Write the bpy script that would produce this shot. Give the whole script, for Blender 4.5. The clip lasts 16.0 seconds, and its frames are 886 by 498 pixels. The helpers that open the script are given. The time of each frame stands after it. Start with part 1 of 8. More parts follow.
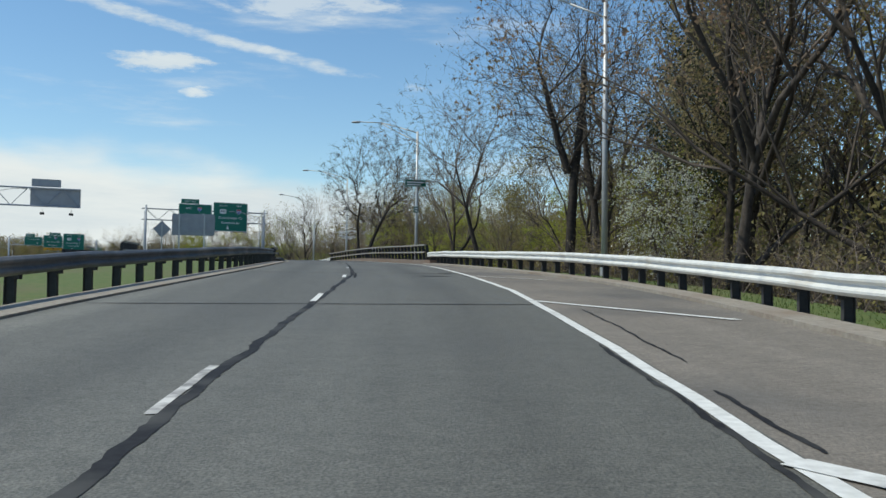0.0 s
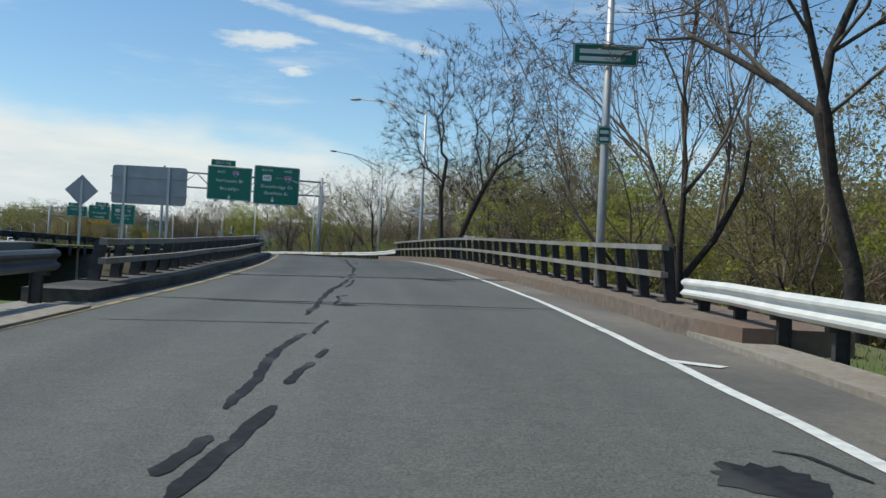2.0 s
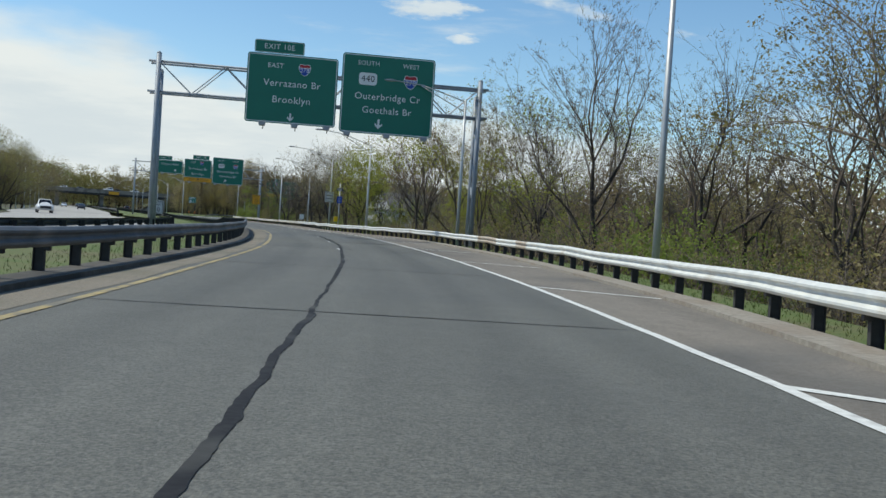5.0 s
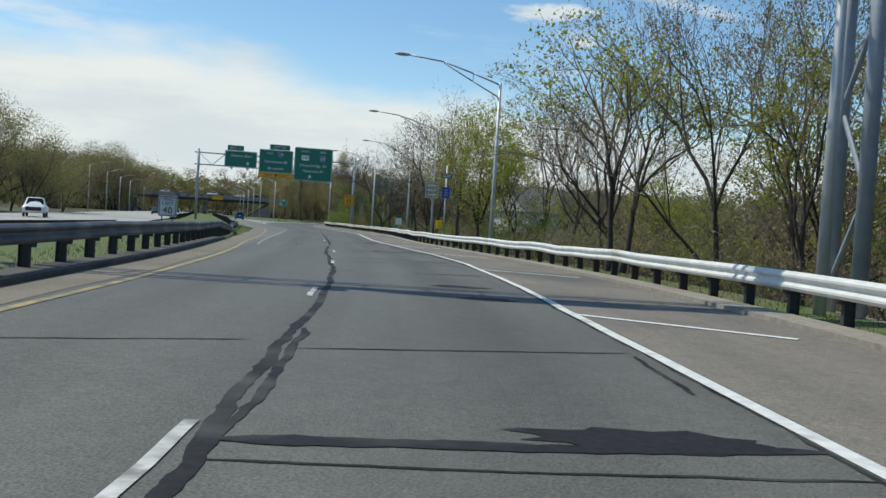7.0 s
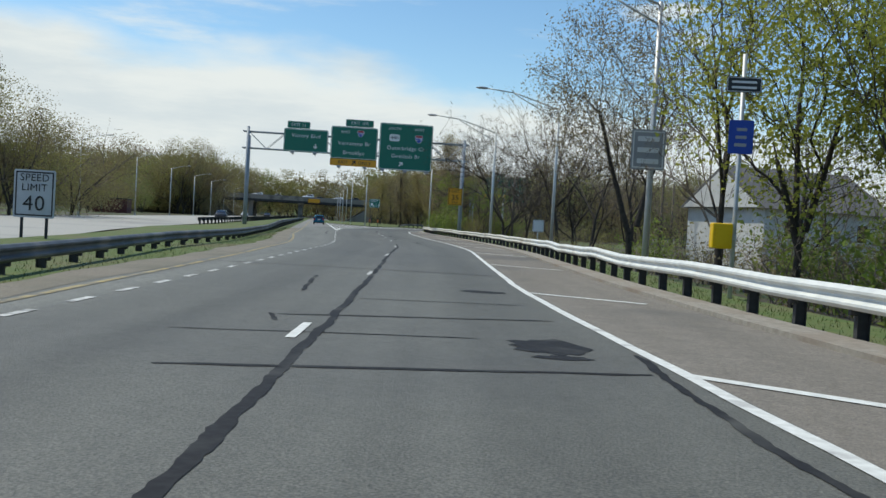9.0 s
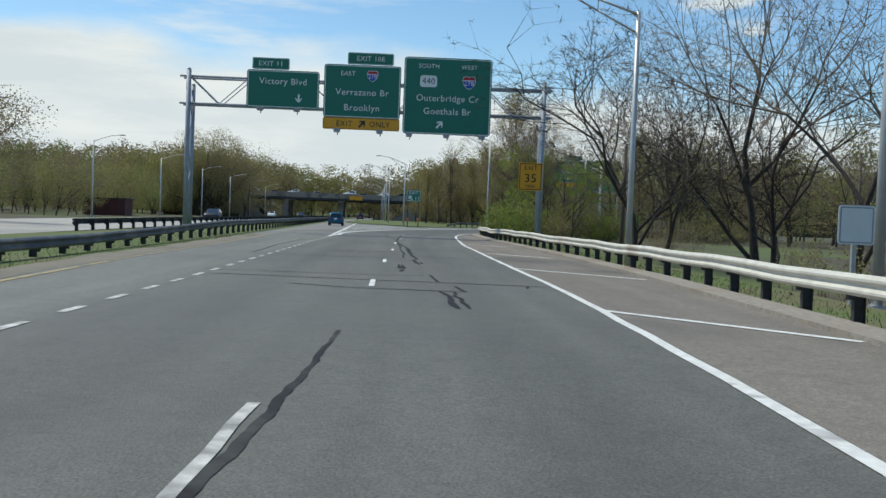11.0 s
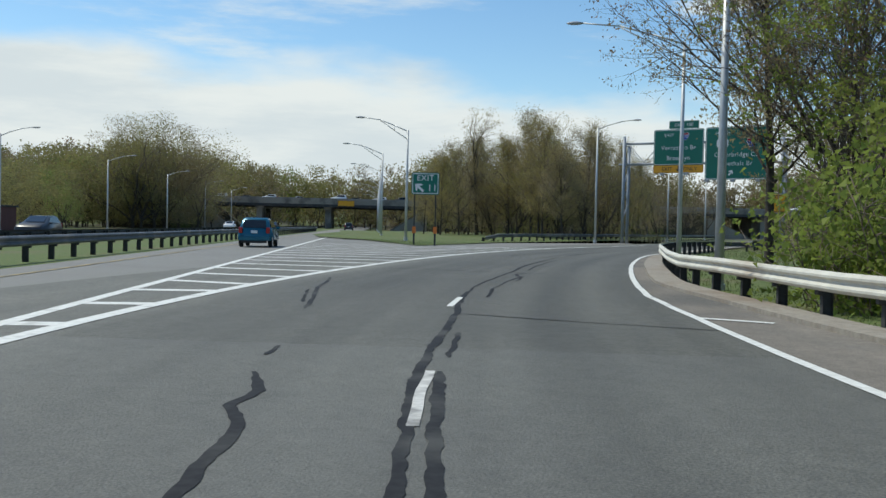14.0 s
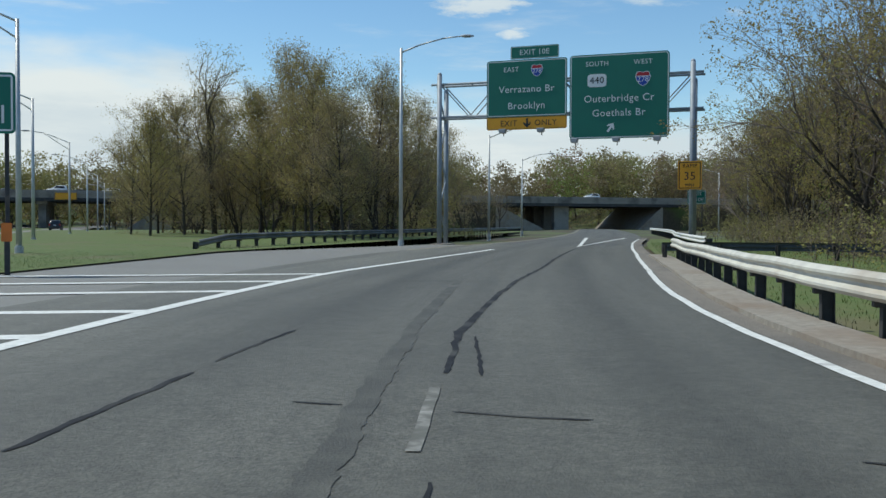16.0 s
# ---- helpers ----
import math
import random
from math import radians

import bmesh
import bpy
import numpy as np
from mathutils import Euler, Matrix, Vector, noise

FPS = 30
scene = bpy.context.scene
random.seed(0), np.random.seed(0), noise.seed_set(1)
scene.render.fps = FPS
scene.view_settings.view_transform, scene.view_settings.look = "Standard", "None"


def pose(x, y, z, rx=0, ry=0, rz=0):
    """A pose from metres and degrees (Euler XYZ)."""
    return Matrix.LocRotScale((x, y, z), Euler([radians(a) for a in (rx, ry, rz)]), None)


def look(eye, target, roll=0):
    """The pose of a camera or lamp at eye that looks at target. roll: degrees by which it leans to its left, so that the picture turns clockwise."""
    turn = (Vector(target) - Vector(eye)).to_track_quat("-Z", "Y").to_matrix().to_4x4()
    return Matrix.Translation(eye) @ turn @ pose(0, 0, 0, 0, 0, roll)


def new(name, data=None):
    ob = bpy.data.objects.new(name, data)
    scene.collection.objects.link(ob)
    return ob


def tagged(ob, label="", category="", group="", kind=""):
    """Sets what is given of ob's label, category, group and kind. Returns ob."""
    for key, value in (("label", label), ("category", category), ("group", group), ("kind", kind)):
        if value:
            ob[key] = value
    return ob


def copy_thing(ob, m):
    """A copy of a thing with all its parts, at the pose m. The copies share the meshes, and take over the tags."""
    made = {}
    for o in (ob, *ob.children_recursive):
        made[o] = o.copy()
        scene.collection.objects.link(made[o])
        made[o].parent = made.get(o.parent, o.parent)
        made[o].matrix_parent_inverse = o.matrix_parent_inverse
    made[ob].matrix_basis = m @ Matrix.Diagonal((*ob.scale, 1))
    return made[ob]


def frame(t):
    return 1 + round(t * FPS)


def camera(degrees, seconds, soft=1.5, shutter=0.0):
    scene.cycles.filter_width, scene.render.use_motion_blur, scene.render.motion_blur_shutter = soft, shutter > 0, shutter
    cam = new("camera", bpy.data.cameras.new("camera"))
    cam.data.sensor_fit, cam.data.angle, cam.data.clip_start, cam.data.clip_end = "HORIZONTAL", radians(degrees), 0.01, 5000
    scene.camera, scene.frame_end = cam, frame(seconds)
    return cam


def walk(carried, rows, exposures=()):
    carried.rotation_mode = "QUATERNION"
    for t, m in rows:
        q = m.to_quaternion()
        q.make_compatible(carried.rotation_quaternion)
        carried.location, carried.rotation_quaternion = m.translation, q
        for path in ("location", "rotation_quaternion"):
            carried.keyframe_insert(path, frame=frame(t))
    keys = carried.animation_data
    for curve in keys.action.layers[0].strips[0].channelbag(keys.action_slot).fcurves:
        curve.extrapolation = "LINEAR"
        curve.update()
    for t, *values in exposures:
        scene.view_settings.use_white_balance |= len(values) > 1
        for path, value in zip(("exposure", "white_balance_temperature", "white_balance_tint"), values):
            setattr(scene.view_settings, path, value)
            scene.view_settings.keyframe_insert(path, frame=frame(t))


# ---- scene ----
cam = camera(50.5, 16.0)

PATH = [
    (0, (3.575, -3.56, 0.315), (3.49, -1.564, 0.399), 0.7),
    (0.5, (2.601, 7.562, 0.956), (2.479, 9.557, 1.052), 1.6),
    (1, (1.44, 18.639, 1.588), (1.265, 20.63, 1.663), 2.6),
    (1.5, (-0.004, 29.49, 2.102), (-0.233, 31.476, 2.152), 2.4),
    (2, (-1.704, 40.102, 2.558), (-1.981, 42.082, 2.6), 2.8),
    (2.5, (-3.638, 50.575, 2.877), (-3.962, 52.548, 2.898), 3.3),
    (3, (-5.872, 60.933, 3.245), (-6.251, 62.897, 3.274), 4.0),
    (3.5, (-8.486, 71.354, 3.641), (-8.93, 73.304, 3.652), 4.1),
    (4, (-11.379, 81.758, 3.944), (-11.882, 83.694, 3.939), 3.7),
    (4.2, (-12.649, 85.845, 4.026), (-13.173, 87.775, 4.006), 3.8),
    (6.3, (-28.379, 127.935, 4.215), (-29.143, 129.782, 4.164), 3.3),
    (6.5, (-30.076, 131.821, 4.228), (-30.867, 133.657, 4.18), 3.5),
    (7, (-34.727, 141.3, 4.239), (-35.575, 143.111, 4.189), 3.6),
    (7.5, (-39.653, 150.636, 4.315), (-40.558, 152.419, 4.266), 3.8),
    (8, (-44.941, 160.005, 4.388), (-45.903, 161.757, 4.335), 3.6),
    (8.5, (-50.553, 169.233, 4.337), (-51.566, 170.957, 4.279), 3.3),
    (9, (-56.393, 178.149, 4.206), (-57.446, 179.849, 4.151), 3.3),
    (11.3, (-82.225, 217.48, 4.204), (-83.391, 219.104, 4.132), 1.8),
    (11.5, (-84.677, 220.751, 4.201), (-85.85, 222.369, 4.124), 1.5),
    (12, (-90.974, 228.728, 4.06), (-92.17, 230.33, 4.0), 1.4),
    (12.5, (-97.165, 236.597, 4.048), (-98.369, 238.194, 4.001), 1.2),
    (13, (-103.415, 244.356, 4.009), (-104.622, 245.95, 3.962), 1.2),
    (13.5, (-109.345, 251.967, 4.072), (-110.548, 253.564, 4.026), 1.6),
    (14, (-115.186, 259.606, 4.147), (-116.343, 261.237, 4.099), 1.3),
    (14.5, (-120.422, 267.404, 4.101), (-121.491, 269.094, 4.055), 1.1),
    (15, (-124.989, 275.596, 4.124), (-125.953, 277.347, 4.068), 1.2),
    (15.5, (-129.303, 284.036, 4.126), (-130.153, 285.846, 4.076), 1.0),
    (16, (-133.533, 292.675, 4.12), (-134.268, 294.535, 4.066), 0.2),
]
walk(cam, [(t, look(eye, target, roll)) for t, eye, target, roll in PATH], [(0, -0.09, 6680, 2.5), (13, -0.08, 6680, 2.5), (16, -0.13, 6500, 1.0)])

# ---- world, sun ----
SUN_TO = Vector((-0.53, -0.06, 0.846)).normalized()
sun = new("sun", bpy.data.lights.new("sun", "SUN"))
sun.data.energy, sun.data.angle, sun.data.color = 3.6, radians(0.6), (1.0, 0.95, 0.87)
sun.matrix_world = look((0, 0, 60), Vector((0, 0, 60)) - SUN_TO)

world = bpy.data.worlds.new("sky")
scene.world = world
world.use_nodes = True
wn, wl = world.node_tree.nodes, world.node_tree.links
wn.clear()


def wnode(kind, **props):
    n = wn.new(kind)
    for k, v in props.items():
        if k == "operation":
            n.operation = v
        elif k == "blend_type":
            n.blend_type = v
        elif k == "data_type":
            n.data_type = v
    return n


def wmath(op, a, b=None, c=None, clamp=False):
    n = wnode("ShaderNodeMath", operation=op)
    n.use_clamp = clamp
    for i, v in enumerate((a, b, c)):
        if v is None:
            continue
        if isinstance(v, (int, float)):
            n.inputs[i].default_value = v
        else:
            wl.new(v, n.inputs[i])
    return n.outputs[0]


def wramp(v, lo, hi):
    n = wn.new("ShaderNodeMapRange")
    n.interpolation_type = "SMOOTHSTEP"
    wl.new(v, n.inputs[0])
    n.inputs[1].default_value, n.inputs[2].default_value = lo, hi
    return n.outputs[0]


sky = wn.new("ShaderNodeTexSky")
sky.sky_type, sky.sun_disc = "NISHITA", False
sky.sun_elevation, sky.sun_rotation = radians(58), radians(-96)
sky.air_density, sky.dust_density, sky.ozone_density = 1.0, 0.15, 3.0
coord = wn.new("ShaderNodeTexCoord")
sep = wn.new("ShaderNodeSeparateXYZ")
wl.new(coord.outputs["Generated"], sep.inputs[0])
dx, dy, dz = sep.outputs
# white cloud bank low over the horizon, higher towards the west
wob = wn.new("ShaderNodeTexNoise")
wob.inputs["Scale"].default_value, wob.inputs["Detail"].default_value = 6.0, 6.0
stretch = wn.new("ShaderNodeMapping")
stretch.inputs["Scale"].default_value = (1.0, 1.0, 3.0)
wl.new(coord.outputs["Generated"], stretch.inputs[0])
wl.new(stretch.outputs[0], wob.inputs["Vector"])
lean = wmath("MULTIPLY", dx, -1.0)
edge = wmath("SUBTRACT", dz, wmath("MULTIPLY_ADD", lean, 0.112, 0.082))
edge = wmath("ADD", edge, wmath("MULTIPLY", wmath("SUBTRACT", wob.outputs[0], 0.5), 0.11))
bank = wramp(edge, 0.022, -0.028)
# thin streaks higher up
streak = wn.new("ShaderNodeTexNoise")
streak.inputs["Scale"].default_value, streak.inputs["Detail"].default_value, streak.inputs["Roughness"].default_value = 2.6, 7.0, 0.62
smap = wn.new("ShaderNodeMapping")
smap.inputs["Rotation"].default_value = (0.0, 0.22, 0.5)
smap.inputs["Scale"].default_value = (1.0, 1.4, 7.0)
wl.new(coord.outputs["Generated"], smap.inputs[0])
wl.new(smap.outputs[0], streak.inputs["Vector"])
thin = wmath("MULTIPLY", wramp(streak.outputs[0], 0.54, 0.78), 0.75)
# small bright clouds with ragged edges
rag = wn.new("ShaderNodeTexNoise")
rag.inputs["Scale"].default_value, rag.inputs["Detail"].default_value, rag.inputs["Roughness"].default_value = 16.0, 6.0, 0.65
rmap = wn.new("ShaderNodeMapping")
rmap.inputs["Scale"].default_value = (1.0, 1.0, 3.5)
wl.new(coord.outputs["Generated"], rmap.inputs[0])
wl.new(rmap.outputs[0], rag.inputs["Vector"])


def puff(yaw, elev, wide, high, soft_to, tilt=0.0):
    c = Vector((-math.sin(radians(yaw)), math.cos(radians(yaw)), 0))
    r = Vector((c.y, -c.x, 0))
    across_to = wmath("ADD", wmath("MULTIPLY", dx, r.x), wmath("MULTIPLY", dy, r.y))
    u = wmath("DIVIDE", across_to, wide)
    v = wmath("DIVIDE", wmath("SUBTRACT", wmath("SUBTRACT", dz, math.sin(radians(elev))), wmath("MULTIPLY", across_to, tilt)), high)
    ahead = wmath("ADD", wmath("MULTIPLY", dx, c.x), wmath("MULTIPLY", dy, c.y))
    q = wmath("ADD", wmath("MULTIPLY", u, u), wmath("MULTIPLY", v, v))
    q = wmath("ADD", q, wmath("MULTIPLY", wmath("SUBTRACT", rag.outputs[0], 0.5), 4.5))
    return wmath("MULTIPLY", wramp(q, 1.0, soft_to), wmath("GREATER_THAN", ahead, 0.3))
cl = wmath("MAXIMUM", bank, thin)
cl = wmath("MAXIMUM", cl, wmath("MULTIPLY", puff(19.5, 12.9, 0.062, 0.0115, 0.0), 0.85))
cl = wmath("MAXIMUM", cl, wmath("MULTIPLY", puff(17.3, 11.4, 0.02, 0.008, 0.0), 0.8))
cl = wmath("MAXIMUM", cl, wmath("MULTIPLY", puff(11.0, 17.0, 0.11, 0.022, 0.0), 0.6))
cl = wmath("MAXIMUM", cl, wmath("MULTIPLY", puff(16.5, 14.5, 0.2, 0.0075, -0.6, -0.2), 0.8))
cl = wmath("MAXIMUM", cl, wmath("MULTIPLY", puff(19.5, 17.3, 0.12, 0.006, -0.6, -0.26), 0.7))
cl = wmath("MULTIPLY", cl, wramp(dz, -0.02, 0.0))
mixc = wn.new("ShaderNodeMix")
mixc.data_type = "RGBA"
wl.new(cl, mixc.inputs[0])
deep = wn.new("ShaderNodeHueSaturation")
deep.inputs["Saturation"].default_value = 1.12
wl.new(sky.outputs[0], deep.inputs["Color"])
wl.new(deep.outputs[0], mixc.inputs[6])
shade = wn.new("ShaderNodeMix")
shade.data_type = "RGBA"
shade.inputs[6].default_value, shade.inputs[7].default_value = (4.8, 5.2, 5.7, 1), (5.75, 5.95, 6.2, 1)
wl.new(wramp(streak.outputs[0], 0.36, 0.62), shade.inputs[0])
wl.new(shade.outputs[2], mixc.inputs[7])
bg = wn.new("ShaderNodeBackground")
bg.inputs[1].default_value = 0.15
wl.new(mixc.outputs[2], bg.inputs[0])
wout = wn.new("ShaderNodeOutputWorld")
wl.new(bg.outputs[0], wout.inputs[0])


# ---- materials ----
def material(name, base, rough=0.8, metal=0.0, second=None, scale=1.0, detail=6.0, spot=None, spot_scale=0.12, spot_at=(0.5, 0.65),
             bump=0.0, bump_scale=20.0, per_object=0.0, per_island=0.0, coords="Object", spec=0.5, lanes=0.0, grit=0.0):
    """Base colour varied by fine noise towards second, and by broad noise towards spot."""
    m = bpy.data.materials.new(name)
    m.use_nodes = True
    nt = m.node_tree
    p = nt.nodes["Principled BSDF"]
    p.inputs["Roughness"].default_value, p.inputs["Metallic"].default_value = rough, metal
    p.inputs["Specular IOR Level"].default_value = spec
    tc = nt.nodes.new("ShaderNodeTexCoord")
    second = second or tuple(c * 0.75 for c in base)
    n1 = nt.nodes.new("ShaderNodeTexNoise")
    n1.inputs["Scale"].default_value, n1.inputs["Detail"].default_value = scale, detail
    nt.links.new(tc.outputs[coords], n1.inputs["Vector"])
    r1 = nt.nodes.new("ShaderNodeMapRange")
    r1.inputs[1].default_value, r1.inputs[2].default_value = 0.35, 0.65
    nt.links.new(n1.outputs[0], r1.inputs[0])
    mx = nt.nodes.new("ShaderNodeMix")
    mx.data_type = "RGBA"
    mx.inputs[6].default_value, mx.inputs[7].default_value = (*base, 1), (*second, 1)
    nt.links.new(r1.outputs[0], mx.inputs[0])
    out = mx.outputs[2]
    if spot:
        n2 = nt.nodes.new("ShaderNodeTexNoise")
        n2.inputs["Scale"].default_value, n2.inputs["Detail"].default_value = spot_scale, 5.0
        nt.links.new(tc.outputs[coords], n2.inputs["Vector"])
        r2 = nt.nodes.new("ShaderNodeMapRange")
        r2.inputs[1].default_value, r2.inputs[2].default_value = spot_at
        nt.links.new(n2.outputs[0], r2.inputs[0])
        m2 = nt.nodes.new("ShaderNodeMix")
        m2.data_type = "RGBA"
        nt.links.new(r2.outputs[0], m2.inputs[0])
        nt.links.new(out, m2.inputs[6])
        m2.inputs[7].default_value = (*spot, 1)
        out = m2.outputs[2]
    if lanes:
        # wear along the lanes: u is the offset from the centre line, v the station
        stretch_uv = nt.nodes.new("ShaderNodeMapping")
        stretch_uv.inputs["Scale"].default_value = (1.3, 0.045, 1.0)
        nt.links.new(tc.outputs["UV"], stretch_uv.inputs[0])
        ns = nt.nodes.new("ShaderNodeTexNoise")
        ns.inputs["Scale"].default_value, ns.inputs["Detail"].default_value = 1.0, 4.0
        nt.links.new(stretch_uv.outputs[0], ns.inputs["Vector"])
        rs = nt.nodes.new("ShaderNodeMapRange")
        rs.inputs[1].default_value, rs.inputs[2].default_value, rs.inputs[3].default_value, rs.inputs[4].default_value = 0.3, 0.7, 1.0 - lanes, 1.0 + lanes
        nt.links.new(ns.outputs[0], rs.inputs[0])
        su = nt.nodes.new("ShaderNodeSeparateXYZ")
        nt.links.new(tc.outputs["UV"], su.inputs[0])
        pale = nt.nodes.new("ShaderNodeMapRange")
        pale.interpolation_type = "SMOOTHSTEP"
        pale.inputs[1].default_value, pale.inputs[2].default_value, pale.inputs[3].default_value, pale.inputs[4].default_value = -4.7, -4.1, 1.35, 1.0
        nt.links.new(su.outputs[0], pale.inputs[0])
        worn = nt.nodes.new("ShaderNodeMath")
        worn.operation = "MULTIPLY"
        nt.links.new(rs.outputs[0], worn.inputs[0])
        nt.links.new(pale.outputs[0], worn.inputs[1])
        band = worn.outputs[0]
        for centre in (0.95, -2.7):
            off = nt.nodes.new("ShaderNodeMath")
            off.operation = "SUBTRACT"
            off.inputs[1].default_value = centre
            nt.links.new(su.outputs[0], off.inputs[0])
            ab = nt.nodes.new("ShaderNodeMath")
            ab.operation = "ABSOLUTE"
            nt.links.new(off.outputs[0], ab.inputs[0])
            rb = nt.nodes.new("ShaderNodeMapRange")
            rb.interpolation_type = "SMOOTHSTEP"
            rb.inputs[2].default_value, rb.inputs[3].default_value, rb.inputs[4].default_value = 0.75, 0.84, 1.0
            nt.links.new(ab.outputs[0], rb.inputs[0])
            mu = nt.nodes.new("ShaderNodeMath")
            mu.operation = "MULTIPLY"
            nt.links.new(band, mu.inputs[0])
            nt.links.new(rb.outputs[0], mu.inputs[1])
            band = mu.outputs[0]
        hv = nt.nodes.new("ShaderNodeHueSaturation")
        nt.links.new(band, hv.inputs["Value"])
        nt.links.new(out, hv.inputs["Color"])
        out = hv.outputs[0]
    if grit:
        # blotches and aggregate between the grain and the broad stains
        for sc, amt in ((3.2, grit * 0.7), (13.0, grit)):
            ng = nt.nodes.new("ShaderNodeTexNoise")
            ng.inputs["Scale"].default_value, ng.inputs["Detail"].default_value, ng.inputs["Roughness"].default_value = sc, 5.0, 0.7
            nt.links.new(tc.outputs[coords], ng.inputs["Vector"])
            rg = nt.nodes.new("ShaderNodeMapRange")
            rg.inputs[1].default_value, rg.inputs[2].default_value, rg.inputs[3].default_value, rg.inputs[4].default_value = 0.3, 0.7, 1.0 - amt, 1.0 + amt
            nt.links.new(ng.outputs[0], rg.inputs[0])
            hg = nt.nodes.new("ShaderNodeHueSaturation")
            nt.links.new(rg.outputs[0], hg.inputs["Value"])
            nt.links.new(out, hg.inputs["Color"])
            out = hg.outputs[0]
    if per_object or per_island:
        src = nt.nodes.new("ShaderNodeObjectInfo").outputs["Random"] if per_object else nt.nodes.new("ShaderNodeNewGeometry").outputs["Random Per Island"]
        amt = per_object or per_island
        rv = nt.nodes.new("ShaderNodeMapRange")
        rv.inputs[3].default_value, rv.inputs[4].default_value = 1 - amt, 1 + amt
        nt.links.new(src, rv.inputs[0])
        hs = nt.nodes.new("ShaderNodeHueSaturation")
        nt.links.new(rv.outputs[0], hs.inputs["Value"])
        nt.links.new(out, hs.inputs["Color"])
        out = hs.outputs[0]
    nt.links.new(out, p.inputs["Base Color"])
    if bump:
        nb = nt.nodes.new("ShaderNodeTexNoise")
        nb.inputs["Scale"].default_value, nb.inputs["Detail"].default_value = bump_scale, 4.0
        nt.links.new(tc.outputs[coords], nb.inputs["Vector"])
        b = nt.nodes.new("ShaderNodeBump")
        b.inputs["Strength"].default_value = bump
        b.inputs["Distance"].default_value = 0.02
        nt.links.new(nb.outputs[0], b.inputs["Height"])
        nt.links.new(b.outputs[0], p.inputs["Normal"])
    return m


ASPHALT = material("asphalt", (0.160, 0.157, 0.133), 0.72, second=(0.078, 0.078, 0.069), scale=46, spot=(0.099, 0.098, 0.088), spot_scale=0.16, spot_at=(0.48, 0.72), bump=0.5, bump_scale=55, lanes=0.13, grit=0.16)
DECK_ASPHALT = material("stained_deck_asphalt", (0.128, 0.125, 0.106), 0.74, second=(0.062, 0.062, 0.055), scale=46, spot=(0.065, 0.064, 0.058), spot_scale=0.3, spot_at=(0.44, 0.7), bump=0.5, bump_scale=55, lanes=0.16, grit=0.22)
RAMP_ASPHALT = material("dark_ramp_asphalt", (0.135, 0.131, 0.108), 0.72, second=(0.07, 0.068, 0.057), scale=42, spot=(0.088, 0.086, 0.072), spot_scale=0.2, spot_at=(0.46, 0.7), bump=0.5, bump_scale=55, lanes=0.2, grit=0.2)
OLD_ASPHALT = material("pale_worn_asphalt", (0.25, 0.24, 0.215), 0.75, second=(0.16, 0.155, 0.14), scale=50, spot=(0.19, 0.18, 0.165), spot_scale=0.3, bump=0.4, bump_scale=50)
SHOULDER = material("shoulder_asphalt", (0.235, 0.207, 0.172), 0.92, second=(0.15, 0.133, 0.112), scale=46, lanes=0.12, grit=0.18, spot=(0.12, 0.112, 0.10), spot_scale=0.2, bump=0.5, bump_scale=50)
OLD_ROAD = material("pale_concrete_road", (0.42, 0.40, 0.36), 0.9, second=(0.36, 0.345, 0.31), scale=12, spot=(0.30, 0.29, 0.27), spot_scale=0.1)
TAR = material("crack_sealer", (0.012, 0.012, 0.014), 0.8, second=(0.024, 0.024, 0.026), scale=14, spot=(0.075, 0.075, 0.07), spot_scale=1.1, spot_at=(0.5, 0.7), spec=0.25)
JOINT = material("worn_joint_steel", (0.21, 0.205, 0.18), 0.7, metal=0.2, second=(0.14, 0.135, 0.12), scale=6, spot=(0.1, 0.098, 0.09), spot_scale=1.2)
PAINT = material("white_paint", (0.78, 0.78, 0.74), 0.7, second=(0.62, 0.62, 0.58), scale=9, spot=(0.4, 0.39, 0.37), spot_scale=2.5, spot_at=(0.58, 0.75))
WORN_PAINT = material("worn_white_paint", (0.66, 0.65, 0.61), 0.75, second=(0.36, 0.35, 0.33), scale=6, spot=(0.2, 0.195, 0.185), spot_scale=3.0, spot_at=(0.5, 0.7))
YELLOW_LINE = material("yellow_paint", (0.44, 0.33, 0.13), 0.75, second=(0.30, 0.25, 0.14), scale=5, spot=(0.17, 0.155, 0.12), spot_scale=1.8, spot_at=(0.46, 0.62))
WALK = material("rust_stained_walk_concrete", (0.22, 0.175, 0.135), 0.92, second=(0.15, 0.115, 0.09), scale=7, spot=(0.18, 0.115, 0.08), spot_scale=0.45, spot_at=(0.45, 0.7), bump=0.4, bump_scale=25)
CONCRETE = material("kerb_concrete", (0.33, 0.30, 0.25), 0.92, second=(0.24, 0.21, 0.175), scale=9, spot=(0.22, 0.165, 0.12), spot_scale=0.5, spot_at=(0.5, 0.75), bump=0.4, bump_scale=25)
PARAPET = material("bridge_concrete", (0.30, 0.28, 0.25), 0.92, second=(0.24, 0.22, 0.2), scale=4, spot=(0.14, 0.13, 0.12), spot_scale=0.3, bump=0.3)
GRIT = material("tan_shoulder_grit", (0.27, 0.235, 0.185), 0.95, second=(0.17, 0.15, 0.12), scale=30, spot=(0.16, 0.15, 0.11), spot_scale=0.5, spot_at=(0.45, 0.7), bump=0.6, bump_scale=40)
STAIN = material("dark_tyre_stain", (0.083, 0.081, 0.068), 0.74, second=(0.05, 0.049, 0.042), scale=40, spot=(0.115, 0.112, 0.094), spot_scale=1.4, spot_at=(0.45, 0.65), bump=0.5, bump_scale=55)
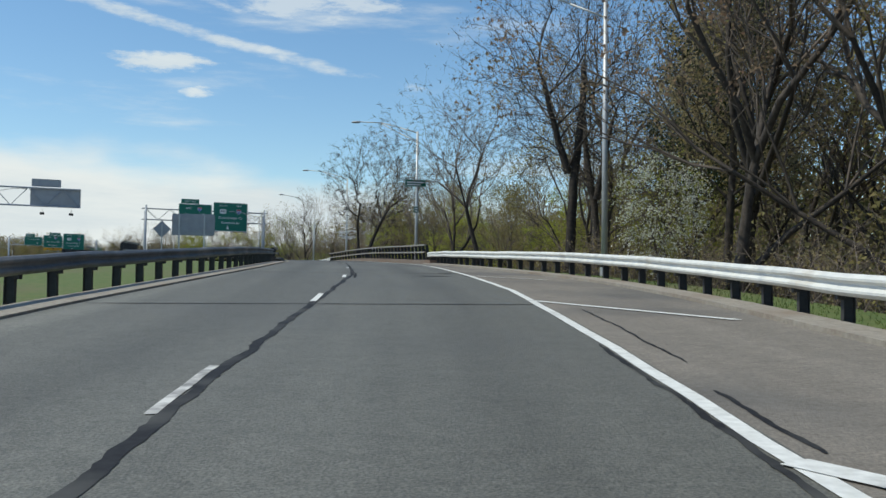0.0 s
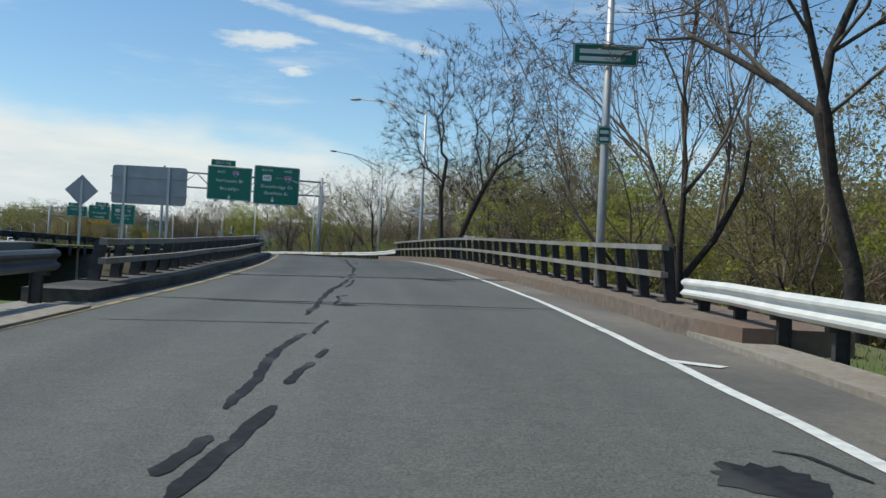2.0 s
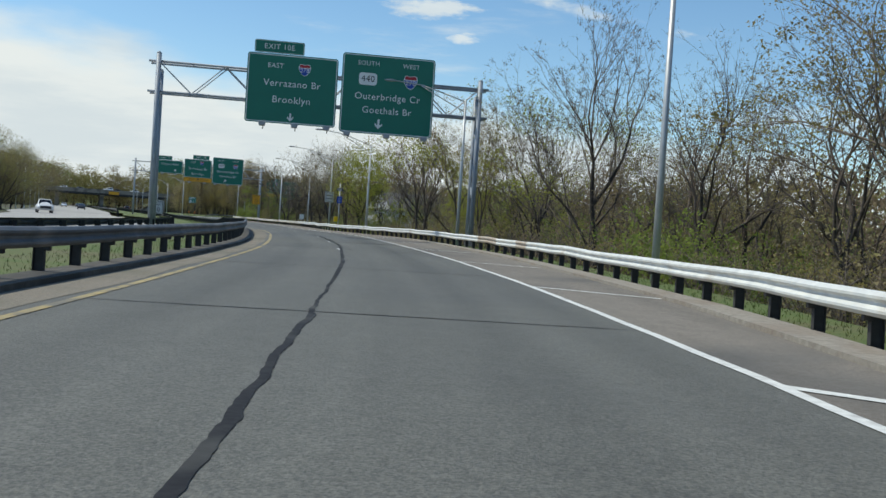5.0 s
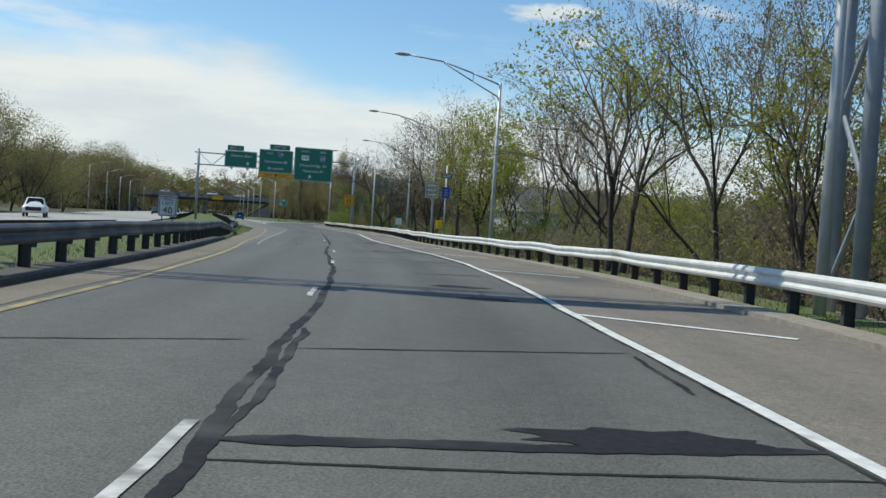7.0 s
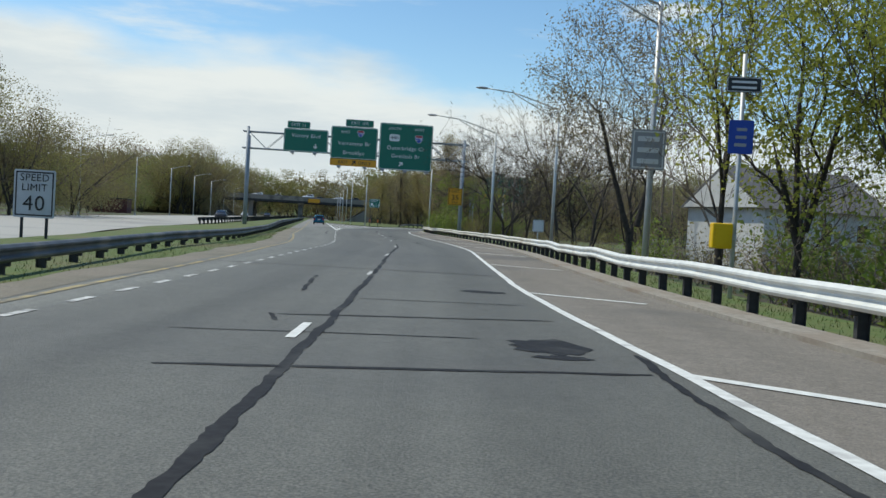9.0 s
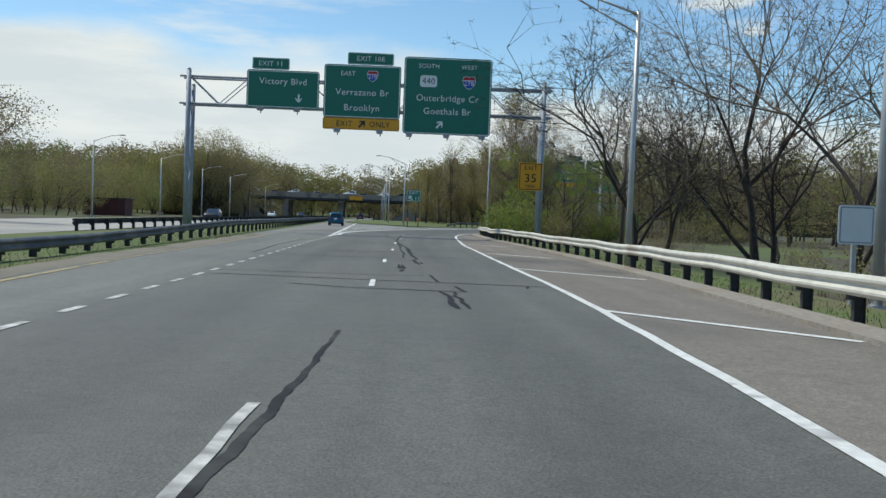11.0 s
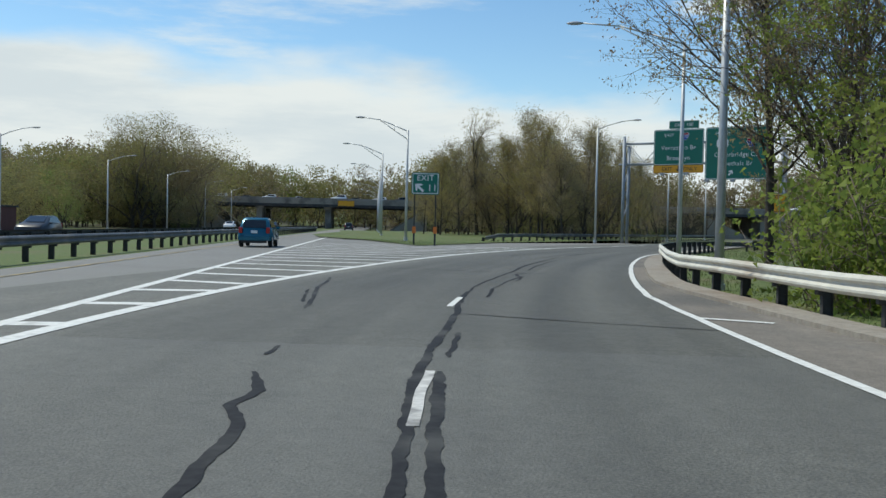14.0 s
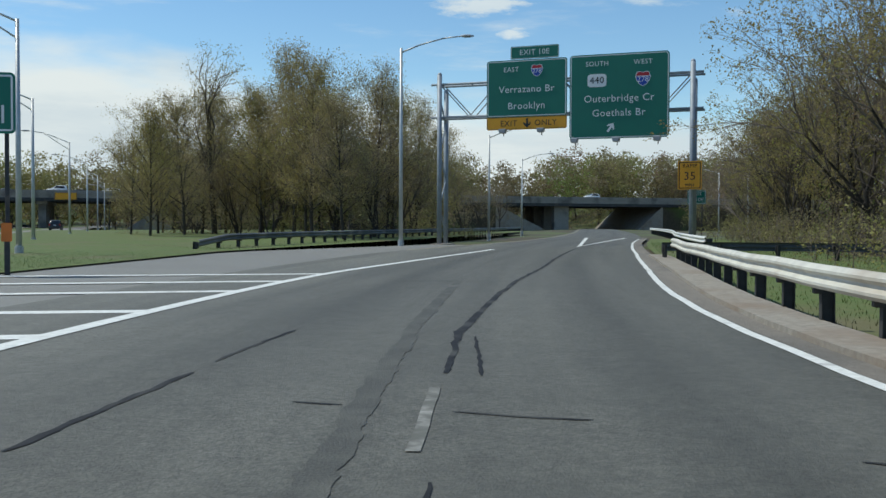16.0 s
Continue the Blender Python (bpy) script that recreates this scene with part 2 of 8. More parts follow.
FAINT_PAINT = material("nearly_gone_white_paint", (0.34, 0.33, 0.3), 0.8, second=(0.13, 0.128, 0.11), scale=9, spot=(0.12, 0.118, 0.1), spot_scale=4.0, spot_at=(0.4, 0.6))
# sign face turned from the sun: its shade is mixed into the grey-white
SHADED_SIGN = material("shaded_white_sheeting", (0.53, 0.55, 0.58), 0.6, second=(0.46, 0.48, 0.5), scale=2)
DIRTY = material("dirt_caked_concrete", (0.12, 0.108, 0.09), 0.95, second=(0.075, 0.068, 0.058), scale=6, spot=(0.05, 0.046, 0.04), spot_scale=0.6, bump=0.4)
GRASS = material("grass", (0.075, 0.125, 0.025), 0.95, second=(0.12, 0.14, 0.04), scale=5, spot=(0.14, 0.12, 0.06), spot_scale=0.25, spot_at=(0.5, 0.72), bump=0.8, bump_scale=8)
LITTER = material("leaf_litter_ground", (0.095, 0.075, 0.048), 0.97, second=(0.06, 0.052, 0.034), scale=2.5, spot=(0.09, 0.12, 0.035), spot_scale=0.08, spot_at=(0.47, 0.6), bump=0.8, bump_scale=5)
# buff-tinted galvanised steel for the exit-curve rail
BUFF_RAIL = material("buff_galvanised_steel", (0.64, 0.62, 0.54), 0.68, metal=0.05, second=(0.53, 0.51, 0.45), scale=3, spot=(0.42, 0.36, 0.29), spot_scale=0.5, spot_at=(0.55, 0.74))
GALV = material("weathered_galvanised_steel", (0.72, 0.72, 0.68), 0.65, metal=0.05, second=(0.6, 0.61, 0.59), scale=3, spot=(0.45, 0.38, 0.30), spot_scale=0.5, spot_at=(0.60, 0.76))
# left-hand rails: the shade on faces turned from the sun is in this colour
SHADE_RAIL = material("shaded_grey_rail_steel", (0.12, 0.13, 0.145), 0.6, metal=0.3, second=(0.085, 0.092, 0.10), scale=2, spot=(0.22, 0.21, 0.2), spot_scale=0.6)
RUSTY = material("rust_stained_steel", (0.40, 0.31, 0.23), 0.8, metal=0.2, second=(0.5, 0.46, 0.4), scale=3)
DARK_STEEL = material("dark_weathered_steel", (0.06, 0.062, 0.065), 0.7, metal=0.4, second=(0.04, 0.042, 0.045), scale=5, spot=(0.13, 0.11, 0.09), spot_scale=1.5, spot_at=(0.55, 0.75))
POST = material("steel_post", (0.055, 0.055, 0.055), 0.75, metal=0.3, second=(0.04, 0.04, 0.04), scale=8, spot=(0.11, 0.09, 0.075), spot_scale=2)
BEAM = material("grey_steel_beam", (0.30, 0.29, 0.26), 0.75, metal=0.2, second=(0.22, 0.21, 0.19), scale=2.5, spot=(0.24, 0.16, 0.10), spot_scale=0.5, spot_at=(0.55, 0.7))
POLE = material("aluminium_lamp_pole", (0.52, 0.53, 0.53), 0.5, metal=0.5, second=(0.45, 0.46, 0.46), scale=4)
TOWER = material("painted_gantry_steel", (0.33, 0.36, 0.40), 0.6, metal=0.3, second=(0.27, 0.30, 0.34), scale=3)
GREEN = material("green_sign_sheeting", (0.006, 0.155, 0.105), 0.5, second=(0.006, 0.145, 0.10), scale=1.5)
SIGN_BACK = material("grey_sign_back", (0.36, 0.37, 0.39), 0.6, metal=0.3, second=(0.31, 0.32, 0.34), scale=1.2)
WHITE = material("white_sheeting", (0.75, 0.76, 0.76), 0.5, second=(0.7, 0.71, 0.71), scale=3)
AMBER = material("amber_sheeting", (0.78, 0.36, 0.015), 0.5, second=(0.74, 0.33, 0.015), scale=3)
BLACK = material("black_legend", (0.015, 0.015, 0.015), 0.5)
BLUE = material("blue_sheeting", (0.015, 0.07, 0.42), 0.5, second=(0.015, 0.06, 0.36), scale=3)
RED = material("red_sheeting", (0.5, 0.02, 0.03), 0.5)
ORANGE = material("orange_reflector", (0.75, 0.2, 0.03), 0.5)
YELLOW_BOX = material("yellow_enamel", (0.80, 0.50, 0.0), 0.4, second=(0.74, 0.45, 0.0), scale=4)
WOOD_POLE = material("weathered_wood_pole", (0.13, 0.105, 0.08), 0.9, second=(0.09, 0.07, 0.055), scale=6)
BARK = material("grey_brown_bark", (0.072, 0.059, 0.048), 0.95, second=(0.04, 0.033, 0.027), scale=7, bump=0.8, bump_scale=14, per_object=0.25)
TWIG = material("brown_twigs", (0.165, 0.132, 0.105), 0.9, second=(0.105, 0.084, 0.066), scale=0.6, per_object=0.25)


def leafy(name, base, second, through_light=0.45):
    """Thin leaves: part of the light passes through them."""
    m = material(name, base, 0.75, second=second, scale=0.16, detail=4.0, per_island=0.2, spec=0.25)
    nt = m.node_tree
    p = nt.nodes["Principled BSDF"]
    tl = nt.nodes.new("ShaderNodeBsdfTranslucent")
    nt.links.new(p.inputs["Base Color"].links[0].from_socket, tl.inputs["Color"])
    mixs = nt.nodes.new("ShaderNodeMixShader")
    mixs.inputs[0].default_value = through_light
    nt.links.new(p.outputs[0], mixs.inputs[1])
    nt.links.new(tl.outputs[0], mixs.inputs[2])
    nt.links.new(mixs.outputs[0], nt.nodes["Material Output"].inputs[0])
    return m


LEAF_OLIVE = leafy("olive_bud_leaves", (0.34, 0.30, 0.10), (0.29, 0.225, 0.11), 0.5)
LEAF_GREEN = leafy("fresh_green_leaves", (0.19, 0.27, 0.052), (0.29, 0.31, 0.08), 0.5)
LEAF_BROWN = leafy("brown_bud_clusters", (0.36, 0.295, 0.17), (0.34, 0.29, 0.13), 0.5)
LEAF_RUSSET = leafy("russet_bud_clusters", (0.30, 0.19, 0.13), (0.27, 0.21, 0.12), 0.5)
LEAF_LIME = leafy("lime_spring_leaves", (0.38, 0.40, 0.075), (0.32, 0.32, 0.07), 0.5)
FAR_OLIVE = leafy("distant_olive_crowns", (0.32, 0.30, 0.105), (0.255, 0.225, 0.105), 0.4)
FAR_BROWN = leafy("distant_brown_crowns", (0.27, 0.225, 0.135), (0.24, 0.2, 0.105), 0.4)
FAR_GREEN = leafy("distant_green_crowns", (0.225, 0.285, 0.08), (0.25, 0.265, 0.09), 0.4)
FAR_RUSSET = leafy("distant_russet_crowns", (0.285, 0.2, 0.14), (0.25, 0.195, 0.115), 0.4)
NEEDLES = leafy("dark_pine_needles", (0.035, 0.055, 0.022), (0.05, 0.06, 0.028), 0.15)
LEAF_BUFF = leafy("pale_buff_buds", (0.30, 0.255, 0.17), (0.26, 0.215, 0.13))
BLOSSOM = leafy("white_blossom", (0.78, 0.77, 0.72), (0.55, 0.6, 0.4))
TEAL_PAINT = material("teal_car_paint", (0.012, 0.12, 0.19), 0.25, metal=0.3, second=(0.012, 0.11, 0.175), scale=0.6)
WHITE_PAINT = material("white_car_paint", (0.72, 0.73, 0.74), 0.3, second=(0.68, 0.69, 0.7), scale=0.7)
DARK_PAINT = material("dark_car_paint", (0.03, 0.032, 0.036), 0.3, second=(0.025, 0.026, 0.03), scale=0.7)
MAROON = material("maroon_paint", (0.12, 0.03, 0.03), 0.6)
SILVER_PAINT = material("silver_car_paint", (0.42, 0.43, 0.45), 0.3, metal=0.5)
RUBBER = material("tyre_rubber", (0.018, 0.018, 0.018), 0.9)
RIM = material("alloy_rim", (0.4, 0.4, 0.42), 0.4, metal=0.8)
GLASS = material("dark_car_glass", (0.012, 0.014, 0.016), 0.08, second=(0.012, 0.014, 0.016), spec=0.8)
TAIL = material("red_tail_lens", (0.42, 0.015, 0.015), 0.25)
PLASTIC = material("black_plastic", (0.02, 0.02, 0.022), 0.6)
PLASTIC_FILM = leafy("torn_white_film", (0.6, 0.61, 0.62), (0.42, 0.43, 0.44), 0.3)
HOUSE_WHITE = material("white_house_siding", (0.62, 0.61, 0.58), 0.8, second=(0.55, 0.54, 0.51), scale=2)
ROOF_MAT = material("grey_shingle_roof", (0.16, 0.15, 0.145), 0.9, second=(0.12, 0.115, 0.11), scale=5)


# ---- building helpers ----
def mesh_of(name, verts, faces, mat, smooth=False):
    me = bpy.data.meshes.new(name)
    me.from_pydata([tuple(v) for v in verts], [], faces)
    me.materials.append(mat)
    if smooth:
        me.polygons.foreach_set("use_smooth", [True] * len(me.polygons))
    me.update()
    return me


def part(name, shape, mat, parent, label=""):
    """Links a mesh or a bmesh as one part under a thing or a part."""
    if isinstance(shape, bmesh.types.BMesh):
        me = bpy.data.meshes.new(name)
        shape.to_mesh(me)
        shape.free()
        me.materials.append(mat)
        shape = me
    ob = new(name, shape)
    ob.parent = parent
    return tagged(ob, label=label)


def thing(name, label, category, at=None, group="", kind=""):
    ob = new(name)
    if at is not None:
        ob.matrix_basis = at
    return tagged(ob, label, category, group, kind)


def box(bm, x0, x1, y0, y1, z0, z1, m=None):
    r = bmesh.ops.create_cube(bm, size=1)
    s = Matrix.LocRotScale(((x0 + x1) / 2, (y0 + y1) / 2, (z0 + z1) / 2), None, (x1 - x0, y1 - y0, z1 - z0))
    bmesh.ops.transform(bm, matrix=(m @ s) if m else s, verts=r["verts"])
    return r["verts"]


def tube(bm, a, b, r0, r1=None, n=8, caps=True):
    a, b = Vector(a), Vector(b)
    r1 = r0 if r1 is None else r1
    m = Matrix.Translation((a + b) / 2) @ (b - a).to_track_quat("Z", "Y").to_matrix().to_4x4()
    r = bmesh.ops.create_cone(bm, cap_ends=caps, segments=n, radius1=r0, radius2=r1, depth=(b - a).length, matrix=m)
    return r["verts"]


def bent_tube(bm, pts, r0, r1, n=8):
    for i in range(len(pts) - 1):
        k0, k1 = i / (len(pts) - 1), (i + 1) / (len(pts) - 1)
        tube(bm, pts[i], pts[i + 1], r0 + (r1 - r0) * k0, r0 + (r1 - r0) * k1, n)


def bevelled(bm, width=0.02, segments=2):
    bmesh.ops.bevel(bm, geom=list(bm.edges), offset=width, segments=segments, affect="EDGES", profile=0.5)
    return bm


def soft(bm):
    for f in bm.faces:
        f.smooth = True
    return bm


# ---- the plan: centre line of the driven way ----
WAY = [(8.0, -55.0, -3.9), (3.6, -3.6, -0.885), (1.44, 18.64, 0.388), (-1.7, 40.1, 1.358), (-5.87, 60.93, 2.045), (-11.38, 81.76, 2.744),
       (-16.3, 97.0, 2.95), (-22.0, 112.6, 3.0), (-28.38, 127.94, 3.02), (-34.73, 141.3, 3.05), (-44.94, 160.0, 3.12),
       (-56.4, 178.15, 3.02), (-65.3, 192.0, 2.97), (-74.0, 205.3, 2.95), (-82.2, 217.5, 2.93), (-97.2, 236.6, 2.87), (-109.3, 252.0, 2.87),
       (-120.4, 267.4, 2.87), (-129.3, 284.0, 2.87), (-136.8, 303.5, 2.87), (-142.8, 327.0, 2.87), (-147.8, 353.0, 2.87), (-152.5, 383.0, 2.87),
       (-162.0, 430.0, 2.87), (-178.0, 500.0, 2.87), (-205.0, 620.0, 2.87)]


def smooth_line(points, step=1.0):
    """A Catmull-Rom curve through the points, resampled at even steps."""
    p = np.array(points, float)
    p = np.vstack([2 * p[0] - p[1], p, 2 * p[-1] - p[-2]])
    out = []
    for i in range(1, len(p) - 2):
        for k in np.linspace(0, 1, 24, endpoint=False):
            a, b, c, d = p[i - 1:i + 3]
            out.append(0.5 * (2 * b + (c - a) * k + (2 * a - 5 * b + 4 * c - d) * k ** 2 + (3 * b - a - 3 * c + d) * k ** 3))
    out.append(p[-2])
    out = np.array(out)
    s = np.r_[0, np.cumsum(np.hypot(*np.diff(out[:, :2], axis=0).T))]
    t = np.arange(0, s[-1], step)
    return np.stack([np.interp(t, s, out[:, i]) for i in range(out.shape[1])], 1)


class Line:
    def __init__(self, points, zero=0.0):
        self.p = smooth_line(points)
        self.zero = zero
        d = np.gradient(self.p[:, :2], axis=0)
        d /= np.linalg.norm(d, axis=1)[:, None]
        self.r = np.stack([d[:, 1], -d[:, 0]], 1)
        self.s = np.arange(len(self.p)) - zero

    def at(self, s, d=0.0, up=0.0):
        x, y, z = (np.interp(s, self.s, self.p[:, i]) for i in range(3))
        rx, ry = np.interp(s, self.s, self.r[:, 0]), np.interp(s, self.s, self.r[:, 1])
        return Vector((x + rx * d, y + ry * d, z + up))

    def ahead(self, s):
        rx, ry = np.interp(s, self.s, self.r[:, 0]), np.interp(s, self.s, self.r[:, 1])
        return Vector((-ry, rx, 0)).normalized()

    def yaw(self, s):
        a = self.ahead(s)
        return math.degrees(math.atan2(-a.x, a.y))


WAY_LINE = Line(WAY, zero=51.6)
# the main line beyond the fork: its left yellow line, straight
ML0, MLD, MLR = Vector((-113.4, 245.1, 2.866)), Vector((-0.637, 0.771, 0)), Vector((0.771, 0.637, 0))


def ml(along, right, up=0.0):
    return ML0 + MLD * along + MLR * right + Vector((0, 0, up))


def table(s, *rows):
    return float(np.interp(s, [r[0] for r in rows], [r[1] for r in rows]))


def d_right(s):
    """Right edge line."""
    return table(s, (-50, 1.95), (4.5, 2.08), (10, 2.28), (17, 2.42), (20, 2.55), (33, 2.58), (45, 2.73), (54, 2.85), (63, 3.13), (75, 3.18), (82, 3.12), (88, 3.0), (97, 3.02), (112, 3.2), (130, 2.95),
                 (145.3, 2.68), (156, 2.62), (164, 2.55), (168, 2.63), (176, 2.72), (180, 2.92), (188.5, 2.93), (192, 2.8), (198.5, 2.46), (202, 2.3), (207, 2.08), (213, 1.9), (235, 2.25),
                 (250, 2.78), (255, 2.92), (266, 3.04), (274, 3.15), (283, 3.2), (292, 3.4), (296, 3.45), (302, 3.38), (308, 3.2), (313, 2.95), (320, 3.0), (327, 2.95), (334, 2.85), (339.5, 2.68), (345, 2.6), (350, 2.68), (358, 3.05), (372, 3.4), (600, 3.5))


def d_lane(s):
    return table(s, (-50, -1.6), (4.3, -1.53), (8, -1.57), (15, -1.5), (18.6, -1.4), (24, -1.25), (28, -1.06), (34, -1.05), (37.4, -1.11), (45.3, -1.03), (60, -1.23), (64, -1.2), (69, -0.88), (76, -0.58), (85, -0.6), (92, -0.8), (100, -0.86),
                 (122, -1.2), (144, -1.12), (148.5, -0.98), (153, -0.92), (159, -1.06), (165, -1.0), (168, -1.1), (172, -1.16), (177, -1.32), (182, -1.42), (187, -1.36), (193, -1.2), (198, -1.13), (208, -1.17), (233, -1.3), (252, -0.8), (272, -0.4), (283, -0.2), (303, -0.35), (311, -0.6), (322, -0.8), (330, -1.6), (400, -2.0))


def d_left(s):
    """Left edge line of the driven way."""
    return table(s, (-50, -4.95), (12, -4.95), (17, -5.0), (23, -4.76), (33, -4.4), (44, -4.25), (56, -4.15), (80, -3.6), (98, -3.74), (110, -3.86), (130, -4.05), (150, -4.02), (166, -4.0), (171, -4.11), (176, -4.2), (183, -4.4), (188.5, -4.62), (194, -4.8), (204, -4.95), (209, -5.12),
                 (222, -5.5), (260, -7.2), (282, -7.4), (300, -8.5))


def d_rail_right(s):
    return table(s, (-50, 5.9), (12, 6.0), (17, 6.2), (25, 6.2), (30, 5.75), (33.5, 5.45), (37, 5.15), (43.5, 4.6), (48, 4.45), (53, 4.6), (60, 4.75), (110, 4.85), (125, 5.9), (150, 6.4), (185, 6.2), (199, 5.7), (208, 5.2), (216, 5.0),
                 (235, 5.3), (250, 6.1), (258, 6.6), (270, 6.9), (280, 6.75), (290, 6.4), (298, 5.9), (304, 5.65), (308, 5.15), (312, 4.75), (315, 4.3), (318, 4.05), (325, 4.05), (335, 3.85), (343, 3.62), (348, 3.75), (357, 4.2), (366, 4.4))


def d_rail_left(s):
    return table(s, (-50, -6.15), (15, -6.0), (21, -5.75), (36, -5.25), (48, -5.05), (58, -4.95), (65, -4.7), (70, -4.72), (75, -4.45), (83, -4.37), (89, -4.36), (97.5, -4.8), (102, -4.88), (120, -5.35), (152, -5.25), (157, -5.33), (172, -5.55), (180, -5.75),
                 (194, -6.2), (202, -6.5), (208, -6.75), (214, -7.3), (224, -8.2), (250, -9.0), (282, -9.5), (290, -10.0))


BRIDGE = (61.0, 110.0)


# ---- surfaces ----
def ribbon(name, line, s0, s1, left, right, up, mat, step=2.0, cols=2, thick=0.0):
    """A strip along a line between two offsets."""
    n = max(2, int((s1 - s0) / step) + 1)
    vs, fs, marks = [], [], []
    for i in range(n):
        s = s0 + (s1 - s0) * i / (n - 1)
        l = left(s) if callable(left) else left
        r = right(s) if callable(right) else right
        marks.append((s, l, r))
        for j in range(cols):
            vs.append(line.at(s, l + (r - l) * j / (cols - 1), up))
    for i in range(n - 1):
        for j in range(cols - 1):
            a = i * cols + j
            fs.append((a, a + 1, a + cols + 1, a + cols))
    if thick:
        base = len(vs)
        vs += [v - Vector((0, 0, thick)) for v in vs]
        m = len(fs)
        fs += [tuple(base + k for k in reversed(f)) for f in fs[:m]]
        for i in range(n - 1):
            a, b = i * cols, (i + 1) * cols
            fs.append((a, b, base + b, base + a))
            a, b = a + cols - 1, b + cols - 1
            fs.append((b, a, base + a, base + b))
        fs.append(tuple(range(cols - 1, -1, -1)) + tuple(base + k for k in range(cols)))
        e = (n - 1) * cols
        fs.append(tuple(e + k for k in range(cols)) + tuple(base + e + k for k in range(cols - 1, -1, -1)))
    me = mesh_of(name, vs, fs, mat)
    co = [(l + (r - l) * j / (cols - 1), s) for s, l, r in marks for j in range(cols)]
    co += co if thick else []
    layer = me.uv_layers.new(name="way")
    for loop in me.loops:
        layer.data[loop.index].uv = co[loop.vertex_index]
    return me


def way_nearest(x, y):
    """Station and signed offset of many places beside the driven way."""
    p, best_d, best_s, side = WAY_LINE.p[::3], None, None, None
    best_d = np.full(x.shape, 1e9)
    best_s, side = np.zeros(x.shape), np.zeros(x.shape)
    r, s = WAY_LINE.r[::3], WAY_LINE.s[::3]
    for i in range(len(p)):
        ex, ey = x - p[i, 0], y - p[i, 1]
        d2 = ex * ex + ey * ey
        hit = d2 < best_d
        best_d = np.where(hit, d2, best_d)
        best_s = np.where(hit, s[i], best_s)
        side = np.where(hit, ex * r[i, 0] + ey * r[i, 1], side)
    return best_s, np.sign(side) * np.sqrt(best_d)


def hill(x, y):
    return 0.5 * (np.sin(x * 0.031 + 1.3) * np.cos(y * 0.027) + 0.5 * np.sin(x * 0.083 + y * 0.061))


def ground_z(x, y):
    x, y = np.asarray(x, float), np.asarray(y, float)
    s, d = way_nearest(x, y)
    z = np.interp(s, WAY_LINE.s, WAY_LINE.p[:, 2]) - 0.16
    far = np.clip((np.abs(d) - 9) / 25, 0, 1)
    z = z - np.where(d > 0, np.clip((d - 7.5) * 0.13, 0, 2.2) * np.interp(s, [-50, 60, 225, 262, 300], [1, 1, 1, 0.5, 0.15]), np.clip((-d - 9) * 0.05, 0, 0.5))
    z = z + far * hill(x, y) * 0.6
    # cutting under the bridge
    cut = np.clip((s - 56) / 8, 0, 1) * np.clip((114 - s) / 8, 0, 1) * np.clip(1 - (np.abs(d) - 40) / 40, 0, 1)
    z = z * (1 - cut) + (-3.4) * cut
    dist = np.hypot(x + 90, y - 220)
    z = z + np.clip((dist - 500) / 1500, 0, 1) * 6
    # rising land past the end of the main line
    past = (x - ML0.x) * MLD.x + (y - ML0.y) * MLD.y
    z = z + np.clip((past - 432) / 60, 0, 1) * 8
    aside = (x - ML0.x) * MLR.x + (y - ML0.y) * MLR.y
    z = z + np.clip((past - 298) / 60, 0, 1) * np.clip((np.abs(aside + 6) - 20) / 20, 0, 1) * np.clip((np.abs(aside - 128) - 12) / 20, 0, 1) * 8
    return z


def axis(lo, hi, step, reach):
    core = list(np.arange(lo, hi + step, step))
    out, k, v = [], step, lo
    while v > lo - reach:
        k *= 1.35
        v -= k
        out.append(v)
    pre = out[::-1]
    out, k, v = [], step, core[-1]
    while v < hi + reach:
        k *= 1.35
        v += k
        out.append(v)
    return np.array(pre + core + out)


gx, gy = axis(-430, 130, 4.0, 3200), axis(-70, 640, 4.0, 3200)
GX, GY = np.meshgrid(gx, gy)
GZ = ground_z(GX, GY)
nv, nu = GX.shape
idx = np.arange(nu * nv).reshape(nv, nu)
gfaces = np.stack([idx[:-1, :-1], idx[:-1, 1:], idx[1:, 1:], idx[1:, :-1]], -1).reshape(-1, 4).tolist()
ground = new("ground", mesh_of("ground", np.stack([GX, GY, GZ], -1).reshape(-1, 3).tolist(), gfaces, LITTER, smooth=True))
tagged(ground, "brown leaf-littered ground with patches of grass", "ground", kind="structure")

road = thing("road", "grey worn asphalt road with tar-sealed cracks", "road", kind="structure")
for c0, c1, surface in ((-50, 70.4, ASPHALT), (70.4, 92, DECK_ASPHALT), (92, 304, ASPHALT), (304, 322, RAMP_ASPHALT)):
    part("carriageway", ribbon("carriageway", WAY_LINE, c0, c1, lambda s: d_left(s) - (0.75 if s < 290 else 0.2), lambda s: d_right(s) + 0.1, 0.0, surface, cols=5), surface, road)
part("ramp_lanes", ribbon("ramp_lanes", WAY_LINE, 322, 600, lambda s: table(s, (322, -8.6), (340, -7.6), (370, -7.6), (400, -5.0), (600, -5.0)), lambda s: d_right(s) + 0.1, 0.0, RAMP_ASPHALT, cols=5), RAMP_ASPHALT, road)
part("shoulder", ribbon("shoulder", WAY_LINE, -50, 60.5, lambda s: d_right(s) + 0.1, lambda s: d_rail_right(s) - 0.55, 0.0, SHOULDER), SHOULDER, road, "brownish shoulder asphalt")
part("shoulder", ribbon("shoulder", WAY_LINE, 60.5, 111, lambda s: d_right(s) + 0.1, lambda s: 4.4, 0.0, SHOULDER), SHOULDER, road)
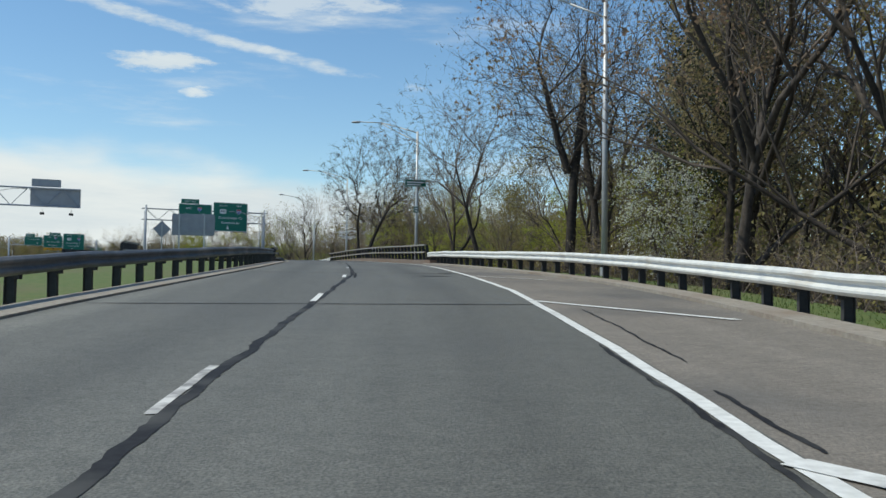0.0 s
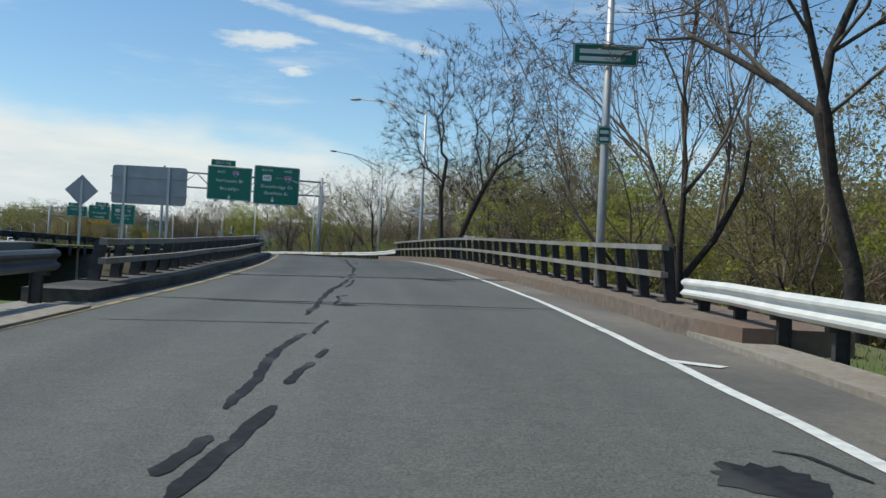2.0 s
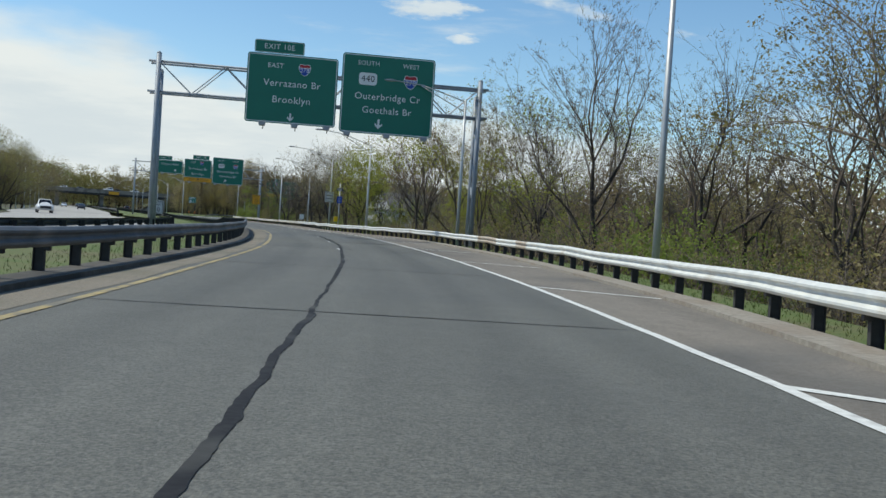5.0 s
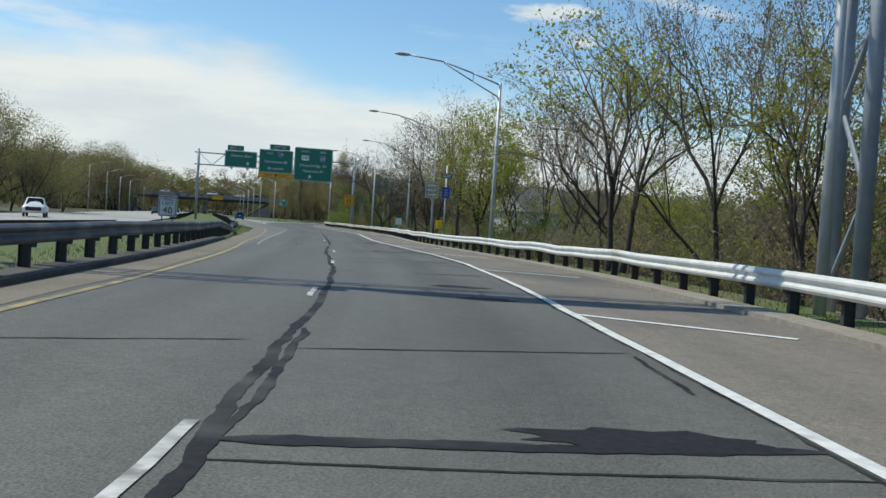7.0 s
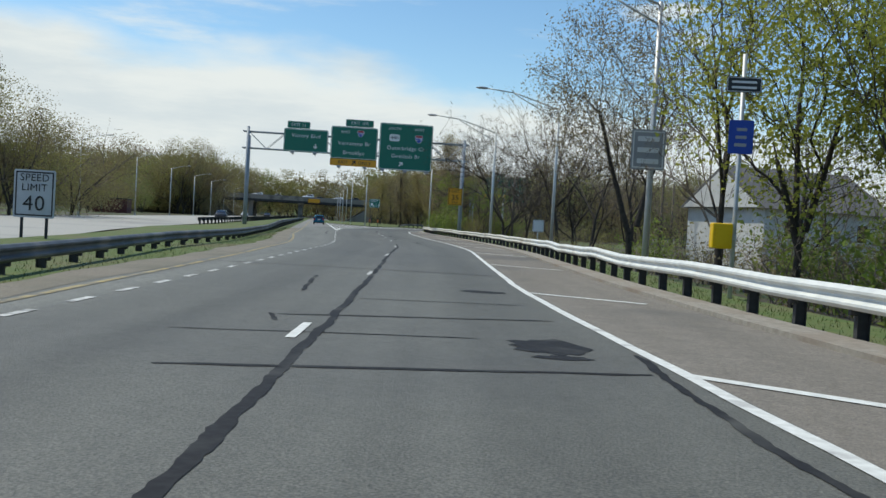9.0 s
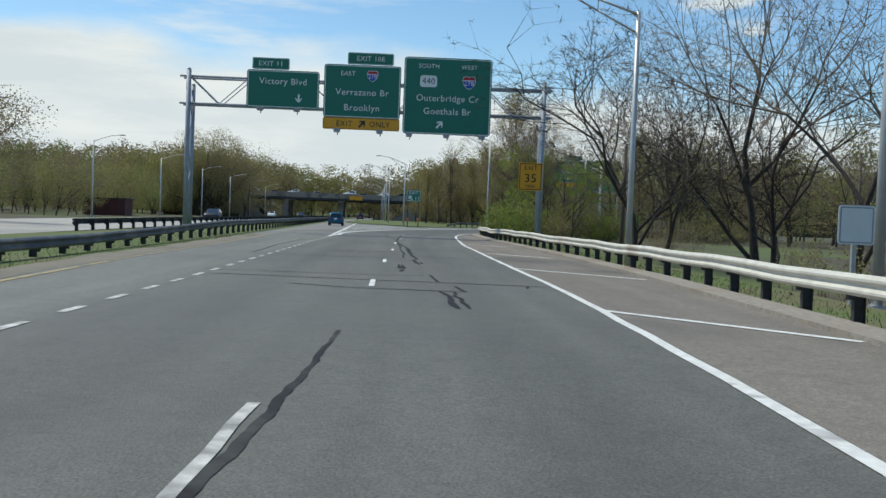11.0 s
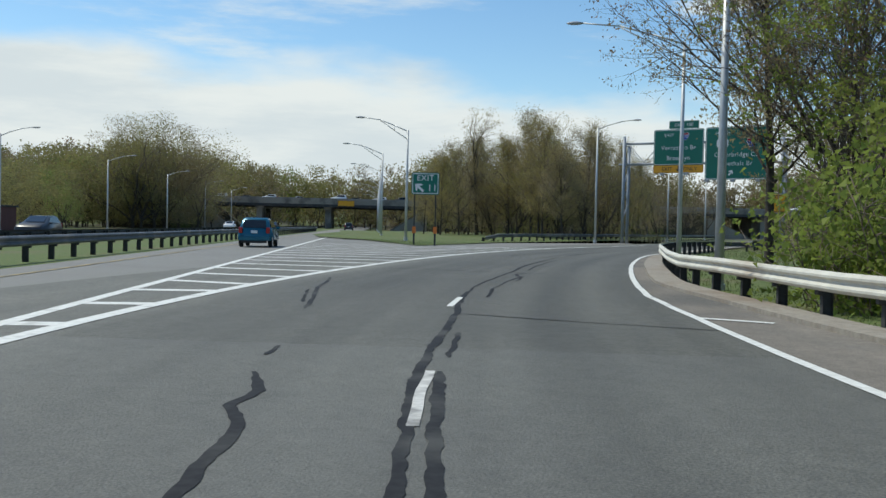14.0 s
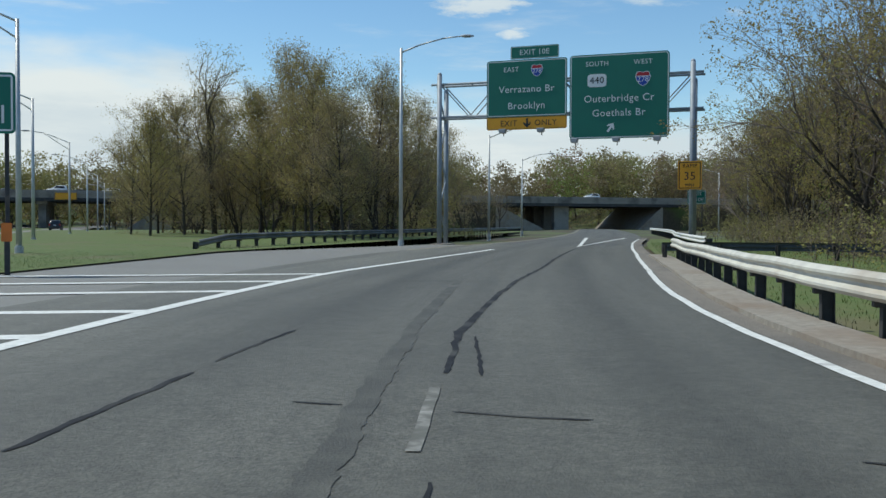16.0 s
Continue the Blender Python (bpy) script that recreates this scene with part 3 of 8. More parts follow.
part("shoulder", ribbon("shoulder", WAY_LINE, 111, 420, lambda s: d_right(s) + 0.1, lambda s: max(d_right(s) + 0.6, d_rail_right(s) - 0.55), 0.0, SHOULDER), SHOULDER, road)
ML_LINE = Line([ml(a, 0) for a in (-25, 100, 250, 430)], zero=25)
part("main_lane", ribbon("main_lane", ML_LINE, 8, 425, -1.2, lambda a: table(a, (8, 2.0), (20, 3.75), (60, 5.0), (425, 6.5)), -0.004, OLD_ASPHALT, step=6), OLD_ASPHALT, road)


def poly(name, pts, mat):
    me = mesh_of(name, pts, [tuple(range(len(pts)))], mat)
    layer = me.uv_layers.new(name="way")
    for loop in me.loops:
        v = me.vertices[loop.vertex_index].co
        layer.data[loop.index].uv = (v.x * 0.3 + 200, v.y)
    return me


GORE_LINE = Line([tuple(WAY_LINE.at(g, d)) for g, d in ((295.5, -4.25), (299.6, -4.6), (303.5, -4.76), (307.5, -4.9), (313, -5.0), (320, -5.1), (330, -5.18), (341, -5.2), (353, -5.1), (362, -4.4), (372, -3.6), (384, -3.0))])
part("gore", poly("gore", [ml(9, 3.4, -0.008), ml(88, 3.4, -0.008), Vector((-171, 317, 2.858)), Vector((-157.0, 328.5, 2.858)), Vector((-155.0, 345, 2.858)), Vector((-147, 345, 2.858)), Vector((-130, 283, 2.858)), Vector((-116, 258, 2.858))], OLD_ASPHALT), OLD_ASPHALT, road)
OPP_LINE = Line([(-52, -50, -3.4), (-44, 20, -0.2), (-38, 55, 1.7), *[tuple(WAY_LINE.at(s, d, -0.25)) for s, d in ((95, -27), (135, -21), (182, -19), (225, -21.5), (262, -25.5))],
                 *[tuple(ml(a, -17, -0.1)) for a in (40, 120, 250, 430)]])
OPP_N = len(OPP_LINE.p) - 2
part("opposite_carriageway", ribbon("opposite_carriageway", OPP_LINE, 0, OPP_N, -7.5, 7.0, 0.0, OLD_ROAD, step=4, cols=4), OLD_ROAD, road, "pale sunlit concrete carriageway")

# grass: median strips and the island in the fork
grass = thing("verge", "short spring grass on the median and verges", "grass", kind="structure")
part("median_grass", ribbon("median_grass", WAY_LINE, -50, 58, lambda s: d_left(s) - table(s, (0, 24), (60, 18)), lambda s: d_left(s) - 0.7, -0.03, GRASS, step=3, cols=5), GRASS, grass)
part("median_grass", ribbon("median_grass", WAY_LINE, 92, 300, lambda s: d_left(s) - table(s, (0, 24), (60, 18), (120, 9), (182, 6.6), (225, 7.8), (262, 10), (300, 8)), lambda s: d_left(s) - 1.0, -0.03, GRASS, step=3, cols=5), GRASS, grass)
part("median_grass", ribbon("median_grass", ML_LINE, 20, 425, -9.3, -1.15, -0.03, GRASS, step=8, cols=3), GRASS, grass)
part("island_grass", mesh_of("island_grass", [(-156.6, 325.5, 2.93), (-151.0, 307.4, 2.90), (-165.5, 319.2, 2.93), (-175, 324, 2.95), (-189, 338, 2.95), (-215, 372, 2.95), (-240, 400, 2.95), (-215, 420, 3.1), (-170, 420, 3.1), (-166, 390, 3.05), (-161, 360, 3.0), (-158.5, 340, 2.95), (-180, 350, 3.15)],
     [(0, 1, 2, 12), (2, 3, 12), (3, 4, 12), (4, 5, 12), (5, 6, 7, 12), (7, 8, 12), (8, 9, 12), (9, 10, 12), (10, 11, 12), (11, 0, 12)], GRASS), GRASS, grass)
part("verge_grass", ribbon("verge_grass", WAY_LINE, 112, 420, lambda s: d_rail_right(s) - 0.1, lambda s: d_rail_right(s) + table(s, (112, 2), (300, 2.5), (325, 9), (420, 9)), -0.06, GRASS, step=3), GRASS, grass)
part("verge_grass", ribbon("verge_grass", WAY_LINE, -50, 60, lambda s: d_rail_right(s) - 0.1, lambda s: d_rail_right(s) + 2.2, -0.06, GRASS, step=3), GRASS, grass)

# ---- kerbs and the bridge deck ----
kerb = thing("kerb", "sand-coloured worn concrete kerb along the road", "kerb", kind="structure")
part("gutter", ribbon("gutter", WAY_LINE, -50, 60.5, lambda s: d_rail_right(s) - 0.6, lambda s: d_rail_right(s) + 0.1, 0.07, CONCRETE, thick=0.3), CONCRETE, kerb)
part("gutter", ribbon("gutter", WAY_LINE, 111, 370, lambda s: d_rail_right(s) - 0.6, lambda s: d_rail_right(s) + 0.1, 0.07, CONCRETE, thick=0.3), CONCRETE, kerb)
part("bridge_walk", ribbon("bridge_walk", WAY_LINE, BRIDGE[0] - 5.5, BRIDGE[1] + 2, lambda s: table(s, (55.5, 4.3), (56.3, 3.95), (62, 4.2), (72, 3.95), (75, 3.83), (112, 3.85)), lambda s: 5.75, 0.26, WALK, thick=0.9), WALK, kerb, "rust-stained raised concrete walk")
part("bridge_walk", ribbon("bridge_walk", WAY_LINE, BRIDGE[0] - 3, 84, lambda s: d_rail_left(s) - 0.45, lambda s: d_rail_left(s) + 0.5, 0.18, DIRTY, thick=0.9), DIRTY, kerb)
part("gutter", ribbon("gutter", WAY_LINE, -50, 57, lambda s: d_rail_left(s) + 0.15, lambda s: d_rail_left(s) + 0.85, 0.04, CONCRETE, thick=0.3), CONCRETE, kerb)
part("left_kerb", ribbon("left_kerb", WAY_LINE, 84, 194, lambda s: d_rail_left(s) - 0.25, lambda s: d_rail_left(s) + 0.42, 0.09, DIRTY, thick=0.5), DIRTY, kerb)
side_deck = thing("bridge_deck", "concrete deck of the neighbouring ramp bridge", "bridge", kind="structure")
part("slab", ribbon("slab", WAY_LINE, 56, 96, lambda s: table(s, (58, -20.0), (84, -20.5)), lambda s: table(s, (58, -13.3), (84, -15.3)), 0.03, OLD_ASPHALT, thick=0.9), OLD_ASPHALT, side_deck)
deck = thing("bridge_deck", "concrete deck of a short road bridge", "bridge", kind="structure")
part("slab", ribbon("slab", WAY_LINE, BRIDGE[0] - 5, BRIDGE[1] + 5, lambda s: d_rail_left(s) - 0.5, lambda s: 5.7, -0.03, PARAPET, thick=0.9), PARAPET, deck)
for a in (BRIDGE[0] - 1, BRIDGE[1] + 1):
    bm = bmesh.new()
    box(bm, -8, 8, -0.6, 0.6, -7, -0.9, Matrix.Translation(WAY_LINE.at(a, 0.5)) @ pose(0, 0, 0, 0, 0, WAY_LINE.yaw(a)))
    part("abutment", bm, PARAPET, deck)


# ---- paint and tar on the road ----
def strip(line, s0, s1, d, width, up, mat, name, step=1.5, wob=0.0):
    f = d if callable(d) else (lambda s: d)
    ph = s0 * 0.37
    w = (lambda s: wob * (math.sin(s * 1.9 + ph) + 0.6 * math.sin(s * 4.7 + ph * 2))) if wob else (lambda s: 0.0)
    return ribbon(name, line, s0, s1, lambda s: f(s) + w(s) - width / 2, lambda s: f(s) + w(s) + width / 2, up, mat, step=step)


part("dirt_shoulder", ribbon("dirt_shoulder", WAY_LINE, 112, 288, lambda s: d_left(s) - 1.12 - 0.14 * math.sin(s * 0.9) * math.sin(s * 0.37), lambda s: d_left(s) - 0.2 - 0.05 * math.sin(s * 0.7), 0.005, GRIT, step=0.8, cols=3), GRIT, road, "pale tan grit beside the yellow line")

paint = thing("road_marking", "white and yellow road paint, worn in places", "road marking", kind="structure")
part("edge_line", strip(WAY_LINE, -50, 412, d_right, 0.14, 0.008, PAINT, "edge_line", wob=0.012), PAINT, paint)
for s0, s1, d, mat in ((-6, -3, -1.65, PAINT), (6.2, 8.4, -1.63, WORN_PAINT), (16.3, 18.45, -1.46, PAINT), (26.5, 28.4, -1.24, PAINT), (36.2, 38.3, -1.16, WORN_PAINT), (47.4, 47.9, -1.15, WORN_PAINT), (144.4, 146.2, -1.16, WORN_PAINT), (154.5, 156.1, -1.11, WORN_PAINT),
                       (164.4, 166.1, -1.18, WORN_PAINT), (174.6, 176.2, -1.2, WORN_PAINT), (183.8, 185.8, -1.08, WORN_PAINT), (193.6, 194.8, -1.2, WORN_PAINT), (202.9, 204.3, -1.32, PAINT), (214.5, 216, -1.25, WORN_PAINT), (226.5, 228.6, -1.3, WORN_PAINT), (238.5, 240.8, -1.2, WORN_PAINT),
                       (251.9, 253.8, -0.79, PAINT), (261.5, 263.4, -0.61, PAINT), (271.2, 273.1, -0.37, PAINT), (280.5, 282.4, -0.26, PAINT), (290.2, 292.4, -0.12, WORN_PAINT), (300.1, 302.4, -0.29, WORN_PAINT), (309.1, 311.1, -0.56, PAINT), (337.1, 339.1, -0.76, FAINT_PAINT)):
    part("dash", strip(WAY_LINE, s0, s1, d, 0.105 if mat is PAINT else 0.085, 0.008, mat, "dash", step=0.3, wob=0.0 if mat is PAINT else 0.01), mat, paint)
part("yellow_line", strip(WAY_LINE, 50, 92, lambda s: table(s, (50, -4.2), (58, -4.1), (65, -3.95), (75, -3.72), (83, -3.64), (92, -3.7)), 0.12, 0.008, YELLOW_LINE, "yellow_line"), YELLOW_LINE, paint)
part("yellow_line", strip(WAY_LINE, 92, 290, d_left, 0.13, 0.008, YELLOW_LINE, "yellow_line"), YELLOW_LINE, paint, "faded yellow edge line")
part("yellow_line", strip(ML_LINE, 9, 400, 0.0, 0.13, 0.008, YELLOW_LINE, "yellow_line", step=8), YELLOW_LINE, paint)
for i in range(56):
    s0 = 188.5 + i * 1.85
    part("short_dash", strip(WAY_LINE, s0, s0 + 0.8, lambda s: table(s, (188, -4.0), (200, -4.35), (285, -4.25), (292, -4.1)), 0.12, 0.008, WORN_PAINT, "short_dash", step=0.9), WORN_PAINT, paint)


def bar(a, b, width, mat, name, up):
    a, b = Vector(a), Vector(b)
    n = Vector((b - a).to_2d().orthogonal().normalized().to_3d()) * (width / 2)
    z = Vector((0, 0, up))
    return mesh_of(name, [a - n + z, b - n + z, b + n + z, a + n + z], [(0, 1, 2, 3)], mat)


for s0, back, reach in ((5.0, 3.6, 2.5), (17.1, 3.6, 2.5), (29.0, 2.8, 2.0), (41.1, 1.2, 0.85), (53.9, 0.4, 0.5), (116, 1.2, 1.6), (128, 1.6, 2.4), (140, 1.7, 2.5), (152.4, 1.8, 2.6), (163.9, 1.7, 2.5), (176.0, 1.6, 2.4), (189.9, 1.8, 2.3), (201.8, 2.0, 2.4), (211.5, 1.3, 2.0), (224, 1.6, 2.2),
                        (236.5, 2.4, 2.3), (248.5, 3.0, 2.5), (260.6, 3.4, 2.8), (272.0, 3.0, 2.4), (284.0, 2.5, 2.2), (296.0, 1.6, 1.7), (308.4, 0.5, 1.0)):
    part("shoulder_bar", bar(WAY_LINE.at(s0, d_right(s0)), WAY_LINE.at(s0 - back, d_right(s0) + reach), 0.27 if s0 < 60 else 0.19, PAINT, "shoulder_bar", 0.009), PAINT, paint)
# the fork: two border lines and the bars between them
part("gore_line", strip(ML_LINE, 9, 150, 3.45, 0.22, 0.009, PAINT, "gore_line", step=5), PAINT, paint)
part("gore_line", strip(GORE_LINE, 0, 84, 0.0, 0.26, 0.009, PAINT, "gore_line"), PAINT, paint)
part("gore_nose", poly("gore_nose", [ml(8.5, 3.3, 0.012), ml(14, 3.55, 0.012), GORE_LINE.at(5, 0.1, 0.012), GORE_LINE.at(-2.5, 0.2, 0.012)], PAINT), PAINT, paint)
for k in range(20):
    a = ml(18 + k * 2.95, 3.5)
    g = min(range(0, 84), key=lambda s: abs((GORE_LINE.at(s) - a).dot(MLD) + 0.10 * (GORE_LINE.at(s) - a).dot(MLR) + 0.3))
    b = GORE_LINE.at(g)
    if (b - a).length > 34:
        b = a + (b - a).normalized() * 34
    part("gore_bar", bar(a, b, 0.42, PAINT, "gore_bar", 0.006), PAINT, paint)
for s, d in ((384, 0.45),):
    part("far_gore", poly("far_gore", [WAY_LINE.at(s, d, 0.01), WAY_LINE.at(s + 34, d + 1.8, 0.01), WAY_LINE.at(s + 34, d + 1.5, 0.01), WAY_LINE.at(s + 3, d + 0.1, 0.01), WAY_LINE.at(s + 34, d - 1.6, 0.01), WAY_LINE.at(s + 34, d - 1.9, 0.01)], PAINT), PAINT, paint)
part("ramp_yellow", strip(WAY_LINE, 375, 560, lambda s: table(s, (375, -7.0), (400, -4.6), (600, -4.6)), 0.14, 0.009, YELLOW_LINE, "ramp_yellow"), YELLOW_LINE, paint)
for off in (-3.4, 0.0, 3.4):
    for s0 in range(60, OPP_N - 20, 13):
        part("opposite_dash", strip(OPP_LINE, s0, s0 + 3, off, 0.14, 0.008, WORN_PAINT, "opposite_dash", step=3), WORN_PAINT, paint)

tar = thing("crack_seal", "black tar-sealed cracks and patches on the asphalt", "tar", kind="stuff")


def tar_line(points, width, seed, step=0.1, amp=0.013):
    """A winding sealed crack of uneven width through (station, offset) places."""
    rnd = random.Random(seed)
    p = np.array(points, float)
    run = np.r_[0, np.cumsum(np.hypot(*np.diff(p, axis=0).T))]
    n = max(3, int(run[-1] / step))
    vs, off, swell = [], 0.0, 1.0
    for i in range(n + 1):
        t = run[-1] * i / n
        s, d = np.interp(t, run, p[:, 0]), np.interp(t, run, p[:, 1])
        e = min(run[-1], t + 0.3)
        b = max(0.0, e - 0.6)
        ds, dd = np.interp(e, run, p[:, 0]) - np.interp(b, run, p[:, 0]), np.interp(e, run, p[:, 1]) - np.interp(b, run, p[:, 1])
        m = math.hypot(ds, dd) or 1.0
        off = off * 0.86 + rnd.uniform(-amp, amp)
        swell = 0.7 * swell + 0.3 * rnd.uniform(0.55, 1.4)
        w = 0.5 * width * swell * rnd.uniform(0.88, 1.12) * min(1.0, 0.4 + 8 * min(i, n - i) / n)
        for side in (off - w, off + w):
            vs.append(WAY_LINE.at(s - side * dd / m, d + side * ds / m, 0.005 + 0.0001 * (seed % 12)))
    return vs, [(2 * i, 2 * i + 1, 2 * i + 3, 2 * i + 2) for i in range(n)]


def blot(s, d, ls, ld, seed):
    rnd = random.Random(seed)
    n, vs = 26, []
    for i in range(n):
        a = 2 * math.pi * i / n
        k = rnd.uniform(0.72, 1.12)
        vs.append(WAY_LINE.at(s + ls * k * math.sin(a), d + ld * k * math.cos(a), 0.0045))
    return vs, [tuple(range(n))]


# sealed cracks along the lane
ALONG = [(0.17, [(s, d_lane(s) + 0.03) for s in range(-50, 47, 3)]), (0.12, [(26, -0.93), (29.5, -0.92), (32, -0.99)]), (0.15, [(48.5, -1.15), (49.4, -1.06)]), (0.16, [(48.1, -0.98), (48.9, -0.91), (50.4, -0.87)]), (0.15, [(50.2, -1.12), (53.4, -1.19), (55, -1.06)]),
         (0.12, [(51.3, -0.87), (52.6, -0.8)]), (0.12, [(52.9, -0.76), (53.6, -0.74)]), (0.1, [(55, -0.96), (56.8, -0.91)]), (0.16, [(57.5, -1.26), (61.7, -1.23), (63.7, -1.2), (66, -1.02), (68.9, -0.88)]), (0.11, [(59.7, -1.0), (60.8, -0.93), (61.9, -1.0), (62.3, -0.82)]),
         (0.12, [(65.1, -0.89), (68.6, -0.72)]), (0.14, [(69.1, -1.06), (69.8, -1.0)]), (0.12, [(69.1, -0.81), (69.8, -0.76)]), (0.22, [(70.6, -0.82), (71.9, -0.69)]), (0.17, [(72.4, -0.73), (75.8, -0.58), (80, -0.66), (82.8, -0.63), (85.3, -0.58), (89.1, -0.69), (91.5, -0.76)]),
         (0.12, [(83.2, -0.85), (84.3, -0.82)]), (0.15, [(80.5, -0.33), (81.7, -0.31)]), (0.15, [(82.55, -0.33), (82.85, -0.33)]), (0.1, [(79.8, -1.0), (80.2, -0.9)]), (0.3, [(91.7, -0.78), (92.8, -0.82), (94.5, -0.87)]), (0.2, [(94.4, -0.87), (98.5, -0.84)]), (0.14, [(98.4, -0.84), (108, -0.93), (122, -1.17)]),
         (0.08, [(92.9, -1.07), (93.5, -0.92)]), (0.08, [(94.1, -1.13), (94.6, -1.0)]), (0.17, [(s, d_lane(s) + 0.03) for s in range(122, 247, 3)]), (0.13, [(154.5, -0.9), (155.4, -0.9), (156.7, -0.84), (160.6, -0.9)]), (0.13, [(146, -1.05), (147.2, -1.15)]),
         (0.15, [(248, 0.56), (249, 0.53), (250.2, 0.57), (251.15, 0.43)]), (0.12, [(248, 0.74), (249, 0.71), (249.8, 0.73), (250.2, 0.63), (251.2, 0.70)]), (0.12, [(251.3, 0.92), (251.6, 0.86), (252.6, 0.8)]), (0.09, [(253.7, 0.53), (254.5, 0.5), (256.1, 0.45)]), (0.2, [(257, -0.18), (258, -0.15)]),
         (0.09, [(258.4, -0.22), (260.5, -0.22)]), (0.09, [(258.4, -0.07), (260.5, -0.11)]), (0.22, [(258.3, -0.14), (259.7, -0.15)]), (0.14, [(260.6, 0.36), (261.5, 0.33), (263.3, 0.29), (264.4, 0.37), (267.8, 0.3), (273, 0.16)]), (0.1, [(261.2, 0.47), (262.2, 0.43), (262.3, 0.36)]), (0.09, [(264.8, -0.05), (269.1, 0.04), (272.9, -0.1)]),
         (0.17, [(269.9, 0.26), (272, 0.29), (274.9, 0.27), (277, 0.14), (280.2, 0.0)]), (0.11, [(273.2, -0.02), (277.3, -0.02), (281, -0.1)]), (0.12, [(268.6, 0.05), (269.7, 0.06)]), (0.11, [(268.6, 0.26), (270, 0.25)]), (0.1, [(268.6, 0.37), (269.6, 0.33), (269.9, 0.26)]),
         (0.16, [(279.6, -0.05), (281.7, -0.11), (284.4, -0.25), (288.7, -0.26), (291.7, -0.24), (294.2, -0.24), (298.6, -0.3), (301.3, -0.38), (304.8, -0.37), (308, -0.34), (309.5, -0.46), (312.1, -0.55), (314.1, -0.58)]), (0.12, [(278.2, -0.12), (279.8, -0.08)]), (0.12, [(278.2, 0.06), (279.8, -0.02)]),
         (0.13, [(288.3, -0.44), (289.1, -0.4), (289.7, -0.48), (290.3, -0.5), (290.5, -0.6), (291.4, -0.62), (293, -0.87)]), (0.05, [(293, -0.87), (297, -1.11)]), (0.07, [(290.2, -0.5), (290.4, -0.28)]),
         (0.15, [(298.2, -0.1), (299.5, -0.13), (302.4, -0.2)]), (0.1, [(303.3, -0.16), (305.5, -0.18)]), (0.13, [(297.5, -1.3), (299.4, -1.35), (300.1, -1.4), (300.6, -1.59), (301.2, -1.52), (302.1, -1.76)]), (0.1, [(303.1, -1.94), (303.8, -1.95)]), (0.1, [(309.1, -2.96), (312, -3.6)]),
         (0.09, [(314.1, -0.6), (320.6, -0.44)]), (0.15, [(320.6, -0.44), (321.3, -0.4), (325.5, -0.55), (332.9, -0.58)]), (0.06, [(332.9, -0.58), (336.5, -0.66)]), (0.16, [(339.8, -0.69), (342.7, -0.7), (345, -0.56), (352, -0.28), (358.7, 0.15), (380, 0.57)]), (0.12, [(311.3, -0.1), (313.9, -0.15)]), (0.06, [(313.9, -0.15), (316.8, -0.05)]),
         (0.14, [(316.8, -0.06), (317.7, -0.01), (318.2, 0.05), (318.8, 0.14), (319.1, -0.02), (320.2, -0.14), (320.9, 0.05)]), (0.11, [(316.8, 0.14), (318.3, 0.14)]), (0.1, [(322.6, -0.06), (325.6, -0.18), (333, -0.25)]), (0.12, [(308, -2.65), (309, -2.8), (309.7, -2.94), (310.9, -3.17), (312.2, -3.5), (314.2, -3.84), (316.2, -4.28)]),
         (0.1, [(337, -3.0), (338.1, -2.89), (339.7, -2.8)]), (0.07, [(340.3, -2.8), (342.8, -2.65)]), (0.06, [(339.7, -0.39), (342.4, -0.52)]),
         (0.09, [(3, 1.9), (6, 2.03), (10.3, 2.17)]), (0.08, [(5.2, 2.36), (7.3, 2.44)]), (0.06, [(8.9, 2.72), (15.1, 2.97)]), (0.08, [(49.6, 2.25), (49.5, 2.41), (48.9, 2.49)]), (0.06, [(s, d_right(s) - 0.1) for s in range(144, 178, 3)]), (0.08, [(157.8, 2.29), (159.8, 2.34)]),
         (0.1, [(180.6, 2.72), (182.7, 2.66), (187.2, 2.73)]), (0.13, [(176, 2.67), (177.3, 2.69), (179.6, 2.71)]), (0.13, [(187.5, 2.76), (189.7, 2.73), (192.5, 2.67)]), (0.09, [(192.5, 2.66), (198, 2.3)]), (0.13, [(197.6, 2.16), (199.2, 2.06), (200.8, 2.06), (203, 2.14)]),
         (0.08, [(191.3, -2.59), (194.6, -2.58)]), (0.14, [(194, 0.5), (196, 0.44)]), (0.13, [(209, -2.0), (213.4, -2.28)]), (0.1, [(204.4, -1.7), (205.2, -1.9)]), (0.11, [(265, -4.9), (274, -5.1), (283, -4.9)]), (0.06, [(188, -1.0), (188.6, -1.25)])]
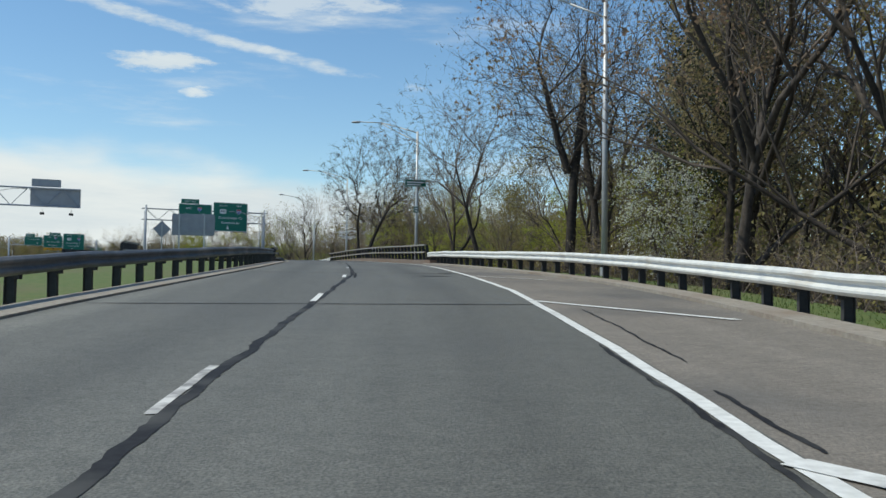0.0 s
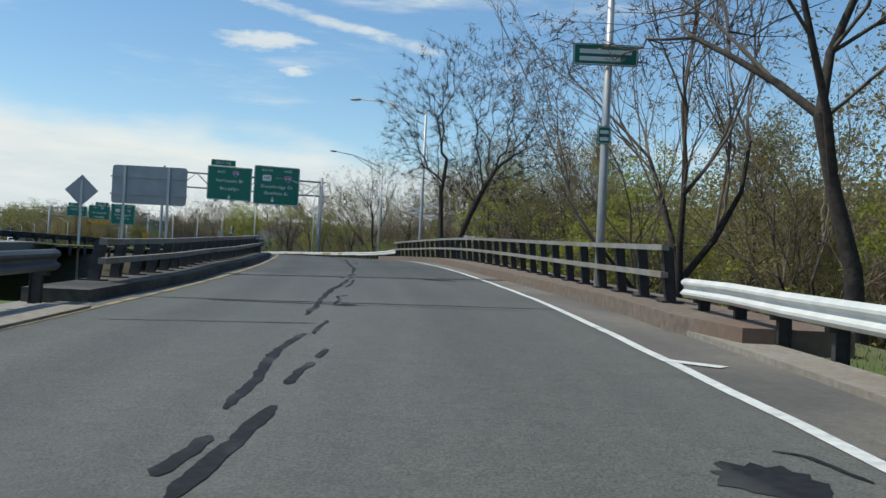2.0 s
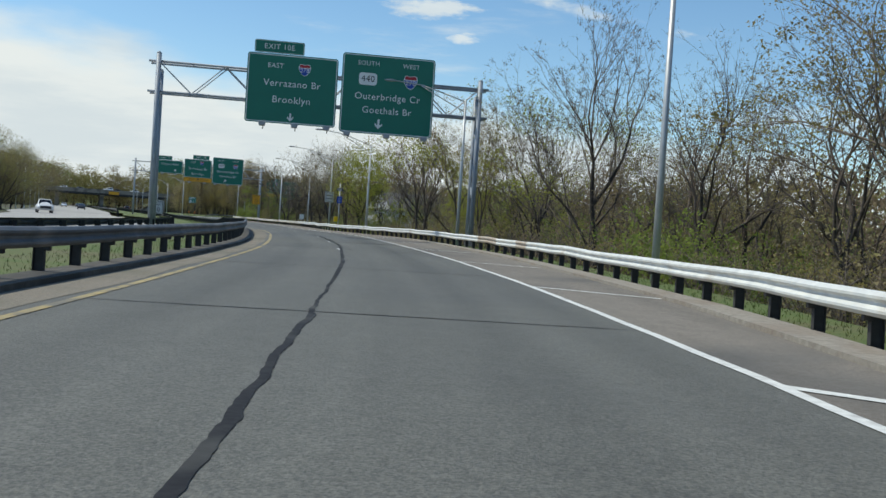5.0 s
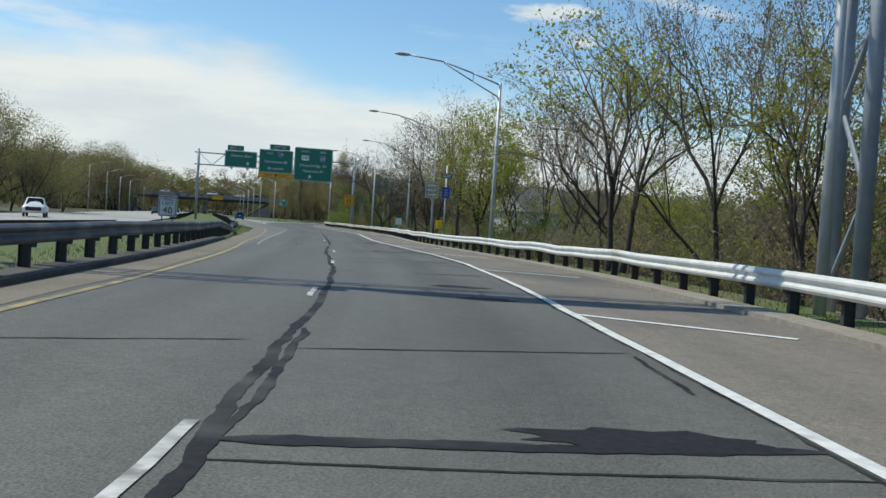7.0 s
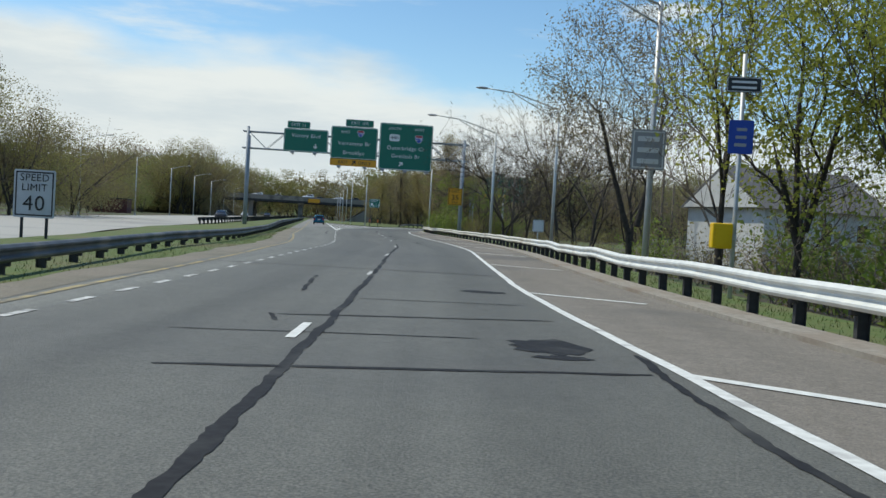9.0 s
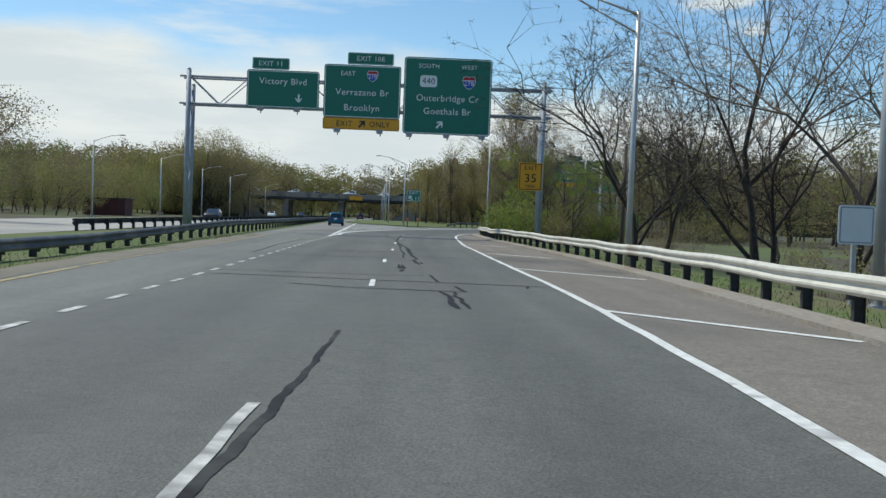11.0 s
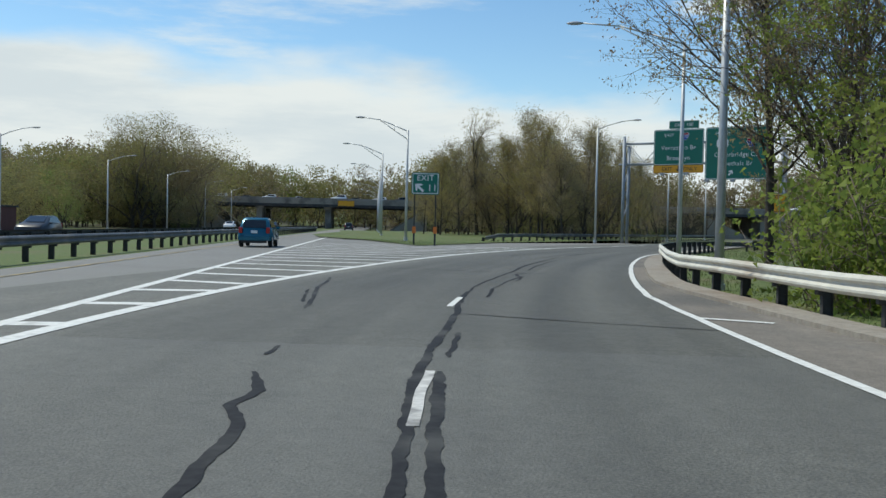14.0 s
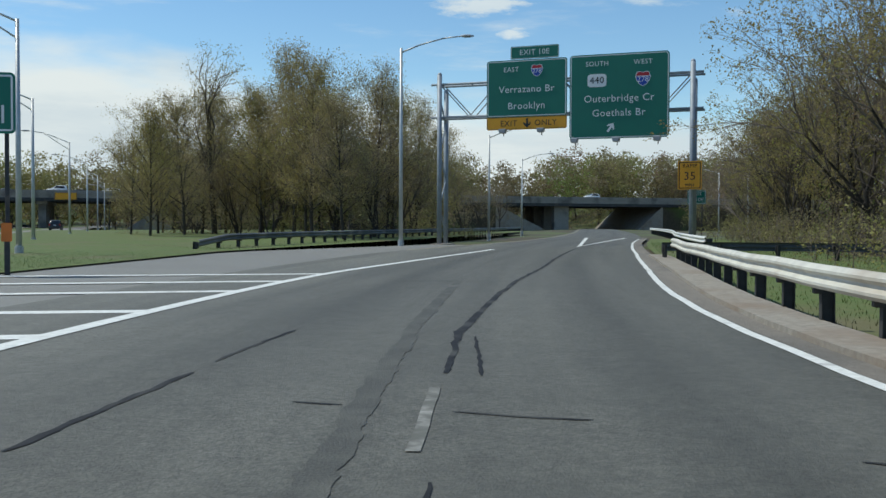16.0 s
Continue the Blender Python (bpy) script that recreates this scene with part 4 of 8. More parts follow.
# sealed cracks across it
CROSS = [(0.12, (15.3, -5), (16.1, 2.4)), (0.15, (30.0, -4.8), (30.9, 2.47)), (0.09, (44.1, -4.3), (45.2, 2.44)), (0.06, (55.6, -3.6), (56.3, -1.0)), (0.13, (59.6, -4), (61, 2.95)), (0.14, (59.6, -3), (59.85, -0.4)), (0.05, (59.9, -0.3), (60.3, 2.4)), (0.16, (59.5, -0.95), (60.0, -0.6)), (0.07, (100.8, -0.8), (101.5, 1.57)), (0.05, (99.8, -2.5), (101.5, 2.6)),
         (0.07, (120, -4), (120, 3)), (0.08, (131, -4), (131.3, 2.8)), (0.13, (145.1, -4.0), (145.8, 2.35)), (0.16, (145.75, 1.3), (145.6, 2.0)), (0.06, (147.2, -2.6), (148.3, 2.47)), (0.26, (155.7, -0.9), (156.1, 2.5)), (0.05, (155.3, -0.9), (155.5, 2.5)), (0.06, (159.1, -0.87), (160.0, 2.34)), (0.05, (158.6, -3.6), (159.5, -1.3)),
         (0.08, (171.4, -1.33), (171.6, -0.6)), (0.12, (171.9, 0.6), (172.4, 2.48)), (0.15, (178.1, 1.2), (178.6, 2.0)), (0.1, (176.5, -1.15), (176.9, 2.6)), (0.11, (179.0, -1.3), (179.6, 2.9)), (0.06, (179.0, -0.6), (179.8, 2.5)), (0.1, (186.5, -0.7), (186.9, 0.5)), (0.07, (187, 1.2), (187.3, 2.6)), (0.25, (187.75, -0.35), (188.2, 2.83)),
         (0.1, (189.0, -0.6), (189.3, 2.5)), (0.05, (189.0, 0.4), (189.1, 2.4)), (0.09, (190.4, -3.6), (191.0, -1.2)), (0.1, (192.4, -1.1), (193.1, 2.65)), (0.07, (194, 0.5), (194.7, 2.87)), (0.07, (193.2, -2.5), (193.7, -1.2)), (0.05, (192.2, -2.4), (192.5, -1.1)), (0.13, (200.9, -2.1), (201.7, 2.0)), (0.11, (205.1, -1.8), (206.1, 1.73)), (0.06, (203.2, -2.6), (203.7, 0.6)),
         (0.07, (208, -1.1), (208.4, 1.6)), (0.12, (217, -5.3), (217, 2)), (0.1, (229, -5.8), (229, 2.2)), (0.14, (254.1, -4.2), (253.3, 2.8)), (0.09, (255.6, -4.6), (255.4, -0.5)), (0.07, (255.4, -0.5), (256, 0.42)), (0.12, (252, -2.3), (251.4, -1.2)), (0.14, (251.4, -1.2), (251.2, 0.9)), (0.05, (255.6, 1.4), (255.5, 2.2)), (0.07, (252.6, 2.2), (253.2, 2.3)),
         (0.1, (264.4, -4.8), (264.6, 0.04)), (0.09, (265.9, 0.63), (265.7, 4.4)), (0.05, (269.4, -2.9), (269.6, 0)), (0.05, (268.2, -2.5), (268.2, 0)), (0.08, (272, -2.1), (271.9, 0.2)), (0.24, (269.6, -2.6), (269.8, -0.05)), (0.06, (278.5, -2.6), (278.1, 0.96)), (0.08, (279.95, -3.2), (279.85, -0.3)), (0.07, (279.75, -2.4), (279.65, -0.2)), (0.1, (279.6, 0.05), (279.6, 1.41)),
         (0.04, (279.6, 1.5), (279.6, 2.7)), (0.09, (292.1, 0.06), (291.6, 3.3)), (0.05, (292.6, -1.4), (292.3, -0.4)), (0.07, (307.9, -0.3), (306.6, 3.2)), (0.09, (321.4, -4.25), (321.2, -0.85)), (0.05, (322.2, -4), (322, -2)), (0.1, (321, -0.37), (320.9, 1.08)), (0.05, (320.8, 2), (320.7, 3.06)), (0.06, (338.5, -1.71), (338.4, -1.35)), (0.05, (338.2, -0.59), (338, 0.32)), (0.05, (337, 1.6), (336.8, 2.5)), (0.06, (352, -3), (352.5, -0.4))]
seams = [tar_line(pts, w * 0.66, i) for i, (w, pts) in enumerate(ALONG)] + [tar_line([a, ((a[0] + b[0]) / 2 + 0.04 * math.sin(7 * i), (a[1] + b[1]) / 2), b], w * 0.78, 200 + i, amp=0.01) for i, (w, a, b) in enumerate(CROSS)]
for i, (s, d, ls, ld) in enumerate(((28.15, 1.46, 0.42, 0.55), (31.3, 2.05, 0.2, 0.3), (30.4, 1.75, 0.1, 0.55), (47.9, 1.8, 0.22, 0.26), (45.2, 2.0, 0.14, 0.34), (43.35, 1.4, 0.1, 0.18), (42.95, 1.75, 0.1, 0.2), (48.85, 1.95, 0.42, 0.32), (70.5, 1.7, 0.42, 0.52), (156.2, 1.5, 0.3, 0.8), (168.2, 1.4, 0.32, 0.6), (165.6, 1.5, 0.3, 0.5),
                                   (196.1, 2.05, 0.35, 0.35), (194.3, 2.1, 0.24, 0.42), (190.1, 2.1, 0.34, 0.36), (203.3, 1.3, 0.7, 0.42), (202.5, 1.35, 0.15, 0.32), (211, 1.1, 0.36, 0.46), (187.4, 0.55, 0.4, 0.08), (59.8, -0.75, 0.3, 0.18), (91.5, -1.15, 0.22, 0.3))):
    seams.append(blot(s, d, ls, ld, 41 + i))


def joint_strip(s0, s1, shift, width, up):
    """A straight strip skewed across the deck."""
    vs = []
    for d in np.linspace(-4.2, 3.95, 12):
        m = s0 + (s1 - s0) * (d + 1.75) / 5.45 + shift
        vs += [WAY_LINE.at(m - width / 2, d, up), WAY_LINE.at(m + width / 2, d, up)]
    return vs, [(2 * i, 2 * i + 2, 2 * i + 3, 2 * i + 1) for i in range(11)]


for i, (w, pts) in enumerate(((0.2, [(335, -1.2), (338.8, -1.22), (343, -1.26), (348, -1.35), (352, -1.45)]),)):
    part("tyre_stain", mesh_of("tyre_stain", *tar_line(pts, w, 700 + i), STAIN), STAIN, tar, "faint dark stain on the asphalt")
for s0, s1 in ((69.75, 72.5), (90.9, 93.65)):
    for shift in (-0.22, 0.2):
        part("bridge_joint", mesh_of("bridge_joint", *joint_strip(s0, s1, shift, 0.17, 0.012), JOINT), JOINT, tar, "pale steel strip of a bridge joint")
    seams += [joint_strip(s0, s1, 0.0, 0.26, 0.009), joint_strip(s0, s1, -0.33, 0.05, 0.0085), joint_strip(s0, s1, 0.31, 0.06, 0.0085)]
vs, fs = [], []
for v, f in seams:
    o = len(vs)
    vs += v
    fs += [tuple(o + k for k in g) for g in f]
part("seal_lines", mesh_of("seal_lines", vs, fs, TAR), TAR, tar)


# ---- guard rails ----
W_PROFILE = [(0.0, -0.155), (0.035, -0.145), (0.083, -0.10), (0.083, -0.065), (0.03, -0.02), (0.03, 0.02), (0.083, 0.065), (0.083, 0.10), (0.035, 0.145), (0.0, 0.155)]


def sweep(name, pts, sides, profile, mat, closed=False, thick=0.012):
    """A profile of (out, up) pairs carried along pts; sides: unit vectors that point out."""
    prof = list(profile)
    if not closed:
        prof = prof + [(x - thick, z) for x, z in reversed(profile)]
    k, vs, fs = len(prof), [], []
    for p, o in zip(pts, sides):
        vs += [p + o * a + Vector((0, 0, b)) for a, b in prof]
    for i in range(len(pts) - 1):
        for j in range(k):
            a, b = i * k + j, i * k + (j + 1) % k
            fs.append((a, b, b + k, a + k))
    fs += [tuple(range(k - 1, -1, -1)), tuple((len(pts) - 1) * k + j for j in range(k))]
    return mesh_of(name, vs, fs, mat)


bm = bmesh.new()
box(bm, -0.01, 0.01, -0.075, 0.075, -0.5, 0.70)
box(bm, -0.05, 0.05, -0.083, -0.070, -0.5, 0.70)
box(bm, -0.05, 0.05, 0.070, 0.083, -0.5, 0.70)
POST_MESH = bpy.data.meshes.new("rail_post")
bm.to_mesh(POST_MESH)
bm.free()
POST_MESH.materials.append(POST)
bm = bmesh.new()
box(bm, -0.05, 0.05, 0.06, 0.17, 0.40, 0.68)
BLOCK_MESH = bpy.data.meshes.new("spacer")
bevelled(bm, 0.01, 1)
bm.to_mesh(BLOCK_MESH)
bm.free()
BLOCK_MESH.materials.append(POST)


def guard_rail(label, pts, face, spacing=1.9, mat=GALV, post_limit=300, height=0.60, group="guard rails"):
    """W-beam rail along pts; face: +1 shows its face to the left of the way, -1 to the right."""
    pts = [Vector(p) for p in pts]
    sides = []
    for i in range(len(pts)):
        a, b = pts[max(0, i - 1)], pts[min(len(pts) - 1, i + 1)]
        t = (b - a).normalized()
        sides.append(Vector((-t.y, t.x, 0)) * face)
    ob = thing("guard_rail", label, "guard rail", group=group)
    beam = sweep("rail", [p + Vector((0, 0, height)) for p in pts], sides, W_PROFILE, mat)
    part("rail", beam, mat, ob)
    run, nxt, count = 0.0, 0.0, 0
    for i in range(len(pts) - 1):
        seg = (pts[i + 1] - pts[i]).length
        while nxt <= run + seg and count < post_limit:
            k = (nxt - run) / seg
            p, o = pts[i].lerp(pts[i + 1], k), sides[i]
            q = part("post", POST_MESH, POST, ob)
            q.matrix_basis = Matrix.Translation(p - o * 0.16) @ pose(0, 0, 0, 0, 0, math.degrees(math.atan2(o.y, o.x)) - 90 + (noise.noise(p * 0.7) * 6)) @ pose(0, 0, height - 0.62, noise.noise(p) * 2.5, 0, 0)
            if count % 1 == 0:
                b = part("spacer", BLOCK_MESH, POST, q)
            nxt += spacing
            count += 1
        run += seg
    return ob


def way_pts(s0, s1, d, step=2.0, up=0.0, sag=0.0):
    n = int((s1 - s0) / step)
    return [WAY_LINE.at(s0 + (s1 - s0) * i / n, d(s0 + (s1 - s0) * i / n), up + sag * noise.noise((s0 * 0.1 + i * 0.55, 1.7, d(s0)))) for i in range(n + 1)]


guard_rail("weathered white galvanised guard rail on dark posts beside the shoulder", way_pts(-46, 59, d_rail_right, sag=0.05), 1, 1.55)
woods_rail = guard_rail("dented pale guard rail with rust along the woods", way_pts(110.5, 240, d_rail_right, sag=0.07), 1, 1.75)
W_ROWS = way_pts(110.5, 240, d_rail_right, sag=0.07)
for i0, i1 in ((17, 18), (20, 22)):
    rows = [p + Vector((0, 0, 0.6)) for p in W_ROWS[i0:i1 + 1]]
    outs = [Vector((-(b - a).y, (b - a).x, 0)).normalized() for a, b in zip(W_ROWS[i0 - 1:i1], W_ROWS[i0 + 1:i1 + 2])]
    part("rusted_rail", sweep("rusted_rail", [p + o * 0.004 for p, o in zip(rows, outs)], outs, W_PROFILE, RUSTY), RUSTY, woods_rail, "brown rusted length of rail")
guard_rail("pale guard rail bending along the exit curve", way_pts(240, 366, d_rail_right, sag=0.06), 1, 1.9, mat=BUFF_RAIL)
guard_rail("pale guard rail far along the ramp", way_pts(372, 470, lambda s: 6.2), 1, 2.2)
guard_rail("shaded grey guard rail along a concrete gutter", way_pts(-46, 58, d_rail_left, sag=0.04), -1, 1.75, mat=SHADE_RAIL)
guard_rail("grey guard rail on a raised concrete kerb", way_pts(84, 196, d_rail_left, up=0.04, sag=0.04), -1, 1.75, mat=SHADE_RAIL)
guard_rail("grey guard rail on the grassy median", [WAY_LINE.at(s, d_rail_left(s), table(s, (196, 0.04), (206, -0.27), (262, -0.27), (286, 0.0))) for s in np.arange(196, 287, 2.0)] + [ml(a, -2.1) for a in range(46, 180, 4)], -1, 2.2, mat=SHADE_RAIL)
guard_rail("low grey guard rail beside the wooded island", [Vector((-159, 327.5, 2.6)), Vector((-159.2, 330, 2.85)), Vector((-160.2, 338, 2.9)), Vector((-162.3, 350, 2.9)), Vector((-164.6, 364, 2.9)), Vector((-167, 385, 2.9)), Vector((-172, 412, 2.9)), Vector((-182, 455, 2.9))], -1, 2.0, mat=SHADE_RAIL)
opposite = [OPP_LINE.at(s, 8.2) for s in range(120, OPP_N - 40, 4)]
guard_rail("dark guard rail along the opposite carriageway", [q for q in opposite if q.y < 176], 1, 2.6, DARK_STEEL)
guard_rail("dark guard rail with a pale end beside the opposite carriageway", [q for q in opposite if q.y > 239], 1, 2.6, DARK_STEEL)
guard_rail("grey guard rail behind the exit curve", [Vector((-138.6, 327.0, 2.72)), Vector((-136.5, 328.5, 2.72)), Vector((-133.5, 329.8, 2.7)), Vector((-129, 331.5, 2.65)), Vector((-124, 334, 2.6))], 1, 2.2, mat=SHADE_RAIL)


# ---- bridge railings ----
def bridge_railing(label, pts, face, tops=(0.975, 0.5), spacing=1.6):
    pts = [Vector(p) for p in pts]
    sides = []
    for i in range(len(pts)):
        t = (pts[min(len(pts) - 1, i + 1)] - pts[max(0, i - 1)]).normalized()
        sides.append(Vector((-t.y, t.x, 0)) * face)
    ob = thing("bridge_railing", label, "railing", group="bridge railings")
    for z, n in zip(tops, ("top_beam", "lower_beam")):
        part(n, sweep(n, [p + Vector((0, 0, z)) for p in pts], sides, [(0.0, -0.05), (0.0, 0.05), (-0.13, 0.05), (-0.13, -0.05)], BEAM, closed=True), BEAM, ob)
    run, nxt = 0.0, 0.4
    for i in range(len(pts) - 1):
        seg = (pts[i + 1] - pts[i]).length
        while nxt <= run + seg:
            p, o = pts[i].lerp(pts[i + 1], (nxt - run) / seg), sides[i]
            q = part("railing_post", RAIL_POST_MESH, DARK_STEEL, ob)
            q.matrix_basis = Matrix.Translation(p) @ pose(0, 0, 0, 0, 0, math.degrees(math.atan2(o.y, o.x)) - 90) @ Matrix.Diagonal((1, 1, tops[0] / 0.975, 1))
            nxt += spacing
        run += seg
    return ob


bm = bmesh.new()
verts = box(bm, -0.012, 0.012, -0.30, -0.13, 0.0, 1.0)
for sx in (-1, 1):
    box(bm, sx * 0.06 - 0.01, sx * 0.06 + 0.01, -0.30, -0.13, 0, 0.97)
box(bm, -0.07, 0.07, -0.145, -0.128, 0.0, 0.97)
box(bm, -0.07, 0.07, -0.31, -0.29, 0.0, 0.97)
box(bm, -0.16, 0.16, -0.42, -0.02, 0.0, 0.03)
for v in bm.verts:
    v.co.y += (1.0 - v.co.z) * -0.1
RAIL_POST_MESH = bpy.data.meshes.new("railing_post")
bm.to_mesh(RAIL_POST_MESH)
bm.free()
RAIL_POST_MESH.materials.append(DARK_STEEL)
bridge_railing("two-bar grey steel bridge railing on black posts", way_pts(BRIDGE[0] - 1, BRIDGE[1], lambda s: 4.62, up=0.26, step=1.6), 1)
bridge_railing("two-bar dark steel bridge railing on the shaded side", way_pts(BRIDGE[0] - 1, 84, lambda s: d_rail_left(s) + 0.1, up=0.18, step=1.2), -1, (0.67, 0.35), 1.2)
bridge_railing("two-bar dark railing of the neighbouring ramp", [WAY_LINE.at(s, table(s, (58, -13.5), (84, -15.5)), 0.05) for s in range(58, 86, 2)], -1)


# ---- signs ----
def legend_mesh(text, size, mat, wide=1.0):
    cu = bpy.data.curves.new("legend", "FONT")
    cu.body, cu.size, cu.extrude = text, size, 0.004
    cu.align_x, cu.align_y = "CENTER", "CENTER"
    cu.space_character = 1.08
    cu.resolution_u = 3
    tmp = bpy.data.objects.new("legend", cu)
    me = bpy.data.meshes.new_from_object(tmp)
    bpy.data.objects.remove(tmp)
    bpy.data.curves.remove(cu)
    me.transform(Matrix.Diagonal((wide, 1, 1, 1)))
    me.materials.clear()
    me.materials.append(mat)
    return me


def legend(parent, text, x, z, size, mat, wide=1.0, y=-0.036):
    ob = part("legend", legend_mesh(text, size, mat, wide), mat, parent)
    ob.matrix_basis = pose(x, y, z, 90, 0, 0)
    return ob


def flat(name, pts, mat, parent, y, depth=0.012, label=""):
    """A thin plate from (x, z) pairs, facing -y."""
    n = len(pts)
    vs = [(x, y, z) for x, z in pts] + [(x, y + depth, z) for x, z in pts]
    fs = [tuple(range(n)), tuple(range(2 * n - 1, n - 1, -1))] + [(i, i + n, (i + 1) % n + n, (i + 1) % n) for i in range(n)]
    return part(name, mesh_of(name, vs, fs, mat), mat, parent, label)


def rounded(x0, x1, z0, z1, r, n=5):
    out = []
    for cx, cz, a0 in ((x1 - r, z0 + r, -90), (x1 - r, z1 - r, 0), (x0 + r, z1 - r, 90), (x0 + r, z0 + r, 180)):
        for i in range(n + 1):
            a = radians(a0 + 90 * i / n)
            out.append((cx + r * math.cos(a), cz + r * math.sin(a)))
    return out


def sign_panel(parent, x0, x1, z0, z1, mat, border=WHITE, name="panel", r=0.18, y=0.0):
    """A board with a border line, its back in bare metal."""
    p = flat(name, rounded(x0, x1, z0, z1, r), mat, parent, y - 0.02, 0.012)
    flat("backing", rounded(x0 + 0.01, x1 - 0.01, z0 + 0.01, z1 - 0.01, r), SIGN_BACK, p, y - 0.007, 0.03)
    if border:
        b = min(0.06, (z1 - z0) * 0.04)
        o, i = rounded(x0 + b, x1 - b, z0 + b, z1 - b, max(0.02, r - b)), rounded(x0 + 1.8 * b, x1 - 1.8 * b, z0 + 1.8 * b, z1 - 1.8 * b, max(0.02, r - 1.8 * b))
        n = len(o)
        vs = [(x, y - 0.024, z) for x, z in o + i]
        part("border", mesh_of("border", vs, [(k, (k + 1) % n, n + (k + 1) % n, n + k) for k in range(n)], border), border, p)
    return p


def arrow(parent, x, z, size, degrees, mat, y=-0.03):
    """degrees: 0 up, positive to the left."""
    a = radians(degrees)
    shape = [(0.11, -0.5), (0.11, 0.12), (0.38, -0.1), (0.38, 0.12), (0.0, 0.5), (-0.38, 0.12), (-0.38, -0.1), (-0.11, 0.12), (-0.11, -0.5)]
    pts = [(x + size * (u * math.cos(a) - v * math.sin(a)), z + size * (u * math.sin(a) + v * math.cos(a))) for u, v in shape]
    return flat("arrow", pts, mat, parent, y, 0.006)


def interstate(parent, x, z, h, number="278"):
    w = h * 1.0
    s = [(0, -0.5), (0.22, -0.38), (0.42, -0.12), (0.49, 0.15), (0.40, 0.42), (0.22, 0.46), (0, 0.40), (-0.22, 0.46), (-0.40, 0.42), (-0.49, 0.15), (-0.42, -0.12), (-0.22, -0.38)]
    p = flat("shield", [(x + u * w, z + v * h) for u, v in s], WHITE, parent, -0.030, 0.006)
    flat("shield_field", [(x + u * w * 0.92, z + v * h * 0.92) for u, v in s[:4] + s[9:]] , BLUE, p, -0.034, 0.003)
    flat("shield_top", [(x + u * w * 0.92, z + v * h * 0.92) for u, v in ((0.47, 0.19), (0.40, 0.42), (0.22, 0.46), (0, 0.40), (-0.22, 0.46), (-0.40, 0.42), (-0.47, 0.19))], RED, p, -0.034, 0.003)
    legend(p, number, x, z - 0.06 * h, h * 0.5, WHITE, 0.92, -0.042)


def state_route(parent, x, z, h, number="440"):
    s = rounded(-0.62, 0.62, -0.42, 0.42, 0.22)
    p = flat("shield", [(x + u * h, z + v * h * (1.08 if abs(u) < 0.2 else 1)) for u, v in s], WHITE, parent, -0.030, 0.006)
    legend(p, number, x, z, h * 0.62, BLACK, 0.95, -0.036)


def sign_lamp(parent, x, z):
    bm = bmesh.new()
    tube(bm, (x, 0.1, z + 0.05), (x, -0.75, z - 0.12), 0.025, n=5)
    part("lamp_arm", bm, POLE, parent)
    bm = bmesh.new()
    vs = box(bm, x - 0.24, x + 0.24, -1.02, -0.6, z - 0.28, z - 0.02)
    for v in vs:
        if v.co.z < z - 0.2:
            v.co.x = x + (v.co.x - x) * 0.72
    bevelled(bm, 0.03, 2)
    part("sign_lamp", bm, SIGN_BACK, parent, "grey floodlight below the board")
    bm = bmesh.new()
    tube(bm, (x + 0.08, -0.8, z - 0.26), (x + 0.05, -0.75, z - 0.46), 0.03, n=5)
    part("lamp_cable", bm, PLASTIC, parent)


def east_sign(m, w, h, yellow=None, tab=True, lamps=(0.2, 0.55, 0.9)):
    """Legend board for the east exit: m puts the lower edge's start at the origin."""
    ob = thing("guide_sign", "green overhead sign for Verrazano Br, amber exit-only strip" if yellow else "green overhead guide sign for Verrazano Br and Brooklyn", "road sign", m, group="guide signs")
    zb = 0.78 if yellow else 0.0
    p = sign_panel(ob, 0, w, zb, h, GREEN)
    k = (h - zb)
    base = zb
    if yellow:
        q = sign_panel(ob, 0, w, 0, 0.80, AMBER, BLACK, "exit_only_strip", 0.12)
        legend(q, "EXIT", w * 0.28, 0.38, 0.50, BLACK)
        arrow(q, w * 0.51, 0.40, 0.6, {"down": 180, "slant": -40}[yellow], BLACK)
        legend(q, "ONLY", w * 0.74, 0.38, 0.50, BLACK)
    lift = 0.0 if yellow else 0.22
    legend(p, "EAST", w * 0.31, base + k * 0.83, 0.42, WHITE)
    interstate(p, w * 0.63, base + k * 0.80, 0.78)
    legend(p, "Verrazano Br", w * 0.5, base + k * (0.48 + lift * 0.45), 0.60, WHITE)
    legend(p, "Brooklyn", w * 0.5, base + k * (0.19 + lift * 0.7), 0.60, WHITE)
    if not yellow:
        arrow(p, w * 0.5, base + k * 0.10, 0.5, 180, WHITE)
    if tab:
        t = sign_panel(ob, w * 0.07 if not yellow else w * 0.30, (w * 0.07 if not yellow else w * 0.30) + 3.05, h + 0.03, h + 0.82, GREEN, WHITE, "exit_tab", 0.1)
        c = (w * 0.07 if not yellow else w * 0.30) + 1.52
        legend(t, "EXIT 10E", c, h + 0.42, 0.46, WHITE)
    for f in lamps:
        sign_lamp(ob, w * f, 0.0)
    return ob


